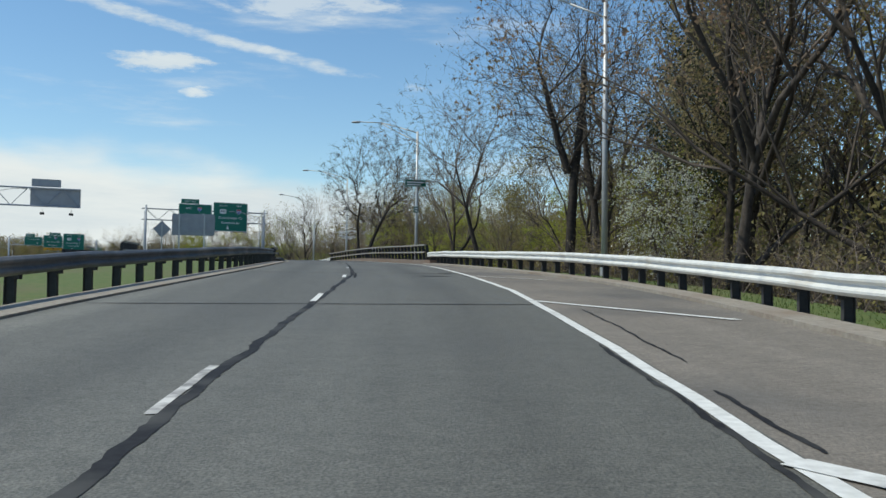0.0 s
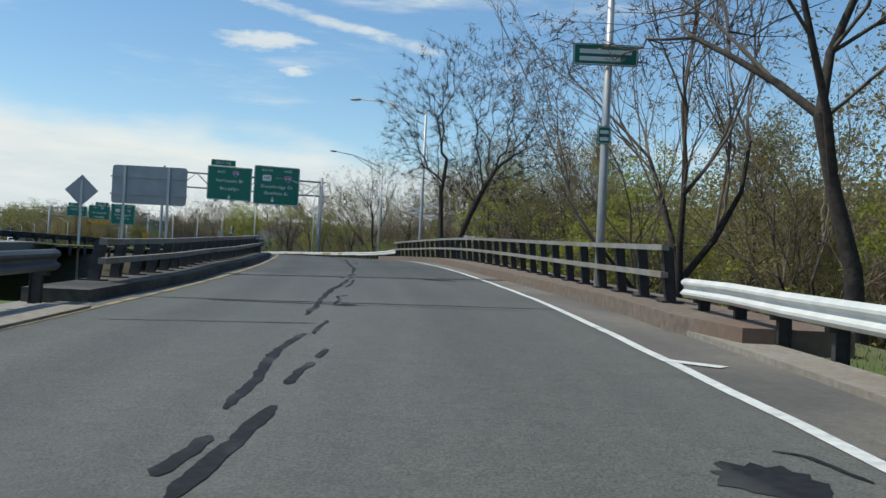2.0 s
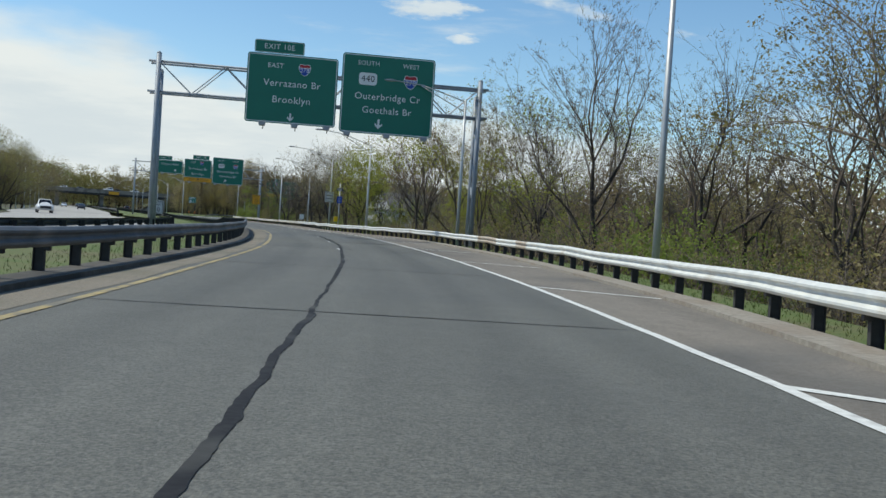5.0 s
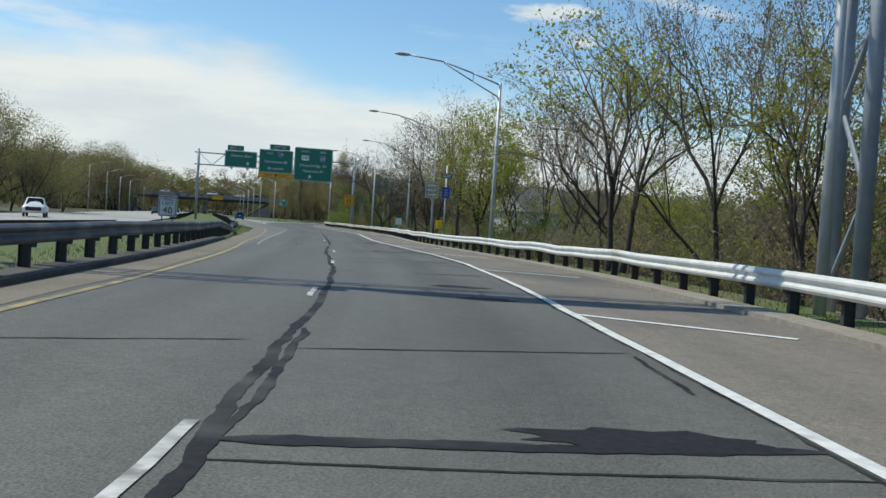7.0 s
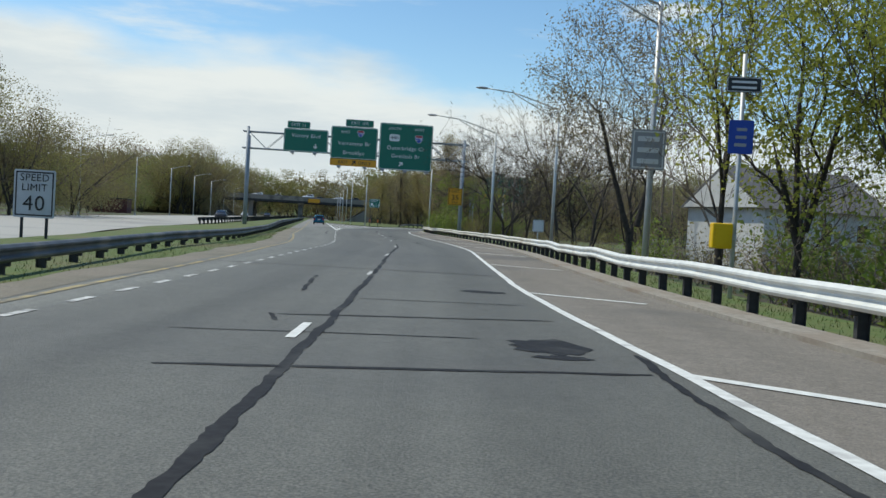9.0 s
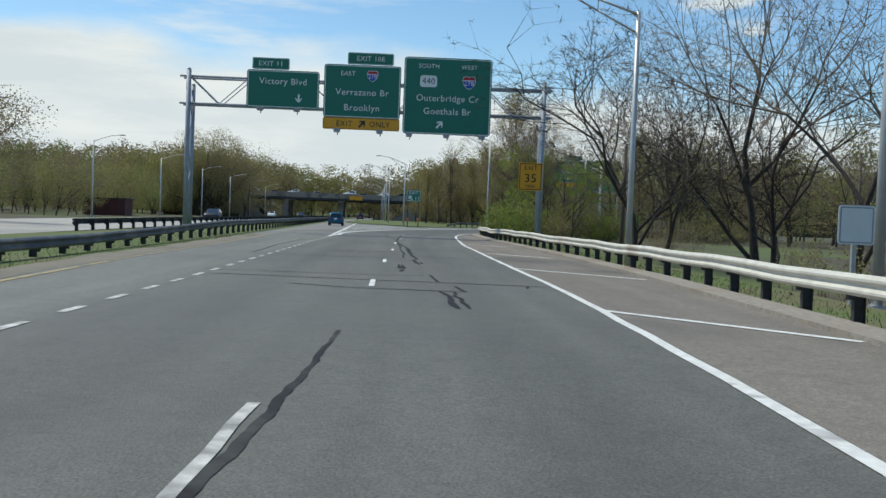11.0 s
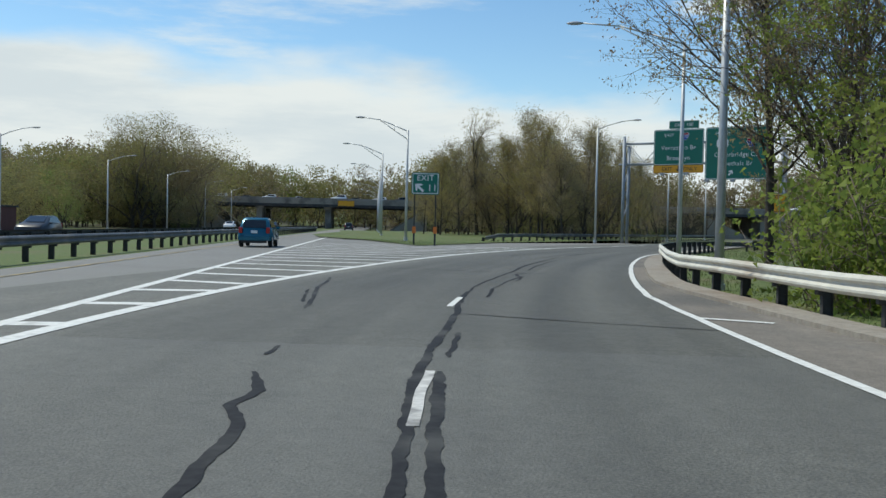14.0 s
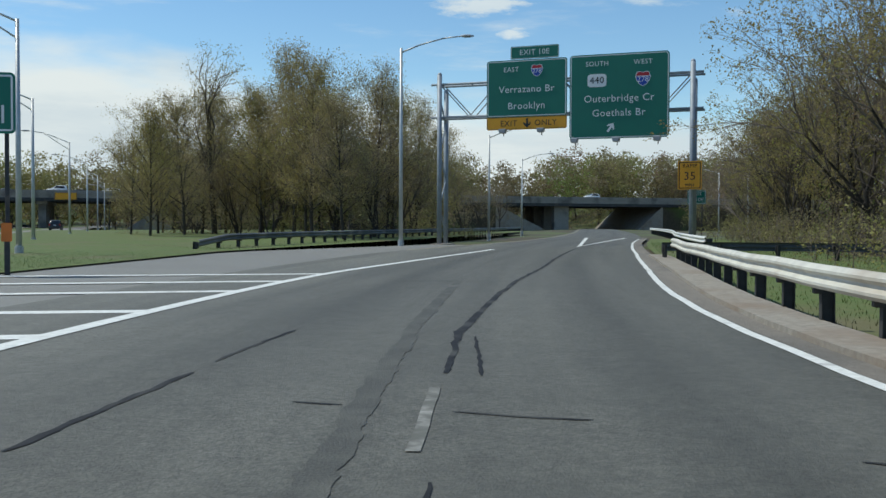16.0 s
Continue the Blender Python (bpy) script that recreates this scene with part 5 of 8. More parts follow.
def south_sign(m, w, h, turn):
    ob = thing("guide_sign", "large green overhead sign for Outerbridge Cr and Goethals Br", "road sign", m, group="guide signs")
    p = sign_panel(ob, 0, w, 0, h, GREEN, r=0.22)
    legend(p, "SOUTH", w * 0.28, h * 0.885, 0.40, WHITE)
    legend(p, "WEST", w * 0.74, h * 0.885, 0.40, WHITE)
    state_route(p, w * 0.28, h * 0.69, 0.92)
    interstate(p, w * 0.74, h * 0.69, 0.92)
    legend(p, "Outerbridge Cr", w * 0.5, h * 0.47, 0.60, WHITE)
    legend(p, "Goethals Br", w * 0.5, h * 0.30, 0.60, WHITE)
    arrow(p, w * 0.42, h * 0.13, 0.62, turn, WHITE)
    for f in (0.08, 0.5, 0.9):
        sign_lamp(ob, w * f, 0.0)
    return ob


def victory_sign(m, w, h):
    ob = thing("guide_sign", "green overhead guide sign for Victory Blvd with a down arrow", "road sign", m, group="guide signs")
    p = sign_panel(ob, 0, w, 0, h, GREEN)
    legend(p, "Victory Blvd", w * 0.5, h * 0.70, 0.58, WHITE)
    arrow(p, w * 0.72, h * 0.27, 0.55, 180, WHITE)
    t = sign_panel(ob, w * 0.07, w * 0.07 + 2.45, h + 0.03, h + 0.80, GREEN, WHITE, "exit_tab", 0.1)
    legend(t, "EXIT 11", w * 0.07 + 1.22, h + 0.41, 0.46, WHITE)
    for f in (0.22, 0.72):
        sign_lamp(ob, w * f, 0.0)
    return ob


def gantry(start, end, z0, top, chords, label):
    """A truss across the road on two braced towers. Local x runs from the first tower to the second, -y faces the traffic."""
    a, b = Vector((*start, z0)), Vector((*end, z0))
    yaw = math.degrees(math.atan2(b.y - a.y, b.x - a.x))
    m = Matrix.Translation(a) @ pose(0, 0, 0, 0, 0, yaw)
    L = (b - a).length
    ob = thing("sign_gantry", label, "sign gantry", m, group="sign gantries")
    H = top - z0
    lo, hi = chords[0] - z0, chords[1] - z0
    for x, side in ((0.0, -1), (L, 1)):
        tw = new("tower")
        tw.parent = ob
        for y in (0.0, 1.25):
            bm = bmesh.new()
            tube(bm, (x, y, -1.2), (x, y, H if y == 0 else H - 0.9), 0.155, n=12)
            bmesh.ops.create_uvsphere(bm, u_segments=10, v_segments=5, radius=0.155, matrix=Matrix.Translation((x, y, H if y == 0 else H - 0.9)))
            part("column", soft(bm), TOWER, tw)
        n = 5
        for i in range(n):
            za, zb = 0.6 + (H - 2.0) * i / n, 0.6 + (H - 2.0) * (i + 1) / n
            bm = bmesh.new()
            tube(bm, (x, 0 if i % 2 else 1.25, za), (x, 1.25 if i % 2 else 0, zb), 0.055, n=6)
            part("brace", bm, TOWER, tw)
        bm = bmesh.new()
        box(bm, x - 0.45, x + 0.45, -0.5, 1.75, -1.4, -0.02)
        part("footing", bevelled(bm, 0.03, 1), CONCRETE, tw)
    tr = new("truss")
    tr.parent = ob
    for y in (0.12, 1.1):
        for z in (lo, hi):
            bm = bmesh.new()
            tube(bm, (-0.6, y, z), (L + 0.6, y, z), 0.075, n=8)
            part("chord", soft(bm), TOWER, tr)
    n = max(8, int(L / 1.9))
    for y in (0.12, 1.1):
        for i in range(n):
            xa, xb = L * i / n, L * (i + 1) / n
            bm = bmesh.new()
            tube(bm, (xa, y, lo if i % 2 else hi), (xb, y, hi if i % 2 else lo), 0.038, n=5)
            part("web_bar", bm, TOWER, tr)
    for i in range(n + 1):
        for z in (lo, hi):
            bm = bmesh.new()
            tube(bm, (L * i / n, 0.12, z), (L * i / n, 1.1, z), 0.03, n=5)
            part("cross_bar", bm, TOWER, tr)
    return m, L


G1, L1 = gantry((-53.0, 151.5), (-35.1, 160.6), 3.0, 13.65, (11.35, 13.2), "grey steel sign gantry spanning the road")
east_sign(G1 @ pose(5.3, -0.12, 6.95), 5.6, 4.3)
south_sign(G1 @ pose(11.15, -0.12, 6.75), 5.9, 5.0, 180)
G2, L2 = gantry((-128.9, 253.7), (-109.9, 267.8), 2.8, 13.4, (11.2, 13.0), "blue-grey steel sign gantry spanning the road before the fork")
victory_sign(G2 @ pose(3.85, -0.12, 8.28), 4.8, 2.5)
east_sign(G2 @ pose(8.95, -0.12, 7.05), 5.1, 4.3, "slant", lamps=(0.2, 0.75))
south_sign(G2 @ pose(14.25, -0.12, 6.95), 5.85, 5.1, -40)
G3, L3 = gantry((-155.9, 348.6), (-140.2, 349.0), 2.85, 13.6, (10.9, 13.0), "blue-grey steel sign gantry over the ramp")
east_sign(G3 @ pose(3.2, -0.12, 7.1), 5.1, 4.3, "down", lamps=(0.25, 0.72))
south_sign(G3 @ pose(8.46, -0.12, 6.4), 5.93, 5.05, -35)

# the back of a gantry over the opposite carriageway
go = thing("sign_gantry", "grey steel cantilever sign gantry seen from behind", "sign gantry", Matrix.Translation((-42.0, 94.7, 0.35)) @ pose(0, 0, 0, 0, 0, 26), group="sign gantries")
bm = bmesh.new()
tube(bm, (-13, 0, -2), (-13, 0, 10.8), 0.22, n=12)
part("column", bm, TOWER, go)
for z in (8.2, 10.1):
    bm = bmesh.new()
    tube(bm, (-13.5, 0, z), (2.4, 0, z), 0.09, n=8)
    part("chord", bm, TOWER, go)
for i in range(9):
    bm = bmesh.new()
    tube(bm, (-13 + i * 1.7, 0, 8.2 if i % 2 else 10.1), (-11.3 + i * 1.7, 0, 10.1 if i % 2 else 8.2), 0.045, n=5)
    part("web_bar", bm, TOWER, go)
gs = thing("guide_sign", "bare grey back of an overhead guide sign", "road sign", go.matrix_basis @ pose(-2.7, 0.2, 7.9), group="guide signs")
flat("panel", rounded(0.1, 5.1, 0.3, 2.3, 0.15), SIGN_BACK, gs, 0, 0.05)
flat("exit_tab", rounded(0.2, 3.1, 2.38, 3.2, 0.08), SIGN_BACK, gs, 0, 0.05)
for x in (1.3, 4.2):
    bm = bmesh.new()
    box(bm, x - 0.22, x + 0.22, 0.4, 0.8, -0.55, -0.3)
    part("sign_lamp", bevelled(bm, 0.03, 1), DARK_STEEL, gs)
    bm = bmesh.new()
    tube(bm, (x, 0.6, -0.32), (x, 0.0, 0.05), 0.025, n=5)
    part("lamp_arm", bm, POLE, gs)


def post_sign(name, label, m, w, h, z, mat, texts=(), border=WHITE, posts=(0.2, 0.8), post_mat=DARK_STEEL, r=0.06, arrows=(), group="", base=-1.0, back=False):
    """A board on posts: m stands on the ground below its middle and faces -y."""
    ob = thing(name, label, "road sign", m, group=group)
    p = sign_panel(ob, -w / 2, w / 2, z, z + h, mat, border, r=r, y=0.06 if back else 0.0)
    for t, x, zz, size, tm in texts:
        legend(p, t, x, z + zz, size, tm)
    for x, zz, size, deg, am in arrows:
        arrow(p, x, z + zz, size, deg, am)
    for f in posts:
        bm = bmesh.new()
        x = -w / 2 + w * f
        box(bm, x - 0.045, x + 0.045, 0.03 if not back else -0.12, 0.10 if not back else -0.04, base, z + h * 0.92)
        part("post", bevelled(bm, 0.01, 1), post_mat, ob)
    return ob


def facing(x, y, z, yaw):
    return Matrix.Translation((x, y, z)) @ pose(0, 0, 0, 0, 0, yaw)


EX11 = facing(-151.9, 309.2, 2.93, 33)
post_sign("exit_sign", "green EXIT 11 sign on two posts in the grass", EX11, 1.82, 1.44, 3.28, GREEN,
          [("EXIT", 0.0, 1.07, 0.52, WHITE), ("11", 0.46, 0.43, 0.62, WHITE)], arrows=[(-0.39, 0.45, 0.74, 48, WHITE)], r=0.12, posts=(0.12, 0.88))
for x in (-0.69, 0.69):
    d = thing("delineator", "orange reflector plate on a sign post", "reflector", EX11 @ pose(x, -0.02, 0.95), group="reflectors")
    flat("plate", rounded(-0.12, 0.12, -0.22, 0.22, 0.03), ORANGE, d, -0.02, 0.01)
    flat("plate_back", rounded(-0.06, 0.06, -1.2, 0.22, 0.02), DARK_STEEL, d, 0.0, 0.02)
post_sign("advisory_sign", "amber EXIT 35 MPH advisory sign on the gantry tower", G2 @ pose(L2 - 0.75, -0.35, 3.46, 0, 0, 0), 1.58, 1.86, 0.0, AMBER,
          [("EXIT", 0, 1.5, 0.40, BLACK), ("35", 0, 0.8, 0.80, BLACK), ("MPH", 0, 0.28, 0.30, BLACK)], BLACK, base=0.05, posts=(0.3, 0.7))
post_sign("advisory_sign", "amber RAMP 35 MPH advisory sign on the gantry tower", G3 @ pose(L3 - 0.1, -0.35, 3.3, 0, 0, 0), 1.35, 1.65, 0.0, AMBER,
          [("RAMP", 0, 1.36, 0.30, BLACK), ("35", 0, 0.76, 0.66, BLACK), ("MPH", 0, 0.24, 0.24, BLACK)], BLACK, base=0.05, posts=(0.3, 0.7))
post_sign("exit_sign", "small green EXIT 10E sign beside the ramp", facing(-143.9, 384.0, 2.85, 12), 1.7, 1.3, 3.2, GREEN, [("EXIT", 0, 0.95, 0.42, WHITE), ("10E", 0.25, 0.4, 0.5, WHITE)], arrows=[(-0.5, 0.4, 0.5, 48, WHITE)])
post_sign("speed_sign", "white SPEED LIMIT 40 sign on two dark posts in the median", facing(-84.64, 197.64, 2.52, 33), 1.38, 1.6, 1.08, SHADED_SIGN,
          [("SPEED", 0, 1.33, 0.34, BLACK), ("LIMIT", 0, 1.0, 0.34, BLACK), ("40", 0, 0.46, 0.72, BLACK)], BLACK, base=-0.6)
dia = thing("warning_sign", "grey back of a diamond-shaped warning sign on a post", "road sign", facing(-27.8, 86.85, 0.69, 18), group="sign backs")
flat("panel", [(0, 4.25), (0.85, 5.1), (0, 5.95), (-0.85, 5.1)], SIGN_BACK, dia, 0.05, 0.02)
bm = bmesh.new()
box(bm, -0.06, 0.06, -0.02, 0.05, -4.5, 5.6)
part("post", bm, POLE, dia)
bs = thing("guide_sign", "large grey back of a guide sign on two posts", "road sign", facing(-26.0, 91.0, 1.35, 10), group="sign backs")
flat("panel", rounded(-2.13, 2.13, 4.06, 6.26, 0.2), SIGN_BACK, bs, 0.08, 0.03)
for x in (-1.4, 1.1):
    bm = bmesh.new()
    box(bm, x - 0.07, x + 0.07, -0.04, 0.07, -2.5, 6.2)
    part("post", bm, POLE, bs)
for z in (4.6, 5.6):
    bm = bmesh.new()
    box(bm, -2.2, 2.2, 0.02, 0.075, z - 0.04, z + 0.04)
    part("stiffener", bm, SIGN_BACK, bs)

# call box, blue board and small plate on one pole
cb = facing(-61.9, 199.2, 2.2, 28)
pole = thing("sign_pole", "tall galvanised sign pole behind the guard rail", "pole", cb)
bm = bmesh.new()
tube(bm, (0, 0, -1), (0, 0, 6.1), 0.05, n=10)
part("shaft", soft(bm), POLE, pole)
bl = thing("service_sign", "blue service sign with pale marks on a pole", "road sign", cb @ pose(0, -0.06, 3.9))
q = sign_panel(bl, -0.27, 0.27, 0, 0.74, BLUE, BLUE, r=0.04)
for k in range(3):
    flat("legend_bar", rounded(-0.14 + 0.02 * k, 0.12, 0.16 + 0.17 * k, 0.23 + 0.17 * k, 0.01, 1), SIGN_BACK, q, -0.03, 0.005)
sp = thing("name_plate", "small dark plate with a white rim on a pole", "road sign", cb @ pose(0, -0.06, 5.25))
q = sign_panel(sp, -0.38, 0.38, 0, 0.34, DARK_STEEL, WHITE, r=0.03)
for k in range(2):
    flat("legend_bar", rounded(-0.27, 0.27, 0.08 + 0.12 * k, 0.13 + 0.12 * k, 0.01, 1), WHITE, q, -0.03, 0.005)
yb = thing("call_box", "bright yellow roadside call box on a pole", "call box", cb @ pose(-0.3, -0.1, 1.8))
bm = bmesh.new()
box(bm, -0.22, 0.22, -0.17, 0.17, 0, 0.56)
part("casing", bevelled(bm, 0.035, 3), YELLOW_BOX, yb)
bm = bmesh.new()
box(bm, -0.16, 0.16, -0.185, -0.168, 0.08, 0.46)
part("door", bevelled(bm, 0.006, 1), YELLOW_BOX, yb)
bm = bmesh.new()
box(bm, 0.18, 0.34, 0.0, 0.12, 0.2, 0.3)
part("bracket", bm, POLE, yb)


# ---- street lamps ----
def street_lamp(x, y, z, top, yaw, arm=4.6, style="truss", label="tall aluminium street lamp with a truss arm"):
    """yaw: the way the arm reaches, in degrees from +y to the left."""
    ob = thing("street_lamp", label, "street lamp", Matrix.Translation((x, y, z)) @ pose(0, 0, 0, 0, 0, yaw), group="street lamps")
    h = top - z
    bm = bmesh.new()
    tube(bm, (0, 0, -1.2), (0, 0, h), 0.125, 0.075, n=12)
    part("pole", soft(bm), POLE, ob)
    bm = bmesh.new()
    tube(bm, (0, 0, -1.2), (0, 0, 0.35), 0.2, 0.16, n=10)
    part("base", bm, POLE, ob)
    bm = bmesh.new()
    if style == "truss":
        up = [(0, 0, h - 0.1), (0, arm * 0.3, h + 0.35), (0, arm * 0.62, h + 0.78), (0, arm, h + 0.95)]
        bent_tube(bm, up, 0.045, 0.035, 7)
        bent_tube(bm, [(0, 0, h - 0.75), (0, arm * 0.3, h - 0.05), (0, arm * 0.62, h + 0.72)], 0.04, 0.03, 7)
        tube(bm, (0, arm * 0.3, h + 0.35), (0, arm * 0.3, h - 0.05), 0.02, n=5)
        tip = Vector(up[-1])
    else:
        up = [(0, 0, h - 0.25), (0, arm * 0.3, h + 0.15), (0, arm * 0.7, h + 0.5), (0, arm, h + 0.6)]
        bent_tube(bm, up, 0.05, 0.035, 7)
        tip = Vector(up[-1])
    part("arm", soft(bm), POLE, ob)
    bm = bmesh.new()
    r = bmesh.ops.create_uvsphere(bm, u_segments=10, v_segments=6, radius=1)
    bmesh.ops.transform(bm, matrix=Matrix.Translation(tip + Vector((0, 0.28, 0))) @ Matrix.Diagonal((0.15, 0.42, 0.085, 1)), verts=r["verts"])
    part("luminaire", soft(bm), SIGN_BACK, ob, "grey cobra-head luminaire")
    return ob


street_lamp(7.95, 30.5, 0.8, 11.0, 62)
street_lamp(-1.12, 62.15, 0.0, 11.35, 70)
street_lamp(-11.26, 97.84, 0.0, 12.2, 78)
street_lamp(-20.6, 129.7, 2.3, 12.2, 130, 5.0)
street_lamp(-35.7, 159.5, 2.3, 12.3, 110)
street_lamp(-52.8, 185.5, 2.3, 11.6, 128, 4.8)
street_lamp(-66.9, 207.6, 2.3, 11.75, 128, 4.8)
street_lamp(-92.3, 243.0, 2.4, 11.6, 130, 4.8)
street_lamp(-82.5, 233.5, 2.4, 12.0, 130, 4.8)
street_lamp(-122.6, 281.2, 2.6, 11.1, 125, 4.8)
street_lamp(-131.65, 301.9, 2.7, 13.0, 115, 4.8)
street_lamp(-162.0, 320.3, 2.85, 11.9, 128, 3.6)
street_lamp(-155.1, 340.8, 2.85, 13.9, -75, 3.4, "single", "tall street lamp with a single arm over the ramp")
street_lamp(-160.5, 372, 2.9, 12.0, -75, 3.2, "single", "street lamp with a single arm beside the ramp")
street_lamp(-166.5, 402, 2.9, 12.0, -75, 3.2, "single", "street lamp with a single arm beside the ramp")
street_lamp(-140.0, 396, 2.9, 12.0, 75, 3.2, "single", "street lamp with a single arm beside the ramp")
street_lamp(-147.0, 440, 2.9, 12.0, 75, 3.2, "single", "street lamp with a single arm beside the ramp")
for k in range(6):
    p = ml(113 + 33 * k, 8.6)
    street_lamp(p.x, p.y, 2.8, 11.8, 128, 3.6, "truss", "street lamp with an arm along the main line")
for k in range(9):
    p = ml(-40 + 36 * k, -27.5 - (4 if k < 2 else 0))
    street_lamp(p.x, p.y, 2.6, 12.0, -58, 3.2, "single", "street lamp with a single arm along the opposite carriageway")
street_lamp(-62, 118, 2.2, 12.5, -62, 4.0, "single", "street lamp with a single arm along the opposite carriageway")
lamp_sign = thing("name_sign", "long green street-name sign on a lamp pole", "road sign", facing(-1.2, 61.98, 7.42, 8))
q = sign_panel(lamp_sign, -0.75, 0.75, 0, 0.5, GREEN, WHITE, r=0.04)
for k in range(2):
    flat("legend_bar", rounded(-0.6, 0.6 - 0.25 * k, 0.27 - 0.17 * k, 0.37 - 0.17 * k, 0.01, 1), WHITE, q, -0.03, 0.005)
num = thing("number_plate", "small green marker plate with pale bars on a lamp pole", "marker plate", facing(-1.15, 61.96, 5.6, 8))
q = sign_panel(num, -0.16, 0.16, 0, 0.42, GREEN, WHITE, r=0.03)
for k in range(2):
    flat("legend_bar", rounded(-0.1, 0.1, 0.08 + 0.16 * k, 0.16 + 0.16 * k, 0.01, 1), WHITE, q, -0.03, 0.005)
cl_s = thing("clearance_sign", "small pale sign with worn bars on a lamp pole", "road sign", facing(-66.95, 207.4, 6.3, 30))
q = sign_panel(cl_s, -0.55, 0.55, 0, 1.3, SIGN_BACK, WHITE, r=0.05)
for k in range(3):
    flat("legend_bar", rounded(-0.35, 0.35, 0.2 + 0.36 * k, 0.36 + 0.36 * k, 0.02, 1), WHITE, q, -0.03, 0.005)
for (x, y, z, h) in ((-107.06, 274.8, 2.3, 7.6), (-84.0, 259.0, 2.0, 8.0), (-96.5, 300.0, 2.2, 9.0)):
    up = thing("utility_pole", "dark weathered wooden utility pole", "utility pole", Matrix.Translation((x, y, z)), group="utility poles")
    bm = bmesh.new()
    tube(bm, (0, 0, -1), (0.05, 0, h), 0.16, 0.12, n=10)
    part("shaft", soft(bm), WOOD_POLE, up)
street_lamp(-113.0, 283.3, 2.3, 9.0, -52, 2.0, "single", "street lamp on the side street behind the trees")
post_sign("road_sign", "small pale sign cluster on a post by the guard rail", facing(-82.6, 231.7, 2.7, 35), 0.7, 0.75, 1.3, WHITE, border=SIGN_BACK, posts=(0.5,), post_mat=POLE)


# ---- cars ----
def car(label, paint_mat, m, tall=1.52, length=4.1, width=1.69, kind="hatch", category="car"):
    """Local +y is the car's front, z = 0 the road."""
    ob = thing("car" if kind != "pickup" else "pickup_truck", label, category, m)
    hw = width / 2
    if kind == "pickup":
        side = [(0.0, 0.45), (0.0, 1.05), (0.36, 1.08), (0.40, 1.1), (0.43, tall), (0.62, tall), (0.72, 1.12), (0.98, 1.02), (1.0, 0.75), (1.0, 0.4)]
    else:
        side = [(0.0, 0.35), (0.0, 0.62), (0.025, 0.95), (0.09, tall * 0.93), (0.16, tall), (0.48, tall * 0.985), (0.72, tall * 0.68), (0.95, tall * 0.56), (1.0, tall * 0.42), (1.0, 0.3)]
    side = [(u * length - length / 2, z) for u, z in side]
    cols = (-1.0, -0.86, -0.5, 0.0, 0.5, 0.86, 1.0)
    vs, fs, n = [], [], len(side)
    for c in cols:
        for y, z in side:
            inset = 1.0 - 0.24 * max(0.0, (z - tall * 0.6) / (tall * 0.4))
            bulge = 1.0 if abs(c) < 0.9 else 0.965
            y2 = y * (1.0 - 0.05 * abs(c) ** 3)
            vs.append((c * hw * inset, y2, z * bulge if z > 0.5 else z))
    for j in range(len(cols) - 1):
        for i in range(n - 1):
            a = j * n + i
            fs.append((a, a + 1, a + n + 1, a + n))
        fs.append((j * n + n - 1, j * n, j * n + n, j * n + n + n - 1))
    fs += [tuple(range(n - 1, -1, -1)), tuple((len(cols) - 1) * n + i for i in range(n))]
    body = mesh_of("body", vs, fs, paint_mat, smooth=False)
    bm = bmesh.new()
    bm.from_mesh(body)
    bmesh.ops.recalc_face_normals(bm, faces=bm.faces)
    bmesh.ops.bevel(bm, geom=[e for e in bm.edges if e.calc_face_angle(0) > 0.45], offset=0.05, segments=2, affect="EDGES")
    part("body", soft(bm), paint_mat, ob)

    def pane(name, pts):
        part(name, mesh_of(name, pts, [tuple(range(len(pts)))], GLASS), GLASS, ob)

    def on(u, z, c, out=0.012):
        return (c * hw * (1.0 - 0.24 * max(0.0, (z - tall * 0.6) / (tall * 0.4))), u * length - length / 2 - out, z)
    if kind != "pickup":
        r0, r1 = tall * 0.66, tall * 0.92
        pane("rear_window", [on(0.031, r0, -0.74, 0.035), on(0.031, r0, 0.74, 0.035), on(0.084, r1, 0.8, 0.035), on(0.084, r1, -0.8, 0.035)])
        for sgn in (-1, 1):
            k = sgn * 1.012
            pane("side_window", [on(0.14, tall * 0.68, k, 0), on(0.64, tall * 0.68, k, 0), on(0.5, tall * 0.93, k, 0), on(0.19, tall * 0.93, k, 0)])
            bm = bmesh.new()
            box(bm, sgn * hw * 0.82 - 0.09, sgn * hw * 0.82 + 0.09, -length / 2 + 0.0, -length / 2 + 0.16, 0.72, 1.02)
            part("tail_light", bevelled(bm, 0.03, 2), TAIL, ob, "red tail light")
            bm = bmesh.new()
            box(bm, sgn * (hw + 0.09) - 0.1, sgn * (hw + 0.09) + 0.1, 0.55, 0.68, 0.93, 1.06)
            part("mirror", bevelled(bm, 0.03, 2), PLASTIC if paint_mat is not TEAL_PAINT else paint_mat, ob)
        pane("windscreen", [(0.72 * hw, 0.215 * length, tall * 0.72), (-0.72 * hw, 0.215 * length, tall * 0.72), (-0.62 * hw, 0.0, tall * 0.985), (0.62 * hw, 0.0, tall * 0.985)])
        bm = bmesh.new()
        box(bm, -hw * 0.94, hw * 0.94, -length / 2 - 0.06, -length / 2 + 0.12, 0.34, 0.58)
        part("bumper", bevelled(bm, 0.04, 2), paint_mat, ob)
        bm = bmesh.new()
        box(bm, -hw * 0.75, hw * 0.75, -length / 2 - 0.03, -length / 2 + 0.1, 0.22, 0.35)
        part("bumper_trim", bm, PLASTIC, ob)
        bm = bmesh.new()
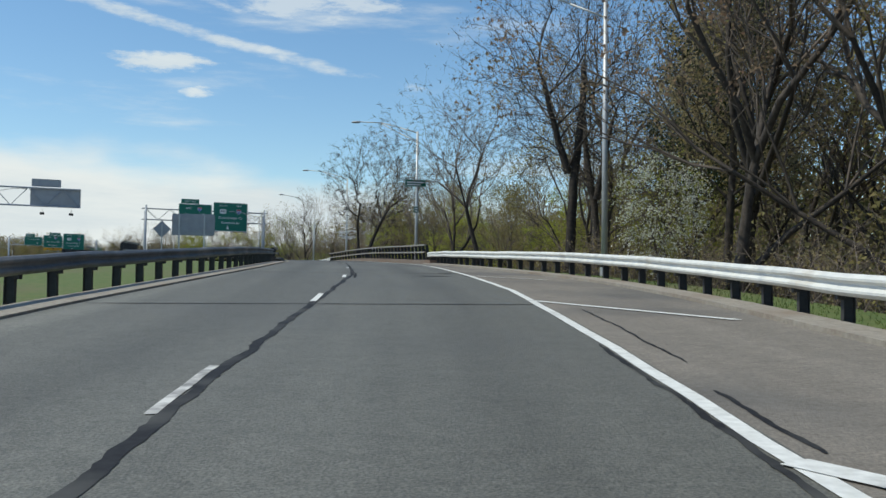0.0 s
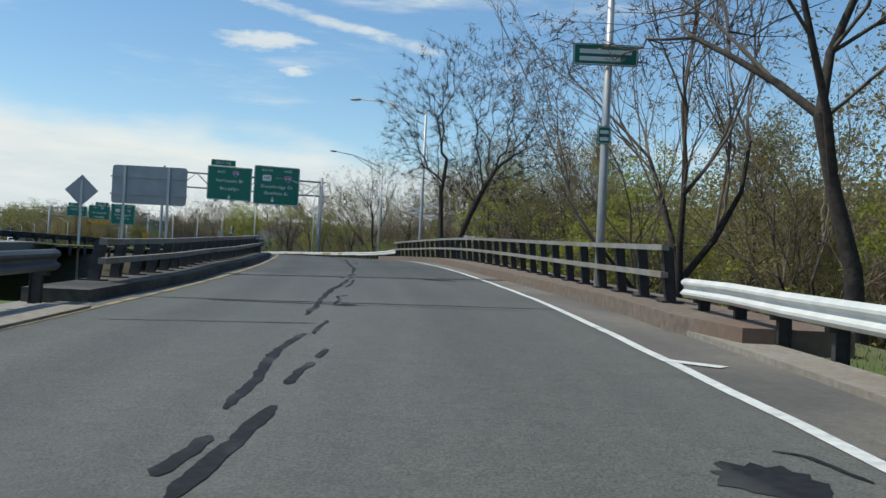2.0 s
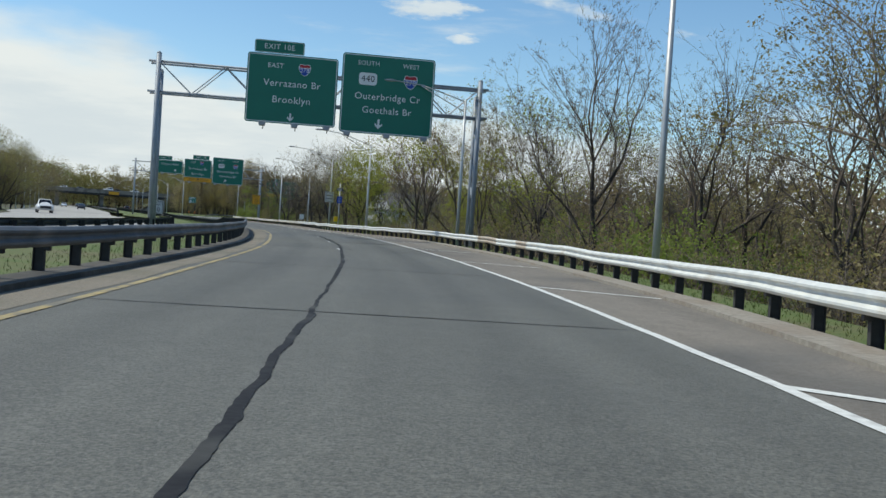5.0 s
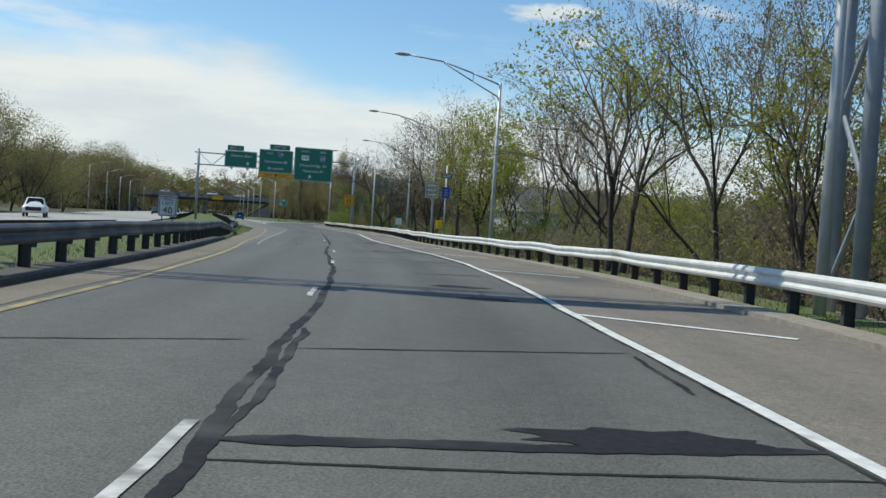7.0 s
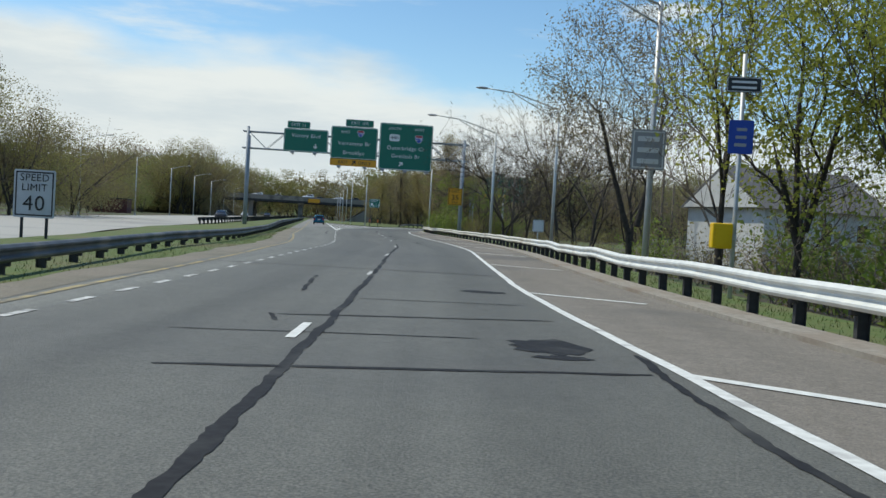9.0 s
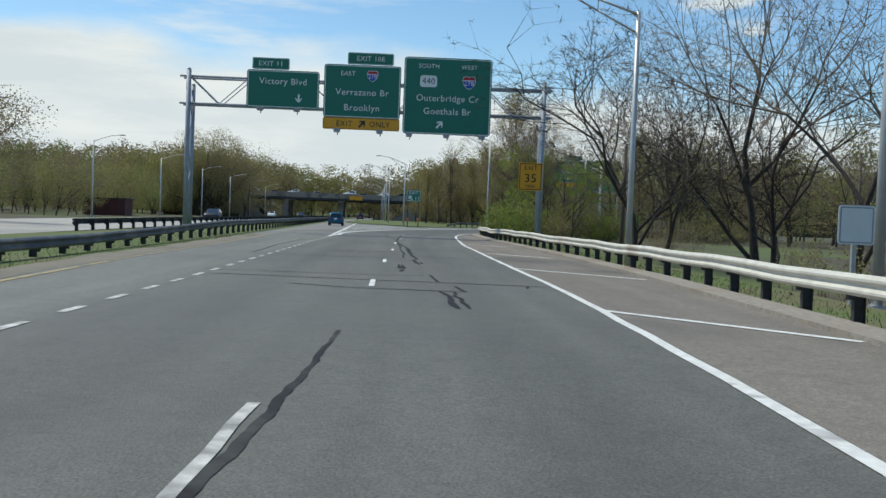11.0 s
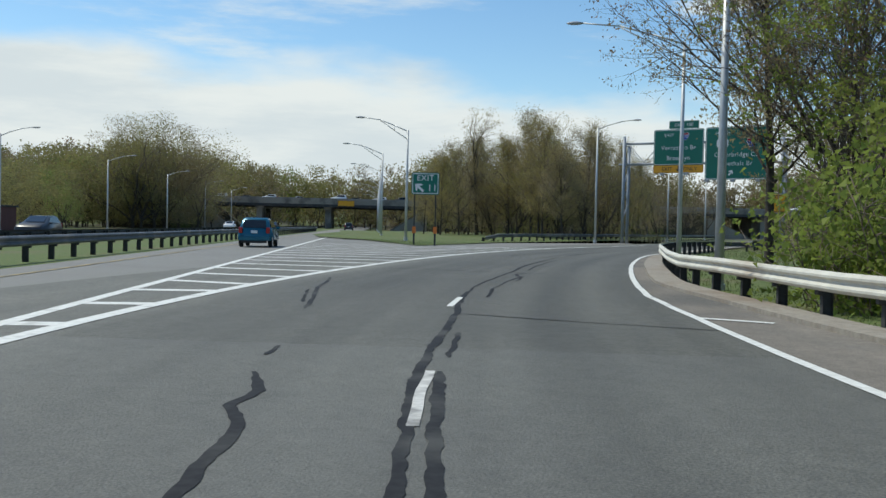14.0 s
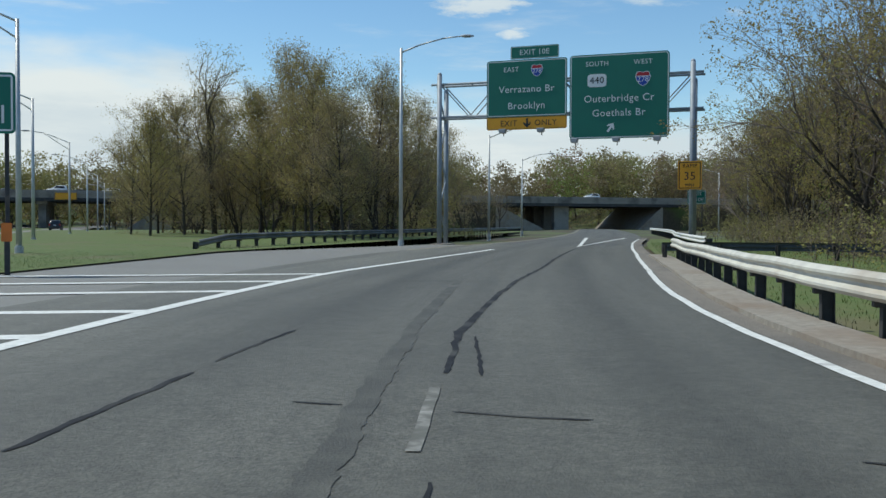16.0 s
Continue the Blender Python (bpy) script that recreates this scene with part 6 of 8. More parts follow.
        box(bm, -0.16, 0.16, -length / 2 - 0.03, -length / 2 + 0.05, 0.72, 0.86)
        part("plate_bar", bm, WHITE, ob)
    else:
        for sgn in (-1, 1):
            pane("side_window", [on(0.45, 1.15, sgn * 1.012, 0), on(0.68, 1.15, sgn * 1.012, 0), on(0.61, tall * 0.95, sgn * 1.012, 0), on(0.46, tall * 0.95, sgn * 1.012, 0)])
        pane("windscreen", [(0.8 * hw, 0.205 * length, 1.2), (-0.8 * hw, 0.205 * length, 1.2), (-0.66 * hw, 0.135 * length, tall * 0.96), (0.66 * hw, 0.135 * length, tall * 0.96)])
        bm = bmesh.new()
        box(bm, -hw * 0.7, hw * 0.7, length / 2 - 0.04, length / 2 + 0.03, 0.6, 0.95)
        part("grille", bm, PLASTIC, ob)
    for sx in (-1, 1):
        for y in (-length * 0.31, length * 0.31):
            wh = new("wheel")
            wh.parent = ob
            wh.matrix_basis = Matrix.Translation((sx * (hw - 0.1), y, 0.31)) @ pose(0, 0, 0, 0, 90, 0)
            bm = bmesh.new()
            bmesh.ops.create_cone(bm, cap_ends=True, segments=20, radius1=0.31, radius2=0.31, depth=0.2)
            bmesh.ops.bevel(bm, geom=[e for e in bm.edges if abs(e.verts[0].co.z - e.verts[1].co.z) < 0.01], offset=0.03, segments=2, affect="EDGES")
            part("tyre", soft(bm), RUBBER, wh)
            bm = bmesh.new()
            bmesh.ops.create_cone(bm, cap_ends=True, segments=16, radius1=0.2, radius2=0.2, depth=0.215)
            part("rim", bm, RIM, wh)
    return ob


ML_YAW = math.degrees(math.atan2(0.637, 0.771))
car("small teal hatchback driving ahead on the main lane", TEAL_PAINT, Matrix.Translation((-152.0, 294.6, 2.866)) @ pose(0, 0, 0, 0, 0, ML_YAW))
p = ml(208, 2.6)
car("dark estate car far ahead under the overpass", DARK_PAINT, Matrix.Translation(p) @ pose(0, 0, 0, 0, 0, ML_YAW), 1.6, 4.6, 1.8)
p = OPP_LINE.at(278, -3.0)
car("white pickup truck coming along the opposite carriageway", WHITE_PAINT, Matrix.Translation(p) @ pose(0, 0, 0, 0, 0, 180 + OPP_LINE.yaw(278)), 1.85, 5.6, 1.95, "pickup", "pickup truck")
p = OPP_LINE.at(390, 2.0)
car("dark car on the opposite carriageway", DARK_PAINT, Matrix.Translation(p) @ pose(0, 0, 0, 0, 0, 180 + OPP_LINE.yaw(390)), 1.5, 4.5, 1.8)
for s, o, pm, lab in ((505, -2.5, WHITE_PAINT, "white car far off on the opposite carriageway"), (535, 2.5, DARK_PAINT, "dark car far off on the opposite carriageway")):
    if s < OPP_N:
        car(lab, pm, Matrix.Translation(OPP_LINE.at(s, o)) @ pose(0, 0, 0, 0, 0, 180 + OPP_LINE.yaw(s)), 1.5, 4.5, 1.8)

# ---- the overpass across the distance ----
AL = 266.0
over = thing("overpass", "dark concrete highway overpass with piers and sloped abutments", "overpass", kind="structure")


def ml_box(a0, a1, r0, r1, z0, z1):
    bm = bmesh.new()
    m = Matrix(((MLR.x, MLD.x, 0, ML0.x), (MLR.y, MLD.y, 0, ML0.y), (0, 0, 1, 0), (0, 0, 0, 1)))
    box(bm, r0, r1, a0, a1, z0, z1, m)
    bmesh.ops.recalc_face_normals(bm, faces=bm.faces)
    return bm


part("deck", ml_box(AL, AL + 26, -62, 230, 9.3, 10.3), PARAPET, over)
for a in (AL - 0.02, AL + 25.7):
    part("girder", ml_box(a, a + 0.35, -62, 230, 8.6, 9.35), DARK_STEEL, over)
    part("parapet", ml_box(a - 0.15, a + 0.15, -62, 230, 10.25, 11.0), PARAPET, over)
for r in (-23, -4.7):
    for k in range(4):
        part("pier", ml_box(AL + 2 + 6.5 * k, AL + 3.6 + 6.5 * k, r - 0.8, r + 0.8, 2.0, 8.7), PARAPET, over)
    part("pier_cap", ml_box(AL + 1, AL + 25, r - 1.1, r + 1.1, 8.0, 8.65), PARAPET, over)
for r in (117.5,):
    for k in range(4):
        part("pier", ml_box(AL + 2 + 6.5 * k, AL + 3.8 + 6.5 * k, r - 2.0, r + 2.0, 2.0, 8.7), PARAPET, over)


def wedge(r0, r1, zt0, zt1):
    """A sloped abutment between two offsets, along the deck's width."""
    vs = []
    for a in (AL + 0.5, AL + 25.5):
        vs += [ml(a, r0, -1.5), ml(a, r1, -1.5), ml(a, r1, zt1), ml(a, r0, zt0)]
    return mesh_of("slope", vs, [(0, 1, 2, 3), (7, 6, 5, 4), (0, 4, 5, 1), (1, 5, 6, 2), (2, 6, 7, 3), (3, 7, 4, 0)], CONCRETE)


part("slope", wedge(12.5, 22, 0.0, 6.0), CONCRETE, over)
part("slope", wedge(-38, -30, 6.0, 0.0), CONCRETE, over)
part("slope", wedge(99, 112, 6.0, 0.0), CONCRETE, over)
part("slope", wedge(139, 146, 0.0, 6.0), CONCRETE, over)
for r0, r1 in ((22, 99), (-62, -38), (146, 230)):
    part("embankment_wall", ml_box(AL + 0.6, AL + 25, r0, r1, 1.0, 9.3), LITTER, over, "earth bank under the highway")
for r, a, pm, t in ((-34, 5, WHITE_PAINT, 1.5), (-21, 6, WHITE_PAINT, 1.5), (-13, 19, SILVER_PAINT, 1.5), (-2, 6, WHITE_PAINT, 1.9), (3, 19, DARK_PAINT, 1.5), (9, 6, WHITE_PAINT, 1.5), (-44, 19, WHITE_PAINT, 1.6), (128, 6, WHITE_PAINT, 1.8), (108, 19, SILVER_PAINT, 1.5), (15, 6, DARK_PAINT, 1.6), (-28, 19, DARK_PAINT, 1.5)):
    q = ml(AL + a, r)
    car({WHITE_PAINT: "white", SILVER_PAINT: "silver", DARK_PAINT: "dark"}[pm] + " car crossing the overpass", pm, Matrix.Translation((q.x, q.y, 10.3)) @ pose(0, 0, 0, 0, 0, ML_YAW + (90 if a < 10 else -90)), t, 4.6, 1.8)
post_sign("guide_sign", "amber and dark sign hung on the overpass", Matrix.Translation(ml(AL - 0.4, 0.2, 0)) @ pose(0, 0, 0, 0, 0, ML_YAW), 4.4, 1.5, 6.1, AMBER, border=BLACK, posts=(0.2, 0.8), base=6.0)


import collections

# ---- trees ----
def grow(seed, H, fork, spread, depth, kids, runs, upward=0.07, lean=0.0, twin=False, side_twigs=0):
    """Limb segments (start, end, radius, radius, level) of a tree, and its twig ends."""
    rnd = random.Random(seed)
    segs, tips = [], []

    def limb(p, d, length, r, level):
        n = runs[min(level, len(runs) - 1)]
        pts, d = [p], d.normalized()
        for i in range(n):
            wobble = 0.07 if level == 0 else 0.2
            d = (d + Vector((rnd.gauss(0, wobble), rnd.gauss(0, wobble), rnd.gauss(0, wobble * 0.6) + (upward if level else 0.05)))).normalized()
            q = p + d * (length / n)
            segs.append((p, q, r * (1 - 0.5 * i / n), 0.0 if level >= depth and i == n - 1 else r * (1 - 0.5 * (i + 1) / n), level))
            p = q
            pts.append(p)
        if level >= depth:
            tips.append(p)
            for k in range(side_twigs):
                e = pts[0].lerp(p, rnd.uniform(0.1, 0.9))
                w = (d + Vector((rnd.gauss(0, 0.6), rnd.gauss(0, 0.6), rnd.gauss(0.15, 0.4)))).normalized()
                q = e + w * length * rnd.uniform(0.4, 0.9)
                segs.append((e, q, r * 0.7, 0.0, level))
                tips.append(q)
            return
        count = kids[min(level, len(kids) - 1)]
        for k in range(count):
            if level == 0 and k >= 3:
                start = pts[0].lerp(pts[-1], rnd.uniform(0.62, 0.97))
            else:
                start = pts[-1] if k < 2 or n == 1 else pts[rnd.randint(1, n - 1)]
            az = 2 * math.pi * (k + rnd.uniform(-0.3, 0.3)) / count + level
            side = Vector((math.cos(az), math.sin(az), 0))
            side = side - d * side.dot(d)
            side = side.normalized() if side.length > 0.05 else Vector((1, 0, 0))
            a = spread * rnd.uniform(0.55, 1.25)
            limb(start, d * math.cos(a) + side * math.sin(a), length * rnd.uniform(0.52, 0.82) if level else H * (1 - fork) * rnd.uniform(0.42, 0.62), r * rnd.uniform(0.42, 0.6), level + 1)

    if twin:
        for s in (-1, 1):
            limb(Vector((s * 0.2, 0, -0.6)), Vector((s * 0.14, 0.05 * s, 1)), H * fork + 0.6, H * 0.0165, 0)
    else:
        limb(Vector((0, 0, -0.6)), Vector((lean, 0, 1)), H * fork + 0.6, H * 0.0185, 0)
    return segs, np.array([tuple(t) for t in tips])


def limb_shape(segs, lo, hi, thin=0.011):
    """Vertices and faces of the limbs between two levels; the last twigs run to a point."""
    vs, fs = [], []
    for a, b, r0, r1, level in segs:
        d = b - a
        if not lo <= level <= hi or d.length < 1e-4:
            continue
        n = 7 if level == 0 else (5 if level < 2 else 3)
        d.normalize()
        u = d.orthogonal().normalized()
        v = d.cross(u)
        o = len(vs)
        r0 = max(r0, thin)
        ring = [u * math.cos(2 * math.pi * k / n) + v * math.sin(2 * math.pi * k / n) for k in range(n)]
        vs += [tuple(a - d * r0 * 0.3 + w * r0) for w in ring]
        if r1 == 0.0:
            vs.append(tuple(b))
            fs += [(o + k, o + (k + 1) % n, o + n) for k in range(n)]
        else:
            r1 = max(r1, thin * 0.8)
            vs += [tuple(b + d * r1 * 0.3 + w * r1) for w in ring]
            for k in range(n):
                fs += [(o + k, o + (k + 1) % n, o + n + (k + 1) % n), (o + k, o + n + (k + 1) % n, o + n + k)]
    return np.array(vs), np.array(fs)


def leaf_shape(tips, seed, count, size, reach):
    """Small pointed leaves scattered round the twig ends."""
    rng = np.random.default_rng(seed)
    c = np.repeat(tips, count, axis=0)
    m = len(c)
    c = c + rng.normal(0, 1, (m, 3)) * (reach, reach, reach * 0.8)
    nrm = rng.uniform((-1, -1, -0.2), (1, 1, 1), (m, 3))
    nrm /= np.linalg.norm(nrm, axis=1)[:, None]
    u = np.cross(nrm, rng.normal(0, 1, (m, 3)))
    u /= np.linalg.norm(u, axis=1)[:, None]
    v = np.cross(nrm, u)
    s = (size * rng.uniform(0.5, 1.35, m))[:, None]
    q = np.stack([c + u * s, c + (v * 0.6 - u * 0.5) * s, c - (v * 0.6 + u * 0.5) * s + nrm * s * 0.2], 1).reshape(-1, 3)
    return q, np.arange(3 * m).reshape(-1, 3)


def with_slivers(shape, tips, seed, count, length, width):
    """Adds the finest twigs, thin pointed slivers round the twig ends."""
    v, f = shape
    rng = np.random.default_rng(seed + 1)
    c = np.repeat(tips, count, axis=0)
    m = len(c)
    out = c - c.mean(axis=0)
    out /= np.linalg.norm(out, axis=1)[:, None] + 1e-6
    way = out * 0.7 + rng.normal(0, 0.65, (m, 3)) + (0, 0, 0.15)
    way /= np.linalg.norm(way, axis=1)[:, None]
    side = np.cross(way, rng.normal(0, 1, (m, 3)))
    side *= width / np.linalg.norm(side, axis=1)[:, None]
    base = c - way * (length * rng.uniform(0.0, 0.6, m))[:, None]
    q = np.stack([base - side, base + side, base + way * (length * rng.uniform(0.6, 1.6, m))[:, None]], 1).reshape(-1, 3)
    return np.concatenate([v, q]), np.concatenate([f, len(v) + np.arange(3 * m).reshape(-1, 3)])


def tri_mesh(name, v, f, mat):
    me = bpy.data.meshes.new(name)
    me.vertices.add(len(v))
    me.vertices.foreach_set("co", np.asarray(v, np.float32).ravel())
    me.loops.add(len(f) * 3)
    me.loops.foreach_set("vertex_index", np.asarray(f, np.int32).ravel())
    me.polygons.add(len(f))
    me.polygons.foreach_set("loop_start", np.arange(0, len(f) * 3, 3, dtype=np.int32))
    me.materials.append(mat)
    me.update(calc_edges=True)
    return me


BELOW = Matrix.Translation((0, 0, -400))


def tree_kind(label, seed, H, fork, spread, leaf, count, size, reach, kids=(4, 4, 4, 3, 3), depth=5, slivers=1, name="tree", wood=None, **more):
    ob = thing(name, label, "tree", BELOW, group="trees")
    segs, tips = grow(seed, H, fork, spread, depth, kids, (4, 3, 3, 2, 1, 1), **more)
    twig = wood or TWIG
    part("trunk", tri_mesh("trunk", *limb_shape(segs, 0, 1), BARK), BARK, ob)
    part("branching", tri_mesh("branching", *with_slivers(limb_shape(segs, 2, 9), tips, seed, slivers, 0.45, 0.011), twig), twig, ob)
    if leaf:
        part("crown", tri_mesh("crown", *leaf_shape(tips, seed + 7, count, size, reach), leaf), leaf, ob)
    return ob


def far_kind(seed, H, fork, spread, lobes, count, size, fine=True):
    """Wood and crown of a tree that is seen from afar: small leaves fill uneven lobes round the limb ends."""
    segs, tips = grow(seed, H, fork, spread, 3, (5, 4, 3), (3, 2, 2, 1))
    rng = np.random.default_rng(seed)
    top = tips[:, 2].max()
    keep = tips[rng.permutation(len(tips))[:lobes]]
    keep = np.concatenate([keep * (0.82, 0.82, 1.0), keep[: lobes // 3] * (0.8, 0.8, 0.6), keep[lobes // 3: lobes // 2] * (0.9, 0.9, 0.33), [[0, 0, top * 0.93]]])
    radius = np.repeat(rng.uniform(0.09, 0.185, len(keep)) * H, count)
    away = rng.normal(0, 1, (len(radius), 3))
    away *= (rng.uniform(0.05, 1.15, len(radius)) ** 0.5 * radius / np.linalg.norm(away, axis=1))[:, None]
    cloud = np.repeat(keep, count, axis=0) + away * (1.1, 1.1, 0.8)
    twig = limb_shape(segs, 2, 9, 0.03)
    leaves = leaf_shape(cloud, seed + 7, 1, size, 0.05)
    return limb_shape(segs, 0, 1, 0.03), with_slivers(twig, tips, seed, 3, 0.8, 0.02) if fine else None, leaves


def stem_shapes(seed, stems, height, count, size, wide=1.0):
    """Thin upright stems with side twigs and scattered leaves."""
    rnd = random.Random(seed)
    segs, tips = [], []
    for i in range(stems):
        p = Vector((rnd.gauss(0, wide), rnd.gauss(0, wide), -0.3))
        d = Vector((rnd.gauss(0, 0.28), rnd.gauss(0, 0.28), 1)).normalized()
        h, r = height * rnd.uniform(0.45, 1.1), rnd.uniform(0.012, 0.03)
        for k in range(3):
            d = (d + Vector((rnd.gauss(0, 0.14), rnd.gauss(0, 0.14), 0))).normalized()
            q = p + d * h / 3
            segs.append((p, q, r, 0.0 if k == 2 else r * 0.75, 3))
            for _ in range(4 if k else 2):
                e = p.lerp(q, rnd.random())
                t = e + Vector((rnd.gauss(0, 0.42), rnd.gauss(0, 0.42), rnd.uniform(0.1, 0.7)))
                segs.append((e, t, 0.012, 0.0, 4))
                tips.append(tuple(t))
            p, r = q, r * 0.75
    return limb_shape(segs, 0, 9), leaf_shape(np.array(tips), seed + 3, count, size, 0.26)


def shrub_kind(label, seed, stems, height, leaf, count, size):
    ob = thing("shrub", label, "shrub", BELOW, group="shrubs")
    wood, foliage = stem_shapes(seed, stems, height, count, size)
    part("stem_growth", tri_mesh("stem_growth", *wood, TWIG), TWIG, ob)
    part("foliage", tri_mesh("foliage", *foliage, leaf), leaf, ob)
    return ob


def leader_kind(label, seed, H, clear, wide, limbs, leaf, count, size, reach, lift=0.5, slivers=5, thick=0.0115, wood=None):
    """A tree with one straight stem and rising limbs all the way up, in an egg-shaped crown."""
    rnd = random.Random(seed)
    ob = thing("tree", label, "tree", BELOW, group="trees")
    segs, tips, top = [], [], Vector((0, 0, -0.6))
    stem = [top]
    for i in range(9):
        top = Vector((rnd.gauss(0, 0.05) * H / 12 + top.x, rnd.gauss(0, 0.05) * H / 12 + top.y, H * (i + 1) / 9 * 0.97))
        stem.append(top)
    for i in range(9):
        segs.append((stem[i], stem[i + 1], H * thick * (1.12 - i / 9), H * thick * (1.12 - (i + 1) / 9), 0))
    for k in range(limbs):
        u = (k + rnd.random()) / limbs
        z = H * (clear + (0.95 - clear) * u ** 1.15)
        f = z / (H * 0.97) * 9
        a = stem[min(8, int(f))].lerp(stem[min(9, int(f) + 1)], f - int(f))
        az = 2.4 * k + rnd.uniform(-0.4, 0.4)
        length = wide * (0.35 + 0.95 * math.sin(math.pi * (0.22 + 0.72 * u))) * rnd.uniform(0.7, 1.2)
        d = Vector((math.cos(az), math.sin(az), lift + 0.9 * u + rnd.uniform(-0.15, 0.2))).normalized()
        r = H * thick * 0.34 * (1.1 - 0.75 * u)
        q = a
        for j in range(3):
            d = (d + Vector((rnd.gauss(0, 0.13), rnd.gauss(0, 0.13), 0.1))).normalized()
            e = q + d * length / 3
            segs.append((q, e, r * (1 - 0.28 * j), r * (0.72 - 0.28 * j), 1))
            for b in range(3):
                o = q.lerp(e, rnd.random())
                w = (d + Vector((rnd.gauss(0, 0.6), rnd.gauss(0, 0.6), rnd.gauss(0.25, 0.35)))).normalized()
                m = o + w * length * rnd.uniform(0.22, 0.42)
                segs.append((o, m, r * 0.38, r * 0.2, 2))
                tips.append(m)
                for c in range(3):
                    o2 = o.lerp(m, rnd.uniform(0.25, 1.0))
                    w2 = (w + Vector((rnd.gauss(0, 0.6), rnd.gauss(0, 0.6), rnd.gauss(0.2, 0.35)))).normalized()
                    t = o2 + w2 * length * rnd.uniform(0.1, 0.24)
                    segs.append((o2, t, r * 0.2, 0.0, 3))
                    tips.append(t)
            q = e
        tips.append(q)
    tips = np.array([tuple(t) for t in tips])
    part("trunk", tri_mesh("trunk", *limb_shape(segs, 0, 1), BARK), BARK, ob)
    part("branching", tri_mesh("branching", *with_slivers(limb_shape(segs, 2, 9), tips, seed, slivers, 0.42, 0.009), wood or TWIG), wood or TWIG, ob)
    part("crown", tri_mesh("crown", *leaf_shape(tips, seed + 7, count, size, reach), leaf), leaf, ob)
    return ob


def crown_kind(label, seed, stems, centre, radii, ends, leaf, count, size, reach, slivers, low, thick=0.0065, swell=0.6, bloom=None, arch=0.12, wood=None, butt=0.0):
    """A tree whose limbs run from its stems to ends spread through an oval crown, each limb as thick as what it carries."""
    rng = np.random.default_rng(seed)
    goal = rng.normal(0, 1, (ends, 3))
    goal *= rng.uniform(0.12, 1.0, (ends, 1)) ** 0.42 / np.linalg.norm(goal, axis=1)[:, None]
    goal = goal * radii + centre
    node, up, far, free, girth = [], [], [], [], []
    for line in stems:
        for a, b in zip(line[:-1], line[1:]):
            a, b = np.array(a, float), np.array(b, float)
            n = max(2, int(np.linalg.norm(b - a) / 0.7))
            for k in range(n + 1 if a is line[0] else n):
                node.append(a + (b - a) * (k + 1) / n + rng.normal(0, 0.015, 3))
                girth.append(butt * (1.1 - 0.6 * max(0.0, node[-1][2]) / line[-1][2]))
                first = len(node) == 1 or (k == 0 and tuple(a) == tuple(line[0]))
                up.append(-1 if first else len(node) - 2)
                far.append(0.0 if first else far[-1] + 0.6)
                free.append(node[-1][2] > low)
    top = np.array([line[-1] for line in stems], float)
    for i in np.argsort(np.linalg.norm(goal[:, None] - top[None], axis=2).min(axis=1)):
        at, g = np.array(node), goal[i]
        gap = np.linalg.norm(at - g, axis=1)
        k = int(np.argmin(np.where(free, gap + 0.62 * np.array(far), 1e9)))
        n = max(1, int(math.ceil(gap[k] / 0.6)))
        for j in range(1, n + 1):
            u = j / n
            q = at[k] + (g - at[k]) * u + np.array((0, 0, arch * gap[k] * 4 * u * (1 - u) * 0.5)) + (rng.normal(0, 0.035, 3) if j < n else 0)
            up.append(k if j == 1 else len(node) - 1)
            far.append(far[up[-1]] + gap[k] / n)
            node.append(q)
            free.append(True)
    load = np.zeros(len(node))
    load[[i for i in range(len(node)) if i not in set(up)]] = 1
    for i in range(len(node) - 1, -1, -1):
        if up[i] >= 0:
            load[up[i]] += load[i]
    r = np.maximum(thick * load ** swell, girth + [0.0] * (len(node) - len(girth)))
    segs = [(Vector(node[u]), Vector(node[i]), min(r[u], r[i] * 1.25), 0.0 if load[i] == 1 and i not in up else r[i], 1 if r[i] > 0.03 else 2) for i, u in enumerate(up) if u >= 0]
    ob = thing("tree", label, "tree", BELOW, group="trees")
    part("trunk", tri_mesh("trunk", *limb_shape(segs, 0, 1), BARK), BARK, ob)
    part("branching", tri_mesh("branching", *with_slivers(limb_shape(segs, 2, 9, 0.006), goal, seed, slivers, 0.62, 0.009), wood or TWIG), wood or TWIG, ob)
    if leaf:
        part("crown", tri_mesh("crown", *leaf_shape(goal, seed + 7, count, size, reach), leaf), leaf, ob)
    if bloom:
        part("blossom", tri_mesh("blossom", *leaf_shape(goal[rng.random(ends) < 0.55], seed + 9, 26, 0.055, 0.16), bloom), bloom, ob, "white blossom clusters")
    return ob


EGG = [leader_kind("egg-shaped tree in brown bud above a bare straight stem", 301, 12, 0.24, 3.4, 26, LEAF_BROWN, 18, 0.068, 0.36, slivers=2),
       leader_kind("egg-shaped tree in olive bud with rising limbs", 307, 13, 0.2, 3.6, 28, LEAF_OLIVE, 18, 0.068, 0.36, slivers=2),
       leader_kind("tall tree in grey-brown bud on a dark stem", 311, 14, 0.22, 3.6, 28, LEAF_BROWN, 17, 0.068, 0.38, slivers=2)]
GREAT = crown_kind("great old tree with heavy rising limbs in pale bud", 331, [[(0, 0, -0.6), (0.05, 0, 2.5), (0.1, 0, 4.6), (0.5, 0.2, 8.0), (0.6, 0.3, 11.0)], [(0.08, 0, 4.4), (-0.6, 0.3, 6.5), (-1.5, 0.4, 9.5)]], (-0.2, 0, 10.4), (6.2, 5.6, 6.6), 620, LEAF_BUFF, 7, 0.045, 0.4, 5, 3.6, 0.0066, 0.6, wood=BARK, butt=0.26)
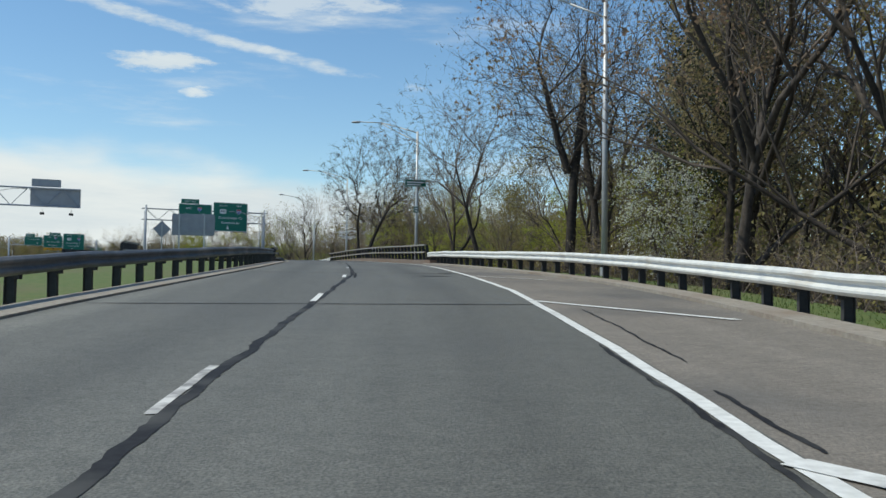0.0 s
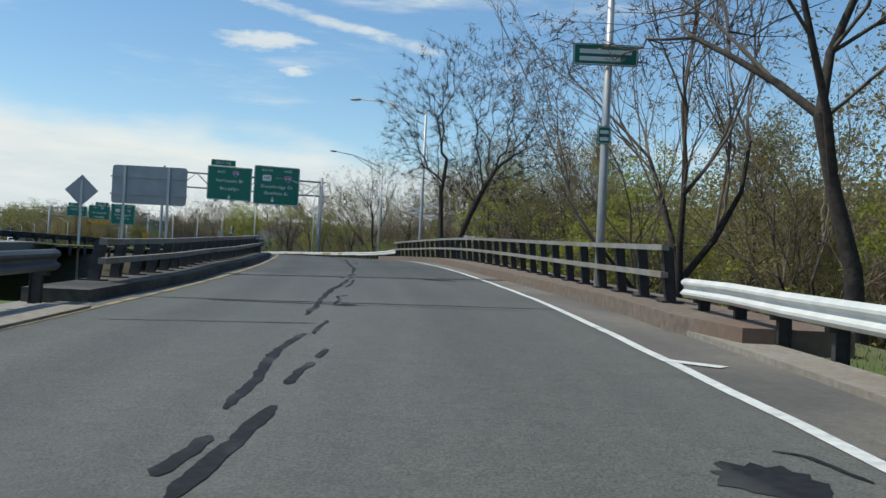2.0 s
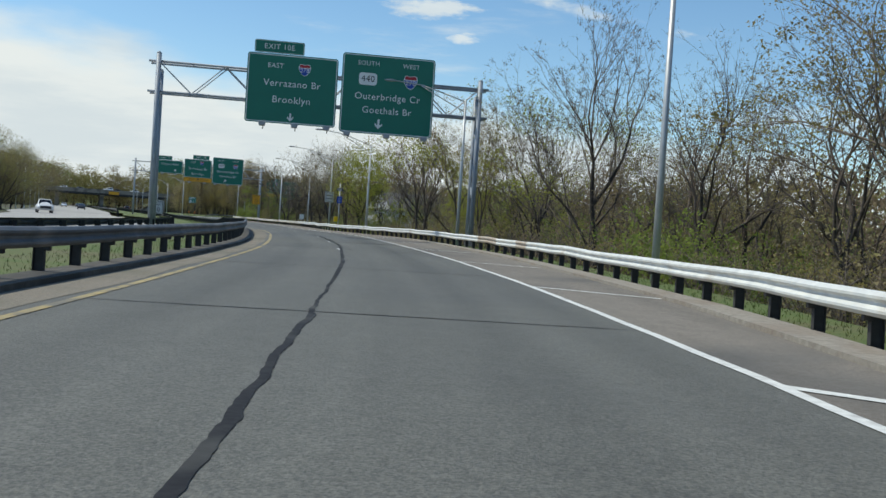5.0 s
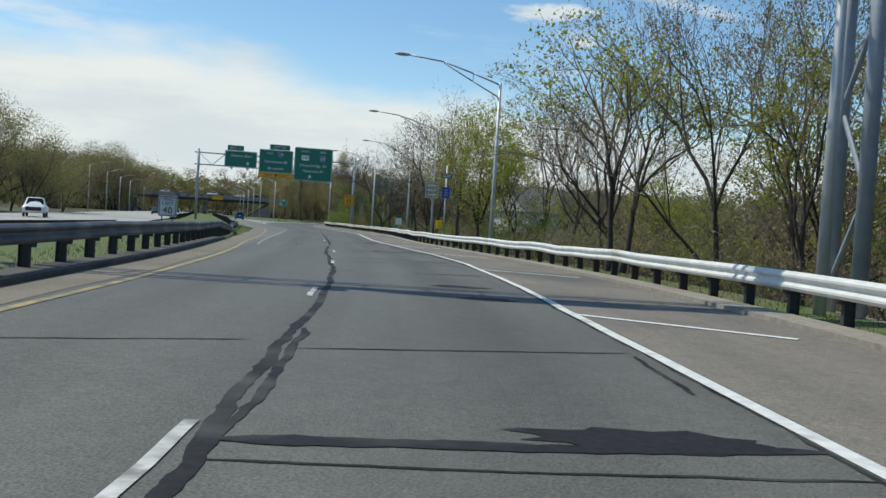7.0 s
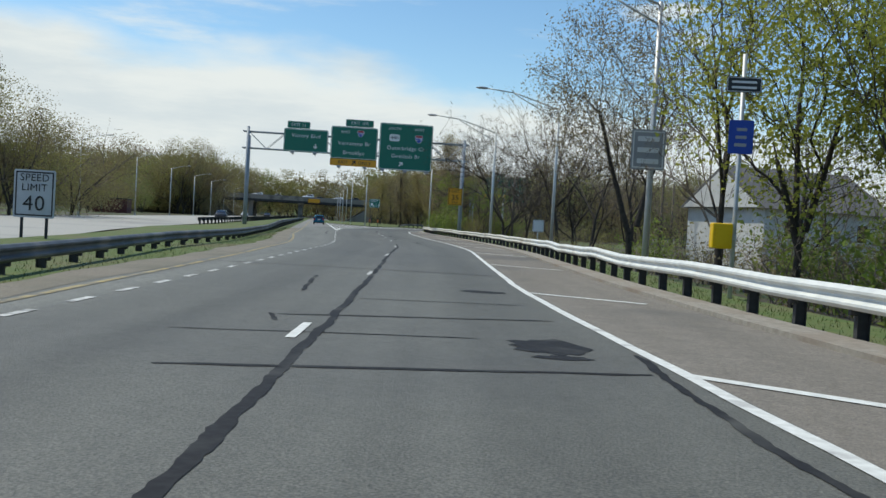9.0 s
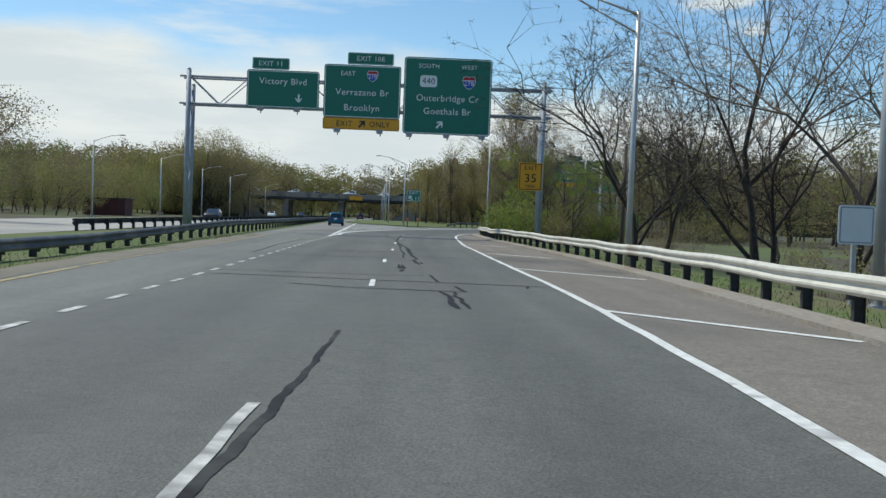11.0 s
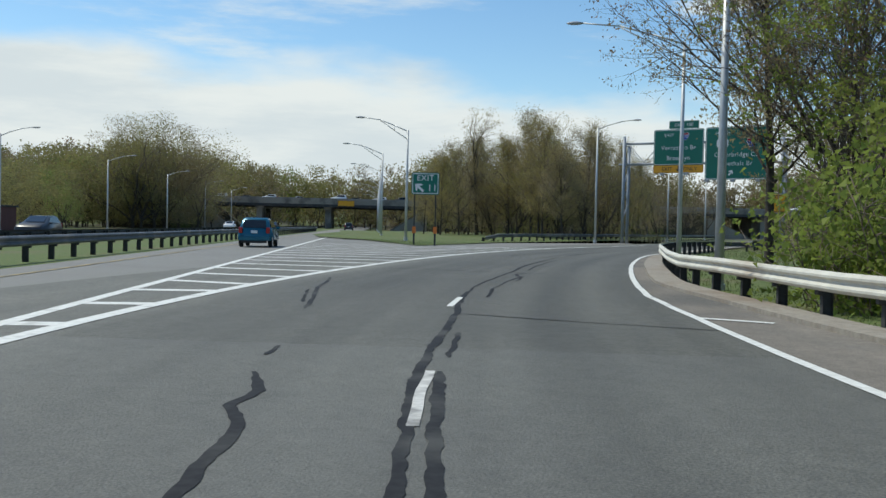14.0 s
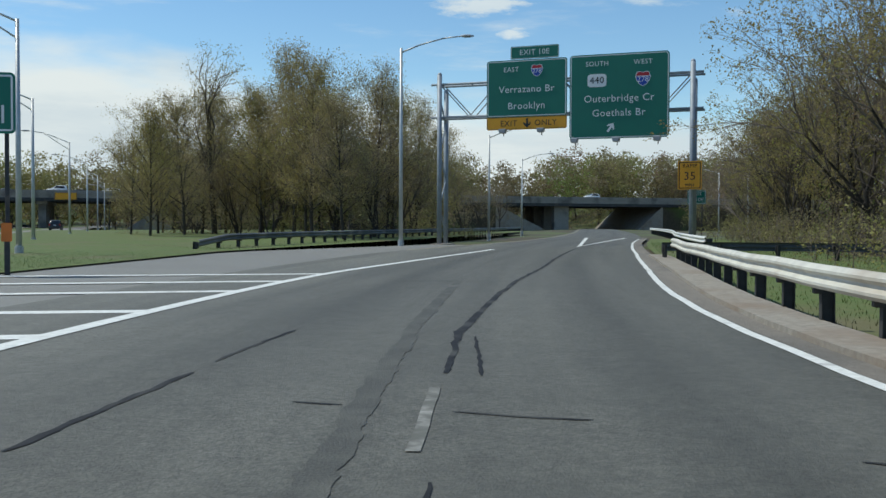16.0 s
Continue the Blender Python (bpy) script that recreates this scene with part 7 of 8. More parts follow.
ROUND = [crown_kind("rounded tree with a leaning trunk in pale brown bud", 353, [[(0, 0, -0.6), (-0.3, 0, 1.6), (-1.2, 0.1, 4.2), (-1.9, 0.2, 6.4)], [(-0.15, 0, 1.2), (0.5, 0.3, 4.4), (0.7, 0.2, 6.8)]], (-1.2, 0, 7.4), (3.8, 3.4, 3.9), 480, LEAF_BUFF, 18, 0.065, 0.32, 3, 2.6, 0.006, 0.56, wood=BARK, butt=0.13),
         crown_kind("spreading tree in bright lime-green leaf with many rising limbs", 359, [[(0, 0, -0.6), (0.1, 0, 1.6), (-0.8, 0.2, 4.6)], [(0.08, 0, 1.4), (0.9, -0.2, 5.2)], [(0.05, 0.1, 1.3), (0.1, 0.5, 5.6)]], (0, 0, 6.6), (4.0, 3.9, 4.2), 560, LEAF_LIME, 18, 0.085, 0.36, 2, 1.9, 0.0058, 0.56, wood=BARK, butt=0.12)]
PINE = leader_kind("dark green pine among the bare trees", 337, 15, 0.35, 2.6, 26, NEEDLES, 26, 0.08, 0.3, 0.1, 4)
PALE = leader_kind("tall open tree in pale buff bud", 347, 16, 0.3, 3.2, 22, LEAF_BUFF, 5, 0.09, 0.3, 0.9, 3)
BARE = [tree_kind("tall bare grey-brown tree with fine twigs", 11, 15, 0.30, 0.52, LEAF_BROWN, 2, 0.06, 0.2, slivers=4),
        tree_kind("spreading bare tree with forked dark limbs", 23, 14, 0.26, 0.6, LEAF_BROWN, 2, 0.05, 0.2, (3, 4, 4, 4, 3), slivers=4),
        tree_kind("slender bare tree with upright limbs", 37, 15, 0.32, 0.42, LEAF_RUSSET, 2, 0.065, 0.2, slivers=6, upward=0.09)]
BUD = [tree_kind("tree in olive spring bud", 41, 14, 0.28, 0.5, LEAF_OLIVE, 8, 0.092, 0.22, slivers=2),
       tree_kind("tree in brown-green bud with thin branches", 53, 13, 0.26, 0.54, LEAF_OLIVE, 8, 0.088, 0.22, (4, 4, 3, 4, 3), slivers=2),
       tree_kind("upright tree in russet bud", 59, 14, 0.28, 0.46, LEAF_RUSSET, 9, 0.078, 0.22, slivers=2)]
LEAFY = [tree_kind("tree with fresh green spring leaves", 61, 12, 0.26, 0.52, LEAF_GREEN, 20, 0.10, 0.24),
         tree_kind("tree with lime-yellow young leaves", 71, 11, 0.24, 0.52, LEAF_LIME, 22, 0.10, 0.24)]
TWIN = tree_kind("two-stemmed tree with pale green young leaves", 77, 10, 0.34, 0.5, LEAF_LIME, 9, 0.10, 0.3, (3, 4, 4, 4), 4, twin=True)
SPIRE = tree_kind("tall narrow tree rising above the wood", 79, 15.5, 0.62, 0.45, LEAF_OLIVE, 9, 0.085, 0.25, (6, 3, 3, 3), 4)
BARE_TWIN = crown_kind("bare two-stemmed tree with heavy dark trunks and a rounded crown", 23, [[(-0.55, 0, -0.6), (-0.6, 0, 5), (-0.75, 0, 8), (-0.5, 0, 10.2)], [(0.3, 0.2, -0.6), (0.4, 0.2, 5), (1.4, 0.2, 7.6), (2.6, 0.2, 9.8)]], (1.3, 0, 12.6), (6.6, 5.0, 5.6), 760, None, 1, 0.05, 0.2, 14, 7.0, 0.0078, 0.57, wood=BARK, butt=0.2)
OAK = tree_kind("bare crooked tree with a thick grey trunk", 29, 12.5, 0.42, 0.8, None, 1, 0.05, 0.2, (3, 4, 4, 3, 3), slivers=6, upward=0.05)
DARK_OAK = tree_kind("bare dark spreading tree forking low beside the ramp", 47, 10.5, 0.2, 0.8, None, 1, 0.05, 0.2, (4, 5, 4, 4, 3), slivers=5, upward=0.05, wood=BARK)
SPARSE = tree_kind("open tree with scattered lime-green leaves", 73, 12, 0.28, 0.48, LEAF_LIME, 3, 0.10, 0.2, slivers=3)
WHITE_TREE = crown_kind("small tree in white blossom and yellow-green leaf", 83, [[(0, 0, -0.4), (0.1, 0, 1.0), (0.3, 0.1, 2.8)], [(0.05, 0, 0.6), (-0.5, 0.2, 2.6)]], (0, 0, 3.3), (2.1, 2.0, 2.7), 300, LEAF_LIME, 9, 0.05, 0.25, 2, 0.7, 0.005, 0.52, bloom=BLOSSOM)
SHRUB = [shrub_kind("brown thicket of bare stems", 7, 18, 3.2, LEAF_BROWN, 2, 0.06), shrub_kind("olive thicket of budding stems", 8, 18, 3.4, LEAF_OLIVE, 4, 0.075),
         shrub_kind("fresh green leafy shrub", 9, 18, 3.8, LEAF_GREEN, 9, 0.10)]
FAR = [far_kind(91, 13, 0.26, 0.5, 28, 38, 0.19), far_kind(97, 14, 0.24, 0.52, 28, 38, 0.19), far_kind(103, 12, 0.22, 0.56, 28, 38, 0.19), far_kind(109, 13, 0.28, 0.42, 26, 38, 0.19)]
VERY_FAR = [far_kind(k, 13, 0.14, 0.5, 46, 34, 0.27, False) for k in (113, 127, 131, 137)]
MID = [far_kind(k, 12, 0.24, 0.46, 26, 110, 0.11) for k in (151, 157)]
CLUMP = [far_kind(k, 13, 0.16, 0.5, 48, 150, 0.105) for k in (163, 167)]
BACKING = [far_kind(k, 12, 0.1, 0.5, 40, 18, 0.46, False) for k in (139, 149)]
FAR_SHRUB = [stem_shapes(201, 12, 3.2, 3, 0.085, 1.4), stem_shapes(203, 12, 3.2, 5, 0.085, 1.4)]
proto = EGG + ROUND + [GREAT, PINE, PALE] + BARE + BUD + LEAFY + [TWIN, SPIRE, BARE_TWIN, OAK, DARK_OAK, SPARSE, WHITE_TREE] + SHRUB
pick = random.Random(5)


def ground_at(x, y):
    return float(ground_z(np.array([x]), np.array([y]))[0])


def plant(kind, x, y, scale=1.0, turn=None, squash=1.0, z=None):
    z = ground_at(x, y) if z is None else z
    t = pick.uniform(0, 360) if turn is None else turn
    ob = copy_thing(kind, Matrix.Translation((x, y, z - 0.1)) @ pose(0, 0, 0, pick.uniform(-3, 3), pick.uniform(-3, 3), t))
    ob.scale = (scale * squash, scale * squash, scale)
    return ob


def plant_way(kind, s, d, scale=1.0, **more):
    q = WAY_LINE.at(s, d)
    return None if in_yard(q.x, q.y) else plant(kind, q.x, q.y, scale, **more)


WOODS, BRUSH = collections.defaultdict(list), collections.defaultdict(list)


def placed(store, key, shape, m):
    v, f = shape
    a = np.array(m)
    store[key].append((v @ a[:3, :3].T + a[:3, 3], f))


def far_tree(x, y, scale, tint=None, kinds=None, z=None):
    """One tree of the distant woods: its wood and crown join the woods' parts."""
    tint = pick.choice(("olive", "olive", "brown", "brown", "green", "russet")) if tint is None else tint
    trunk, twigs, crown = pick.choice(kinds or FAR)
    if in_yard(x, y):
        return
    wide = scale * pick.uniform(0.85, 1.2)
    m = Matrix.Translation((x, y, (ground_at(x, y) if z is None else z) - 0.1)) @ pose(0, 0, 0, 0, 0, pick.uniform(0, 360)) @ Matrix.Diagonal((wide, wide, scale, 1))
    placed(WOODS, "trunks", trunk, m)
    if twigs:
        placed(WOODS, "twigs", twigs, m)
    placed(WOODS, tint, crown, m)


HOUSE_AT = (-70.7, 245.6)


def in_yard(x, y):
    """The mown yard round the house keeps free of trees."""
    return math.hypot(x - HOUSE_AT[0], y - HOUSE_AT[1]) < 9.0 or math.hypot(x - HOUSE_AT[0] - 4.5, y - HOUSE_AT[1] + 11.0) < 8.0


def far_way(s, d, scale, tint=None):
    q = WAY_LINE.at(s, d)
    far_tree(q.x, q.y, scale, tint)


def brush(x, y, scale, k=None):
    k = pick.randint(0, 1) if k is None else k
    if in_yard(x, y):
        return
    m = Matrix.Translation((x, y, ground_at(x, y) - 0.1)) @ pose(0, 0, 0, 0, 0, pick.uniform(0, 360)) @ Matrix.Scale(scale, 4)
    placed(BRUSH, "stems", FAR_SHRUB[k][0], m)
    placed(BRUSH, "brown" if k == 0 else "olive", FAR_SHRUB[k][1], m)


def brush_way(s, d, scale, k=None):
    q = WAY_LINE.at(s, d)
    brush(q.x, q.y, scale, k)


# named trees beside the way
plant(GREAT, 7.65, 41.6, 1.0, 20)
plant(GREAT, 9.4, 44.5, 0.85, 140)
plant(PINE, 14.7, 47.0, 0.95, 0)
plant(PINE, 17.0, 43.0, 1.05, 90)
plant(EGG[2], 13.3, 34.8, 1.15, 40)
plant(BUD[2], 11.0, 24.5, 1.08, 215, squash=0.85)
plant(BUD[0], 12.8, 30.0, 1.15, 70)
plant(BARE_TWIN, -9.3, 97.3, 1.0, 10.9, z=-0.8)
plant(OAK, 3.4, 57.5, 0.95, 20, z=0.8)
plant(BARE[2], 1.6, 68.5, 0.85, 20, z=-1.5)
plant(WHITE_TREE, -12.5, 109.0, 0.62, z=0.5)
plant(WHITE_TREE, 10.5, 33.1, 0.95)
plant(ROUND[1], -61.6, 204.2, 1.0, 40)
plant(LEAFY[1], -58.3, 203.6, 0.78, 170, squash=0.75)
plant(BARE[0], -56.5, 204.0, 0.7, 140, squash=0.8)
plant(ROUND[0], -69.9, 214.5, 1.0, 31.9)
plant(BARE[0], -64.2, 206.5, 0.68, 290, squash=0.8)
plant(DARK_OAK, -96.3, 252.8, 1.0, 150)
plant(BARE[1], -97.5, 259.0, 0.75, 50, squash=0.9)
plant(DARK_OAK, -91.0, 256.0, 0.95, 290)
plant(BARE[0], -90.5, 252.0, 0.85, 33, squash=0.95)
plant(BARE[1], -86.0, 248.0, 0.85, 80, squash=0.95)
plant(BARE[0], -80.5, 243.0, 0.78, 80, squash=0.85)
plant(TWIN, -43.0, 173.0, 0.88, 10)
plant(BUD[0], -46.5, 185.0, 0.68, 10)
plant(BUD[2], -39.4, 172.0, 0.74, 60, squash=0.66)
plant(BUD[1], -36.6, 168.5, 0.74, 300, squash=0.66)
plant(BARE[0], -51.5, 194.5, 0.6, 220, squash=0.8)
plant(BARE[2], -48.5, 191.5, 0.6, 20, squash=0.8)
plant(SPARSE, -30.5, 160.0, 0.8, 99)
plant(SPARSE, -26.5, 155.5, 0.72, 9)
plant(BARE[2], -25.5, 151.0, 0.75, 9)
plant(EGG[2], -123.0, 286.6, 0.9, 10, squash=0.9)
plant(BARE[2], -121.6, 288.5, 0.74, 110, squash=0.72)
plant(BUD[2], -120.0, 286.8, 0.72, 110, squash=0.8)
plant(BARE[1], -121.3, 284.3, 0.62, 60, squash=0.85)
plant(BUD[2], -121.2, 287.6, 0.72, 200, squash=0.75)
plant(BARE[0], -115.0, 289.0, 0.6, 200)
plant(LEAFY[0], -117.6, 283.5, 0.56, 50, squash=1.2)
plant(BUD[0], -115.2, 281.2, 0.56, 150, squash=1.0)
plant(LEAFY[0], -113.2, 278.8, 0.45, 250, squash=0.9)
plant(BUD[2], -84.0, 283.0, 0.6, 222)
plant(BUD[2], -78.0, 279.0, 0.6, 22)
plant(BARE[0], -91.0, 290.0, 0.58, 22)
# edge of the wood on the island in the fork
ISLAND = ((-183.5, 354.7, 0, 0.72), (-178.3, 353.2, 4, 0.76), (-168.0, 352.0, 0, 0.98), (-163.8, 350.5, 1, 0.82), (-173.5, 351.0, 3, 0.82), (-188.0, 359.0, 1, 0.72), (-192.5, 363.0, 4, 0.75), (-166.0, 360.0, 5, 0.9), (-171.0, 358.0, 0, 0.85),
                    (-176.0, 357.0, 1, 0.85), (-186.0, 364.0, 0, 0.9), (-181.0, 362.0, 5, 0.85), (-168.5, 368.0, 3, 0.9), (-174.5, 366.0, 1, 0.9), (-197.0, 370.0, 0, 0.8), (-170.5, 380.0, 0, 0.9), (-172.0, 392.0, 1, 0.9))
for x, y, k, sc in ((-179.9, 350.1, 1, 0.78), (-181.5, 356.5, 2, 0.84), (-187.5, 357.0, 0, 0.74), (-173.0, 359.5, 2, 1.08), (-176.8, 360.5, 1, 0.95), (-168.5, 354.5, 1, 1.0), (-164.2, 351.5, 0, 0.86), (-166.5, 361.0, 2, 0.96), (-170.5, 357.0, 0, 0.95), (-184.5, 363.0, 2, 0.92), (-190.5, 364.5, 1, 0.82),
                    (-180.5, 366.0, 1, 0.95), (-174.8, 367.0, 0, 1.0), (-169.0, 369.0, 1, 0.98), (-195.0, 371.0, 0, 0.85), (-187.5, 371.0, 2, 0.95), (-171.0, 380.0, 2, 0.95), (-173.0, 391.0, 1, 0.9), (-178.5, 374.0, 2, 0.95)):
    plant(EGG[k], x, y, sc)
plant(SPIRE, -182.8, 362.5, 1.02)

# woods along the way
for s in np.arange(-26, 62, 6.0):
    for d0 in (13.0, 18.5):
        d = d0 + pick.uniform(-1.2, 2.2)
        if s < 6:
            continue
        if abs(s - 42) < 5 and d0 < 14 or abs(s - 30) < 5 and d0 < 14:
            continue
        plant_way(pick.choice(BARE + BUD + BUD[:2]), s + pick.uniform(-2.2, 2.2), d, pick.uniform(0.78, 1.1))
    for d0 in (24, 32):
        far_way(s + pick.uniform(-2.5, 2.5), d0 + pick.uniform(-2.5, 2.5), pick.uniform(0.85, 1.15))
for s in np.arange(62, 112, 7.0):
    for d0 in (16, 22):
        plant_way(pick.choice(BUD[:2] + EGG[1:2] + LEAFY[1:] * 2), s + pick.uniform(-2.2, 2.2), d0 + pick.uniform(-1.5, 1.5), pick.uniform(0.75, 0.95))
    for d0 in (28, 36):
        far_way(s + pick.uniform(-2.5, 2.5), d0 + pick.uniform(-2.5, 2.5), pick.uniform(0.85, 1.05))
for s in np.arange(112, 236, 6.6):
    for d0 in (13.5, 19.0):
        if d0 < 14 and min(abs(s - q) for q in (163, 184, 222)) < 6:
            continue
        if 190 < s < 222 and d0 < 14:
            continue
        r = pick.random()
        kind = pick.choice(LEAFY) if r < 0.16 else (pick.choice(BUD) if r < 0.6 else pick.choice(BARE))
        plant_way(kind, s + pick.uniform(-2, 2), d0 + pick.uniform(-0.4, 2.0), pick.uniform(0.5, 0.72) * table(s, (112, 1.15), (140, 1.05), (205, 0.92), (236, 0.78)))
    for d0 in (25, 32):
        far_way(s + pick.uniform(-2.5, 2.5), d0 + pick.uniform(-2.5, 2.5), pick.uniform(0.55, 0.75) * table(s, (112, 1.1), (205, 0.95), (236, 0.8)))
for s in np.arange(232, 272, 4.5):
    far_way(s, pick.uniform(24, 30), pick.uniform(0.4, 0.52), "brown")
    far_way(s + 2, pick.uniform(32, 40), pick.uniform(0.45, 0.58), pick.choice(("brown", "russet")))
for s in np.arange(236, 300, 6.0):
    for d0 in (46, 62):
        far_way(s + pick.uniform(-3, 3), d0 + pick.uniform(-5, 5), pick.uniform(0.5, 0.65), pick.choice(("russet", "brown", "brown")))
for s in np.arange(350, 430, 6.5):
    for d0 in (15.5, 21):
        d = d0 + pick.uniform(-1.5, 1.5)
        if d0 < 20:
            plant_way(pick.choice(EGG[1:2] * 2 + BUD[:2] + [SPARSE]), s + pick.uniform(-2, 2), d, pick.uniform(0.7, 0.9))
        else:
            far_way(s + pick.uniform(-2, 2), d, pick.uniform(0.75, 0.95))
    for d0 in (30, 40):
        far_way(s + pick.uniform(-3, 3), d0 + pick.uniform(-3, 3), pick.uniform(0.75, 1.0))
plant(PALE, -129.0, 343.0, 0.95, 0)
plant(PALE, -126.5, 347.0, 0.9, 120)
for s in np.arange(374, 440, 6.5):
    plant_way(pick.choice(BUD + BARE[:1]), s + pick.uniform(-2, 2), pick.uniform(14.5, 17), pick.uniform(0.65, 0.85))
    brush_way(s, pick.uniform(13, 15), 0.8)
# thickets under the trees
for s in np.arange(8, 236, 3.5):
    for d0 in (10.2, 14.0):
        if 58 < s < 110 and d0 < 12:
            continue
        plant_way(pick.choice(SHRUB[:2] + SHRUB[:1] + (SHRUB[2:] if s > 120 else [])), s + pick.uniform(-1, 1), d0 + pick.uniform(-0.7, 1.2) + (1.0 if s > 120 else 0.4), pick.uniform(0.65, 1.1))
for s in np.arange(-10, 236, 4.8):
    for d0 in (17.5, 23):
        brush_way(s + pick.uniform(-1, 1), d0 + pick.uniform(-2, 2), pick.uniform(0.8, 1.4))
for s in np.arange(238, 262, 2.4):
    brush_way(s, pick.uniform(9.5, 14), pick.uniform(0.35, 0.6))
    brush_way(s + 1, pick.uniform(15, 22), pick.uniform(0.6, 0.9))
for s in np.arange(236, 300, 3.0):
    if not 260 < s < 273:
        plant_way(pick.choice(SHRUB[:2]), s, pick.uniform(13, 24), pick.uniform(0.35, 0.6))
for k in range(20):
    plant(SHRUB[2 if k % 5 < 3 else 1], pick.uniform(-119, -111.8), pick.uniform(276, 286), pick.uniform(0.7, 1.15))
for s in np.arange(337, 420, 2.2):
    brush_way(s, pick.uniform(10.5, 14), pick.uniform(0.6, 0.9), 0 if s < 352 else None)
    brush_way(s, pick.uniform(19, 26), pick.uniform(0.8, 1.2))
# the wood on the island in the fork
for k in range(34):
    a = pick.uniform(125, 262)
    q = ml(a, pick.uniform(19, 75))
    s, d = way_nearest(np.array([q.x]), np.array([q.y]))
    if d[0] < -18 and q.y > 362:
        far_tree(q.x, q.y, pick.uniform(0.75, 0.95), pick.choice(("olive", "brown", "brown", "russet")))
for k in range(60):
    brush(pick.uniform(-196, -164), pick.uniform(362, 385), pick.uniform(0.35, 0.6))
for s in np.arange(-40, 236, 7.0):
    for d0 in (52,):
        q = WAY_LINE.at(s + pick.uniform(-2, 2), d0 + pick.uniform(-4, 4))
        far_tree(q.x, q.y, pick.uniform(0.8, 1.05) * (1.0 if s < 120 else 0.7), None, VERY_FAR)
for s in np.arange(-36, 236, 5.0):
    for d0 in (38, 44):
        q = WAY_LINE.at(s + pick.uniform(-2, 2), d0 + pick.uniform(-3, 3))
        far_tree(q.x, q.y, pick.uniform(0.75, 0.95) * table(s, (100, 1.0), (130, 0.75), (236, 0.66)), pick.choice(("brown", "brown", "russet", "olive")), BACKING)
# far woods on the other side of the highway and round the overpass
for s in np.arange(30, OPP_N - 10, 7.0):
    for d0 in (-62, -74):
        q = OPP_LINE.at(s, d0 + pick.uniform(-6, 6) - (24 if s < 230 else 0) + table(s, (0, 0), (350, 0), (420, 26), (600, 32)))
        a = (q - ML0).dot(MLD)
        far_tree(q.x, q.y, pick.uniform(0.9, 1.2) * table(a, (-100, 1.0), (0, 0.85), (100, 0.68), (150, 0.62), (182, 0.68), (200, 0.75), (210, 1.08), (245, 1.08), (262, 0.85)), pick.choice(("olive", "olive", "olive", "brown", "green")), VERY_FAR)
for s in np.arange(30, OPP_N - 10, 6.5):
    q = OPP_LINE.at(s, pick.uniform(-92, -84) - (24 if s < 230 else 0) + table(s, (0, 0), (350, 0), (420, 26), (600, 32)))
    a = (q - ML0).dot(MLD)
    far_tree(q.x, q.y, 0.95 * table(a, (-100, 1.0), (0, 0.85), (100, 0.68), (150, 0.62), (182, 0.68), (200, 0.75), (210, 0.95), (245, 0.95), (262, 0.8)), pick.choice(("olive", "brown")), BACKING)
for r in np.arange(-175, 265, 5.5):
    q = ml(356 + pick.uniform(-5, 5), r)
    far_tree(q.x, q.y, pick.uniform(1.1, 1.3), pick.choice(("olive", "brown")), BACKING)
for r in np.arange(-175, 265, 6.0):
    for a0 in (318, 338):
        q = ml(a0 + pick.uniform(-6, 6), r + pick.uniform(-3, 3))
        if min(abs(r - 3), abs(r + 15), abs(r - 128)) > 9 or a0 > 330:
            far_tree(q.x, q.y, pick.uniform(1.2, 1.5), None, VERY_FAR)
for r in np.arange(-78, -33, 4.0):
    for a0 in (AL - 12, AL - 22):
        q = ml(a0 + pick.uniform(-4, 4), r + pick.uniform(-2, 2))
        far_tree(q.x, q.y, pick.uniform(0.85, 1.1), pick.choice(("olive", "brown", "brown")), VERY_FAR)
for r in list(np.arange(24, 98, 5.5)) + list(np.arange(150, 230, 5.5)):
    q = ml(AL - 8 + pick.uniform(-5, 4), r)
    far_tree(q.x, q.y, pick.uniform(0.7, 0.95), pick.choice(("olive", "brown", "brown")))
for r in np.arange(-175, 265, 4.2):
    if min(abs(r - 3), abs(r + 15), abs(r - 128)) > 10:
        q = ml(306 + pick.uniform(-6, 6), r)
        brush(q.x, q.y, pick.uniform(1.7, 2.4))
for r in np.arange(-60, 60, 5.0):
    q = ml(440 + pick.uniform(-8, 8), r + pick.uniform(-2, 2))
    far_tree(q.x, q.y, pick.uniform(1.0, 1.3), None, VERY_FAR)
for x, y, k, sc in ISLAND:
    far_tree(x - 2.0, y + 9.0, sc * 0.85, ("olive", "brown", "brown")[k % 3], MID)
for k in range(13):
    far_tree(-280.6 + pick.uniform(-11, 11), 384 + pick.uniform(-11, 11), pick.uniform(1.25, 1.55), pick.choice(("olive", "brown", "brown")), CLUMP)
for x, y, sc in ((-141.5, 229.0, 1.2), (-144, 233, 1.05), (-139, 234.5, 0.9), (-146.5, 238, 0.95), (-150, 232, 1.1), (-142, 240, 0.85), (-145, 246, 0.85)):
    far_tree(x - 3, y, sc, pick.choice(("brown", "olive")), CLUMP)
plant(BUD[0], -3.2, 103.5, 0.92, 75, squash=0.9)
plant(BUD[1], 1.5, 103.0, 0.95, 15, squash=0.9)
plant(LEAFY[1], -6.5, 108.0, 0.85, 40, squash=0.8)
for ob in [o for k in proto for o in (*k.children_recursive, k)]:
    bpy.data.objects.remove(ob)

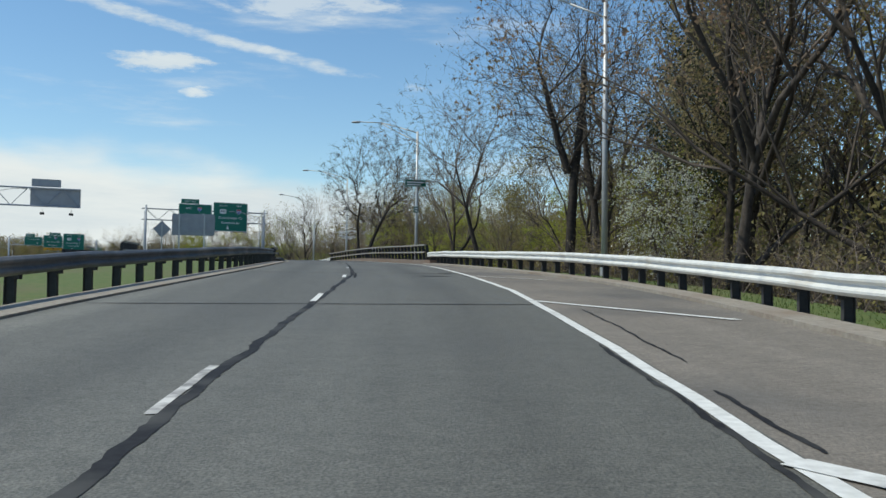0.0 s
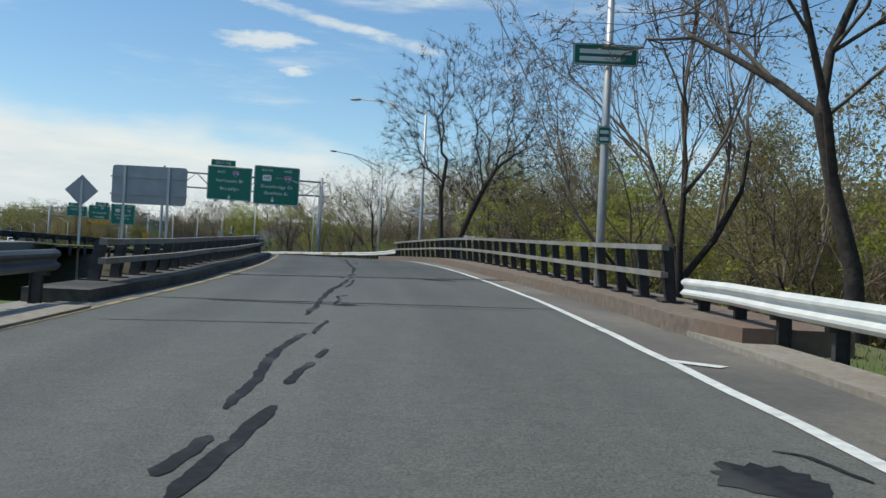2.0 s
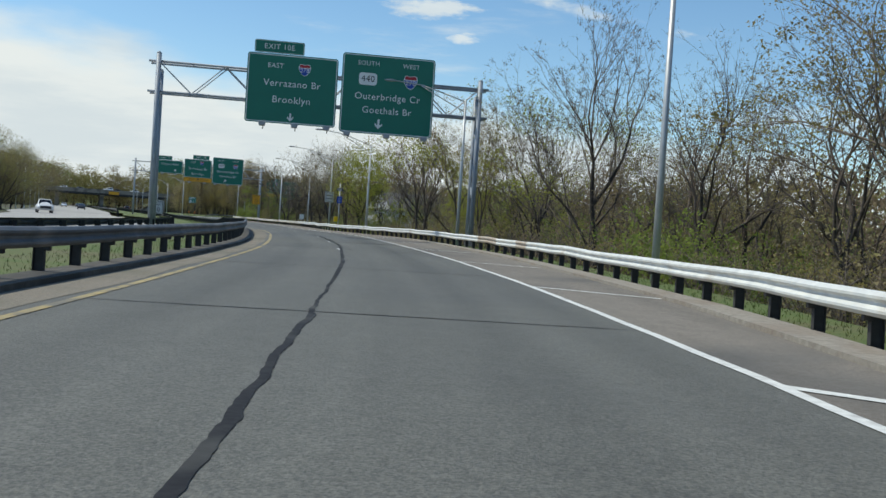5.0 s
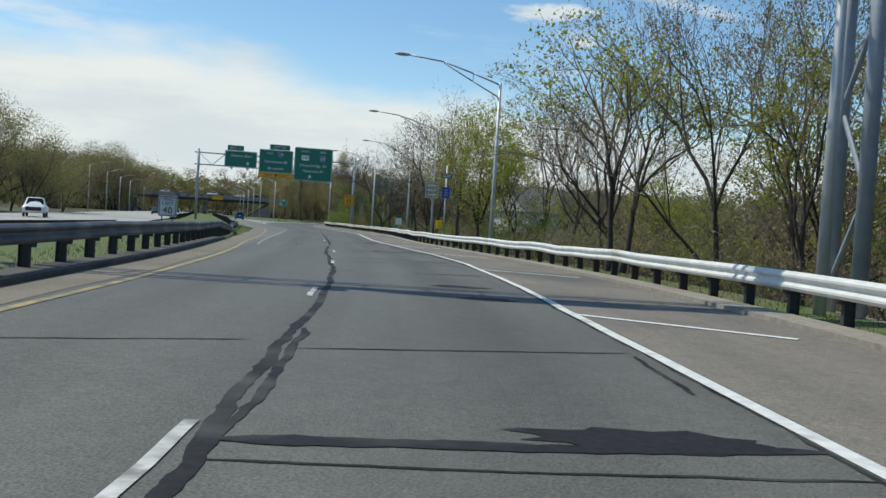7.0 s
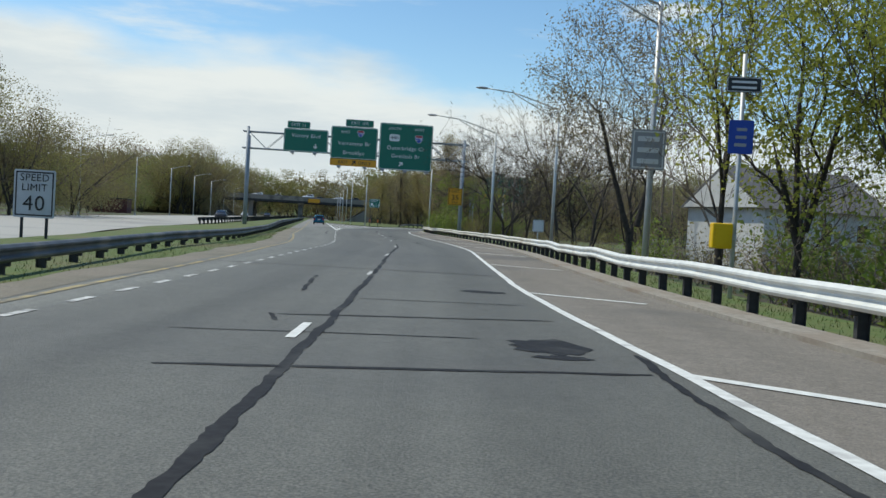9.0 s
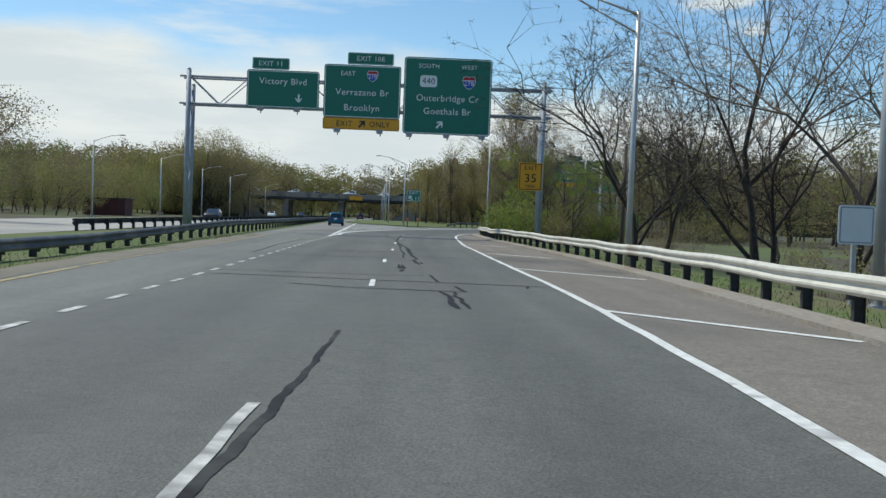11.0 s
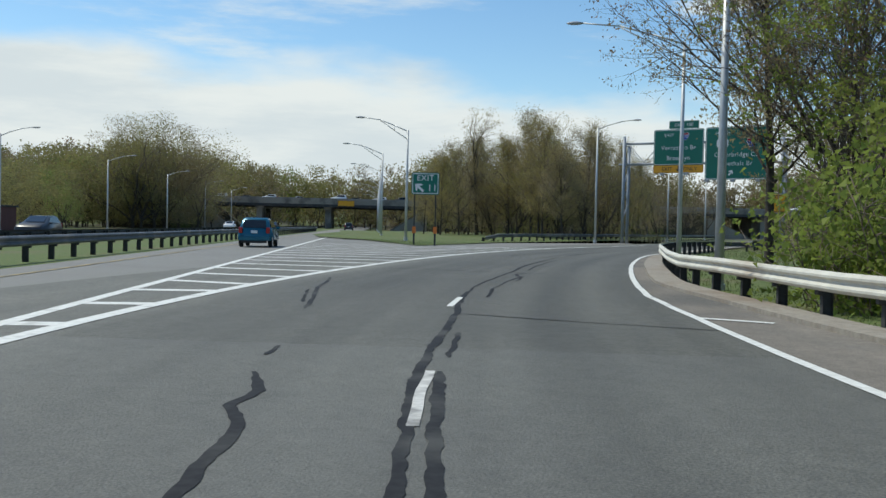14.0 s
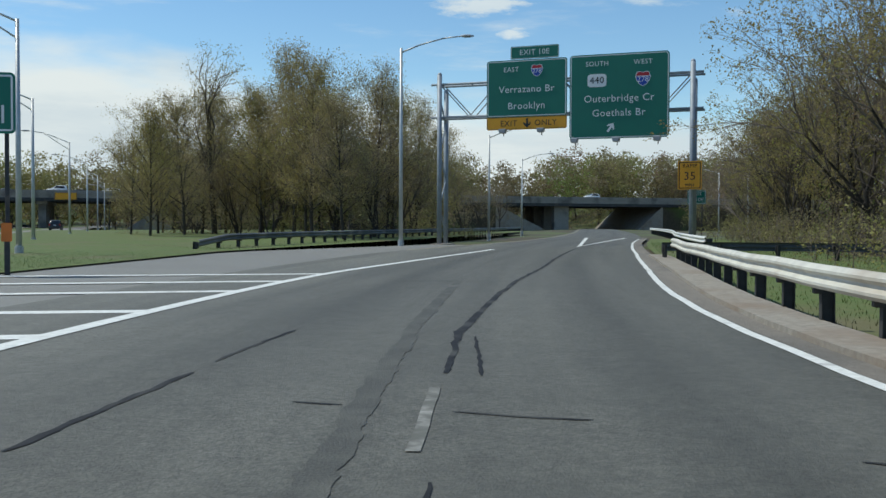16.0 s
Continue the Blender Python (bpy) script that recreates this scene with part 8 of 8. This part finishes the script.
LEAF_OF = {"trunks": BARK, "twigs": TWIG, "stems": TWIG, "olive": FAR_OLIVE, "brown": FAR_BROWN, "green": FAR_GREEN, "russet": FAR_RUSSET}
for title, label, category, store in (("far_woods", "distant spring woods in brown, olive and green bud", "woods", WOODS), ("thicket", "brown and olive undergrowth below the trees", "undergrowth", BRUSH)):
    ob = thing(title, label, category, kind="stuff")
    for key, rows in store.items():
        at = np.cumsum([0] + [len(v) for v, f in rows])
        name = key if key in ("trunks", "twigs", "stems") else key + "_crowns"
        tagged(part(name, tri_mesh(name, np.concatenate([v for v, f in rows]), np.concatenate([f + o for (v, f), o in zip(rows, at)]), LEAF_OF[key]), LEAF_OF[key], ob), kind="stuff")

def torn_sheet(label, at, length, seed):
    """A ragged, folded strip of sheeting caught in twigs."""
    rnd = random.Random(seed)
    ob = thing("plastic_sheet", label, "litter", at, group="torn sheets")
    for k in range(3):
        vs, y, z = [], 0.15 * k, -0.28 * k
        n = 12
        for i in range(n + 1):
            x = length * (i / n - 0.5) * (1.0 - 0.22 * k)
            z += rnd.uniform(-0.09, 0.09)
            y += rnd.uniform(-0.12, 0.12)
            h = rnd.uniform(0.06, 0.3) * (1.0 if 0 < i < n else 0.2)
            vs += [(x, y, z), (x + rnd.uniform(-0.1, 0.1), y + rnd.uniform(-0.15, 0.15), z - h * 0.5), (x + rnd.uniform(-0.12, 0.12), y + rnd.uniform(-0.2, 0.2), z - h)]
        fs = [(3 * i + j, 3 * i + j + 1, 3 * i + j + 4, 3 * i + j + 3) for i in range(n) for j in (0, 1)]
        part("fold", mesh_of("fold", vs, fs, PLASTIC_FILM), PLASTIC_FILM, ob)


torn_sheet("torn white plastic sheet caught in tree branches", facing(-12.3, 105.0, 6.75, 20), 2.6, 3)
torn_sheet("torn white plastic sheet low in the thicket", facing(-9.2, 108.5, 5.1, 20), 1.9, 4)

# a pale house and a shed glimpsed behind the trees
house = thing("house", "white-sided house with a grey roof behind the trees", "house", facing(HOUSE_AT[0], HOUSE_AT[1], 1.2, 53))
bm = bmesh.new()
box(bm, -5, 5, -4, 4, -1, 5.2)
part("wall", bm, HOUSE_WHITE, house)
part("gable", mesh_of("gable", [(-5.44, -4.0, 5.15), (-5.44, 4.0, 5.15), (-5.44, 0, 7.7), (-5.0, -4.0, 5.15), (-5.0, 4.0, 5.15), (-5.0, 0, 7.7)], [(0, 2, 1), (3, 4, 5), (0, 1, 4, 3), (1, 2, 5, 4), (2, 0, 3, 5)], HOUSE_WHITE), HOUSE_WHITE, house)
part("roof", mesh_of("roof", [(-5.4, -4.5, 5.1), (5.4, -4.5, 5.1), (5.4, 4.5, 5.1), (-5.4, 4.5, 5.1), (-5.4, 0, 8), (5.4, 0, 8)], [(0, 1, 5, 4), (2, 3, 4, 5), (0, 4, 3), (1, 2, 5), (3, 2, 1, 0)], ROOF_MAT), ROOF_MAT, house)
for x in (-3, 0, 3):
    for z in (0.8, 3.2):
        w = flat("window", [(x - 0.5, z), (x + 0.5, z), (x + 0.5, z + 1.3), (x - 0.5, z + 1.3)], WHITE, house, -4.05, 0.06)
        flat("pane", [(x - 0.42, z + 0.08), (x + 0.42, z + 0.08), (x + 0.42, z + 1.22), (x - 0.42, z + 1.22)], GLASS, w, -4.07, 0.02)
shed = thing("shed", "low maroon shed beyond the opposite carriageway", "shed", Matrix.Translation((*ml(150, -48).to_2d(), 2.5)) @ pose(0, 0, 0, 0, 0, 40))
bm = bmesh.new()
box(bm, -4, 4, -3, 3, -1, 3.0)
part("wall", bm, MAROON, shed)
bm = bmesh.new()
box(bm, -4.3, 4.3, -3.3, 3.3, 3.0, 3.25)
part("roof", bevelled(bm, 0.03, 1), DARK_STEEL, shed)

# ---- grass blades on the verges ----
rng = np.random.default_rng(17)


def blades(xyz, tall, spread_to=0.03):
    m = len(xyz)
    a = rng.uniform(0, 6.283, m)
    side = np.stack([np.cos(a), np.sin(a), np.zeros(m)], 1) * (tall * 0.11 * rng.uniform(0.6, 1.4, m))[:, None]
    top = xyz + np.stack([rng.normal(0, 0.35, m), rng.normal(0, 0.35, m), np.ones(m)], 1) * (tall * rng.uniform(0.5, 1.3, m))[:, None]
    return np.stack([xyz - side, xyz + side, top], 1).reshape(-1, 3)


def along_way(s0, s1, lo, hi, count, up):
    s = rng.uniform(s0, s1, count)
    return np.array([tuple(WAY_LINE.at(k, lo(k) + (hi(k) - lo(k)) * u, up)) for k, u in zip(s, rng.uniform(0, 1, count))])


def patch(corners, count, z):
    """Places scattered over a convex four-sided patch."""
    c = np.array(corners, float)
    u, v = rng.uniform(0, 1, count)[:, None], rng.uniform(0, 1, count)[:, None]
    p = (c[0] * (1 - u) + c[1] * u) * (1 - v) + (c[3] * (1 - u) + c[2] * u) * v
    return np.concatenate([p, np.full((count, 1), z)], 1)


sod = thing("grass", "short green spring grass on the verges and island", "grass", kind="stuff")
for pts, tall in ((along_way(112, 290, lambda s: d_left(s) - 4.0, lambda s: d_left(s) - 1.1, 16000, -0.03), 0.065), (along_way(-30, 60, lambda s: d_rail_right(s) + 0.1, lambda s: d_rail_right(s) + 2.1, 9000, -0.06), 0.075),
                  (along_way(112, 330, lambda s: d_rail_right(s) + 0.1, lambda s: d_rail_right(s) + 2.0, 16000, -0.06), 0.075), (patch([(-151.2, 307.8), (-165.3, 319.5), (-189, 338), (-157.2, 327.0)], 14000, 2.9), 0.065),
                  (patch([(-157.2, 327), (-189, 338), (-198, 366), (-161, 352)], 14000, 2.95), 0.075), (along_way(330, 400, lambda s: d_rail_right(s) + 0.2, lambda s: d_rail_right(s) + 8.5, 14000, -0.06), 0.075)):
    v = blades(pts, np.full(len(pts), tall))
    tagged(part("blades", tri_mesh("blades", v, np.arange(len(v)).reshape(-1, 3), GRASS), GRASS, sod), kind="stuff")
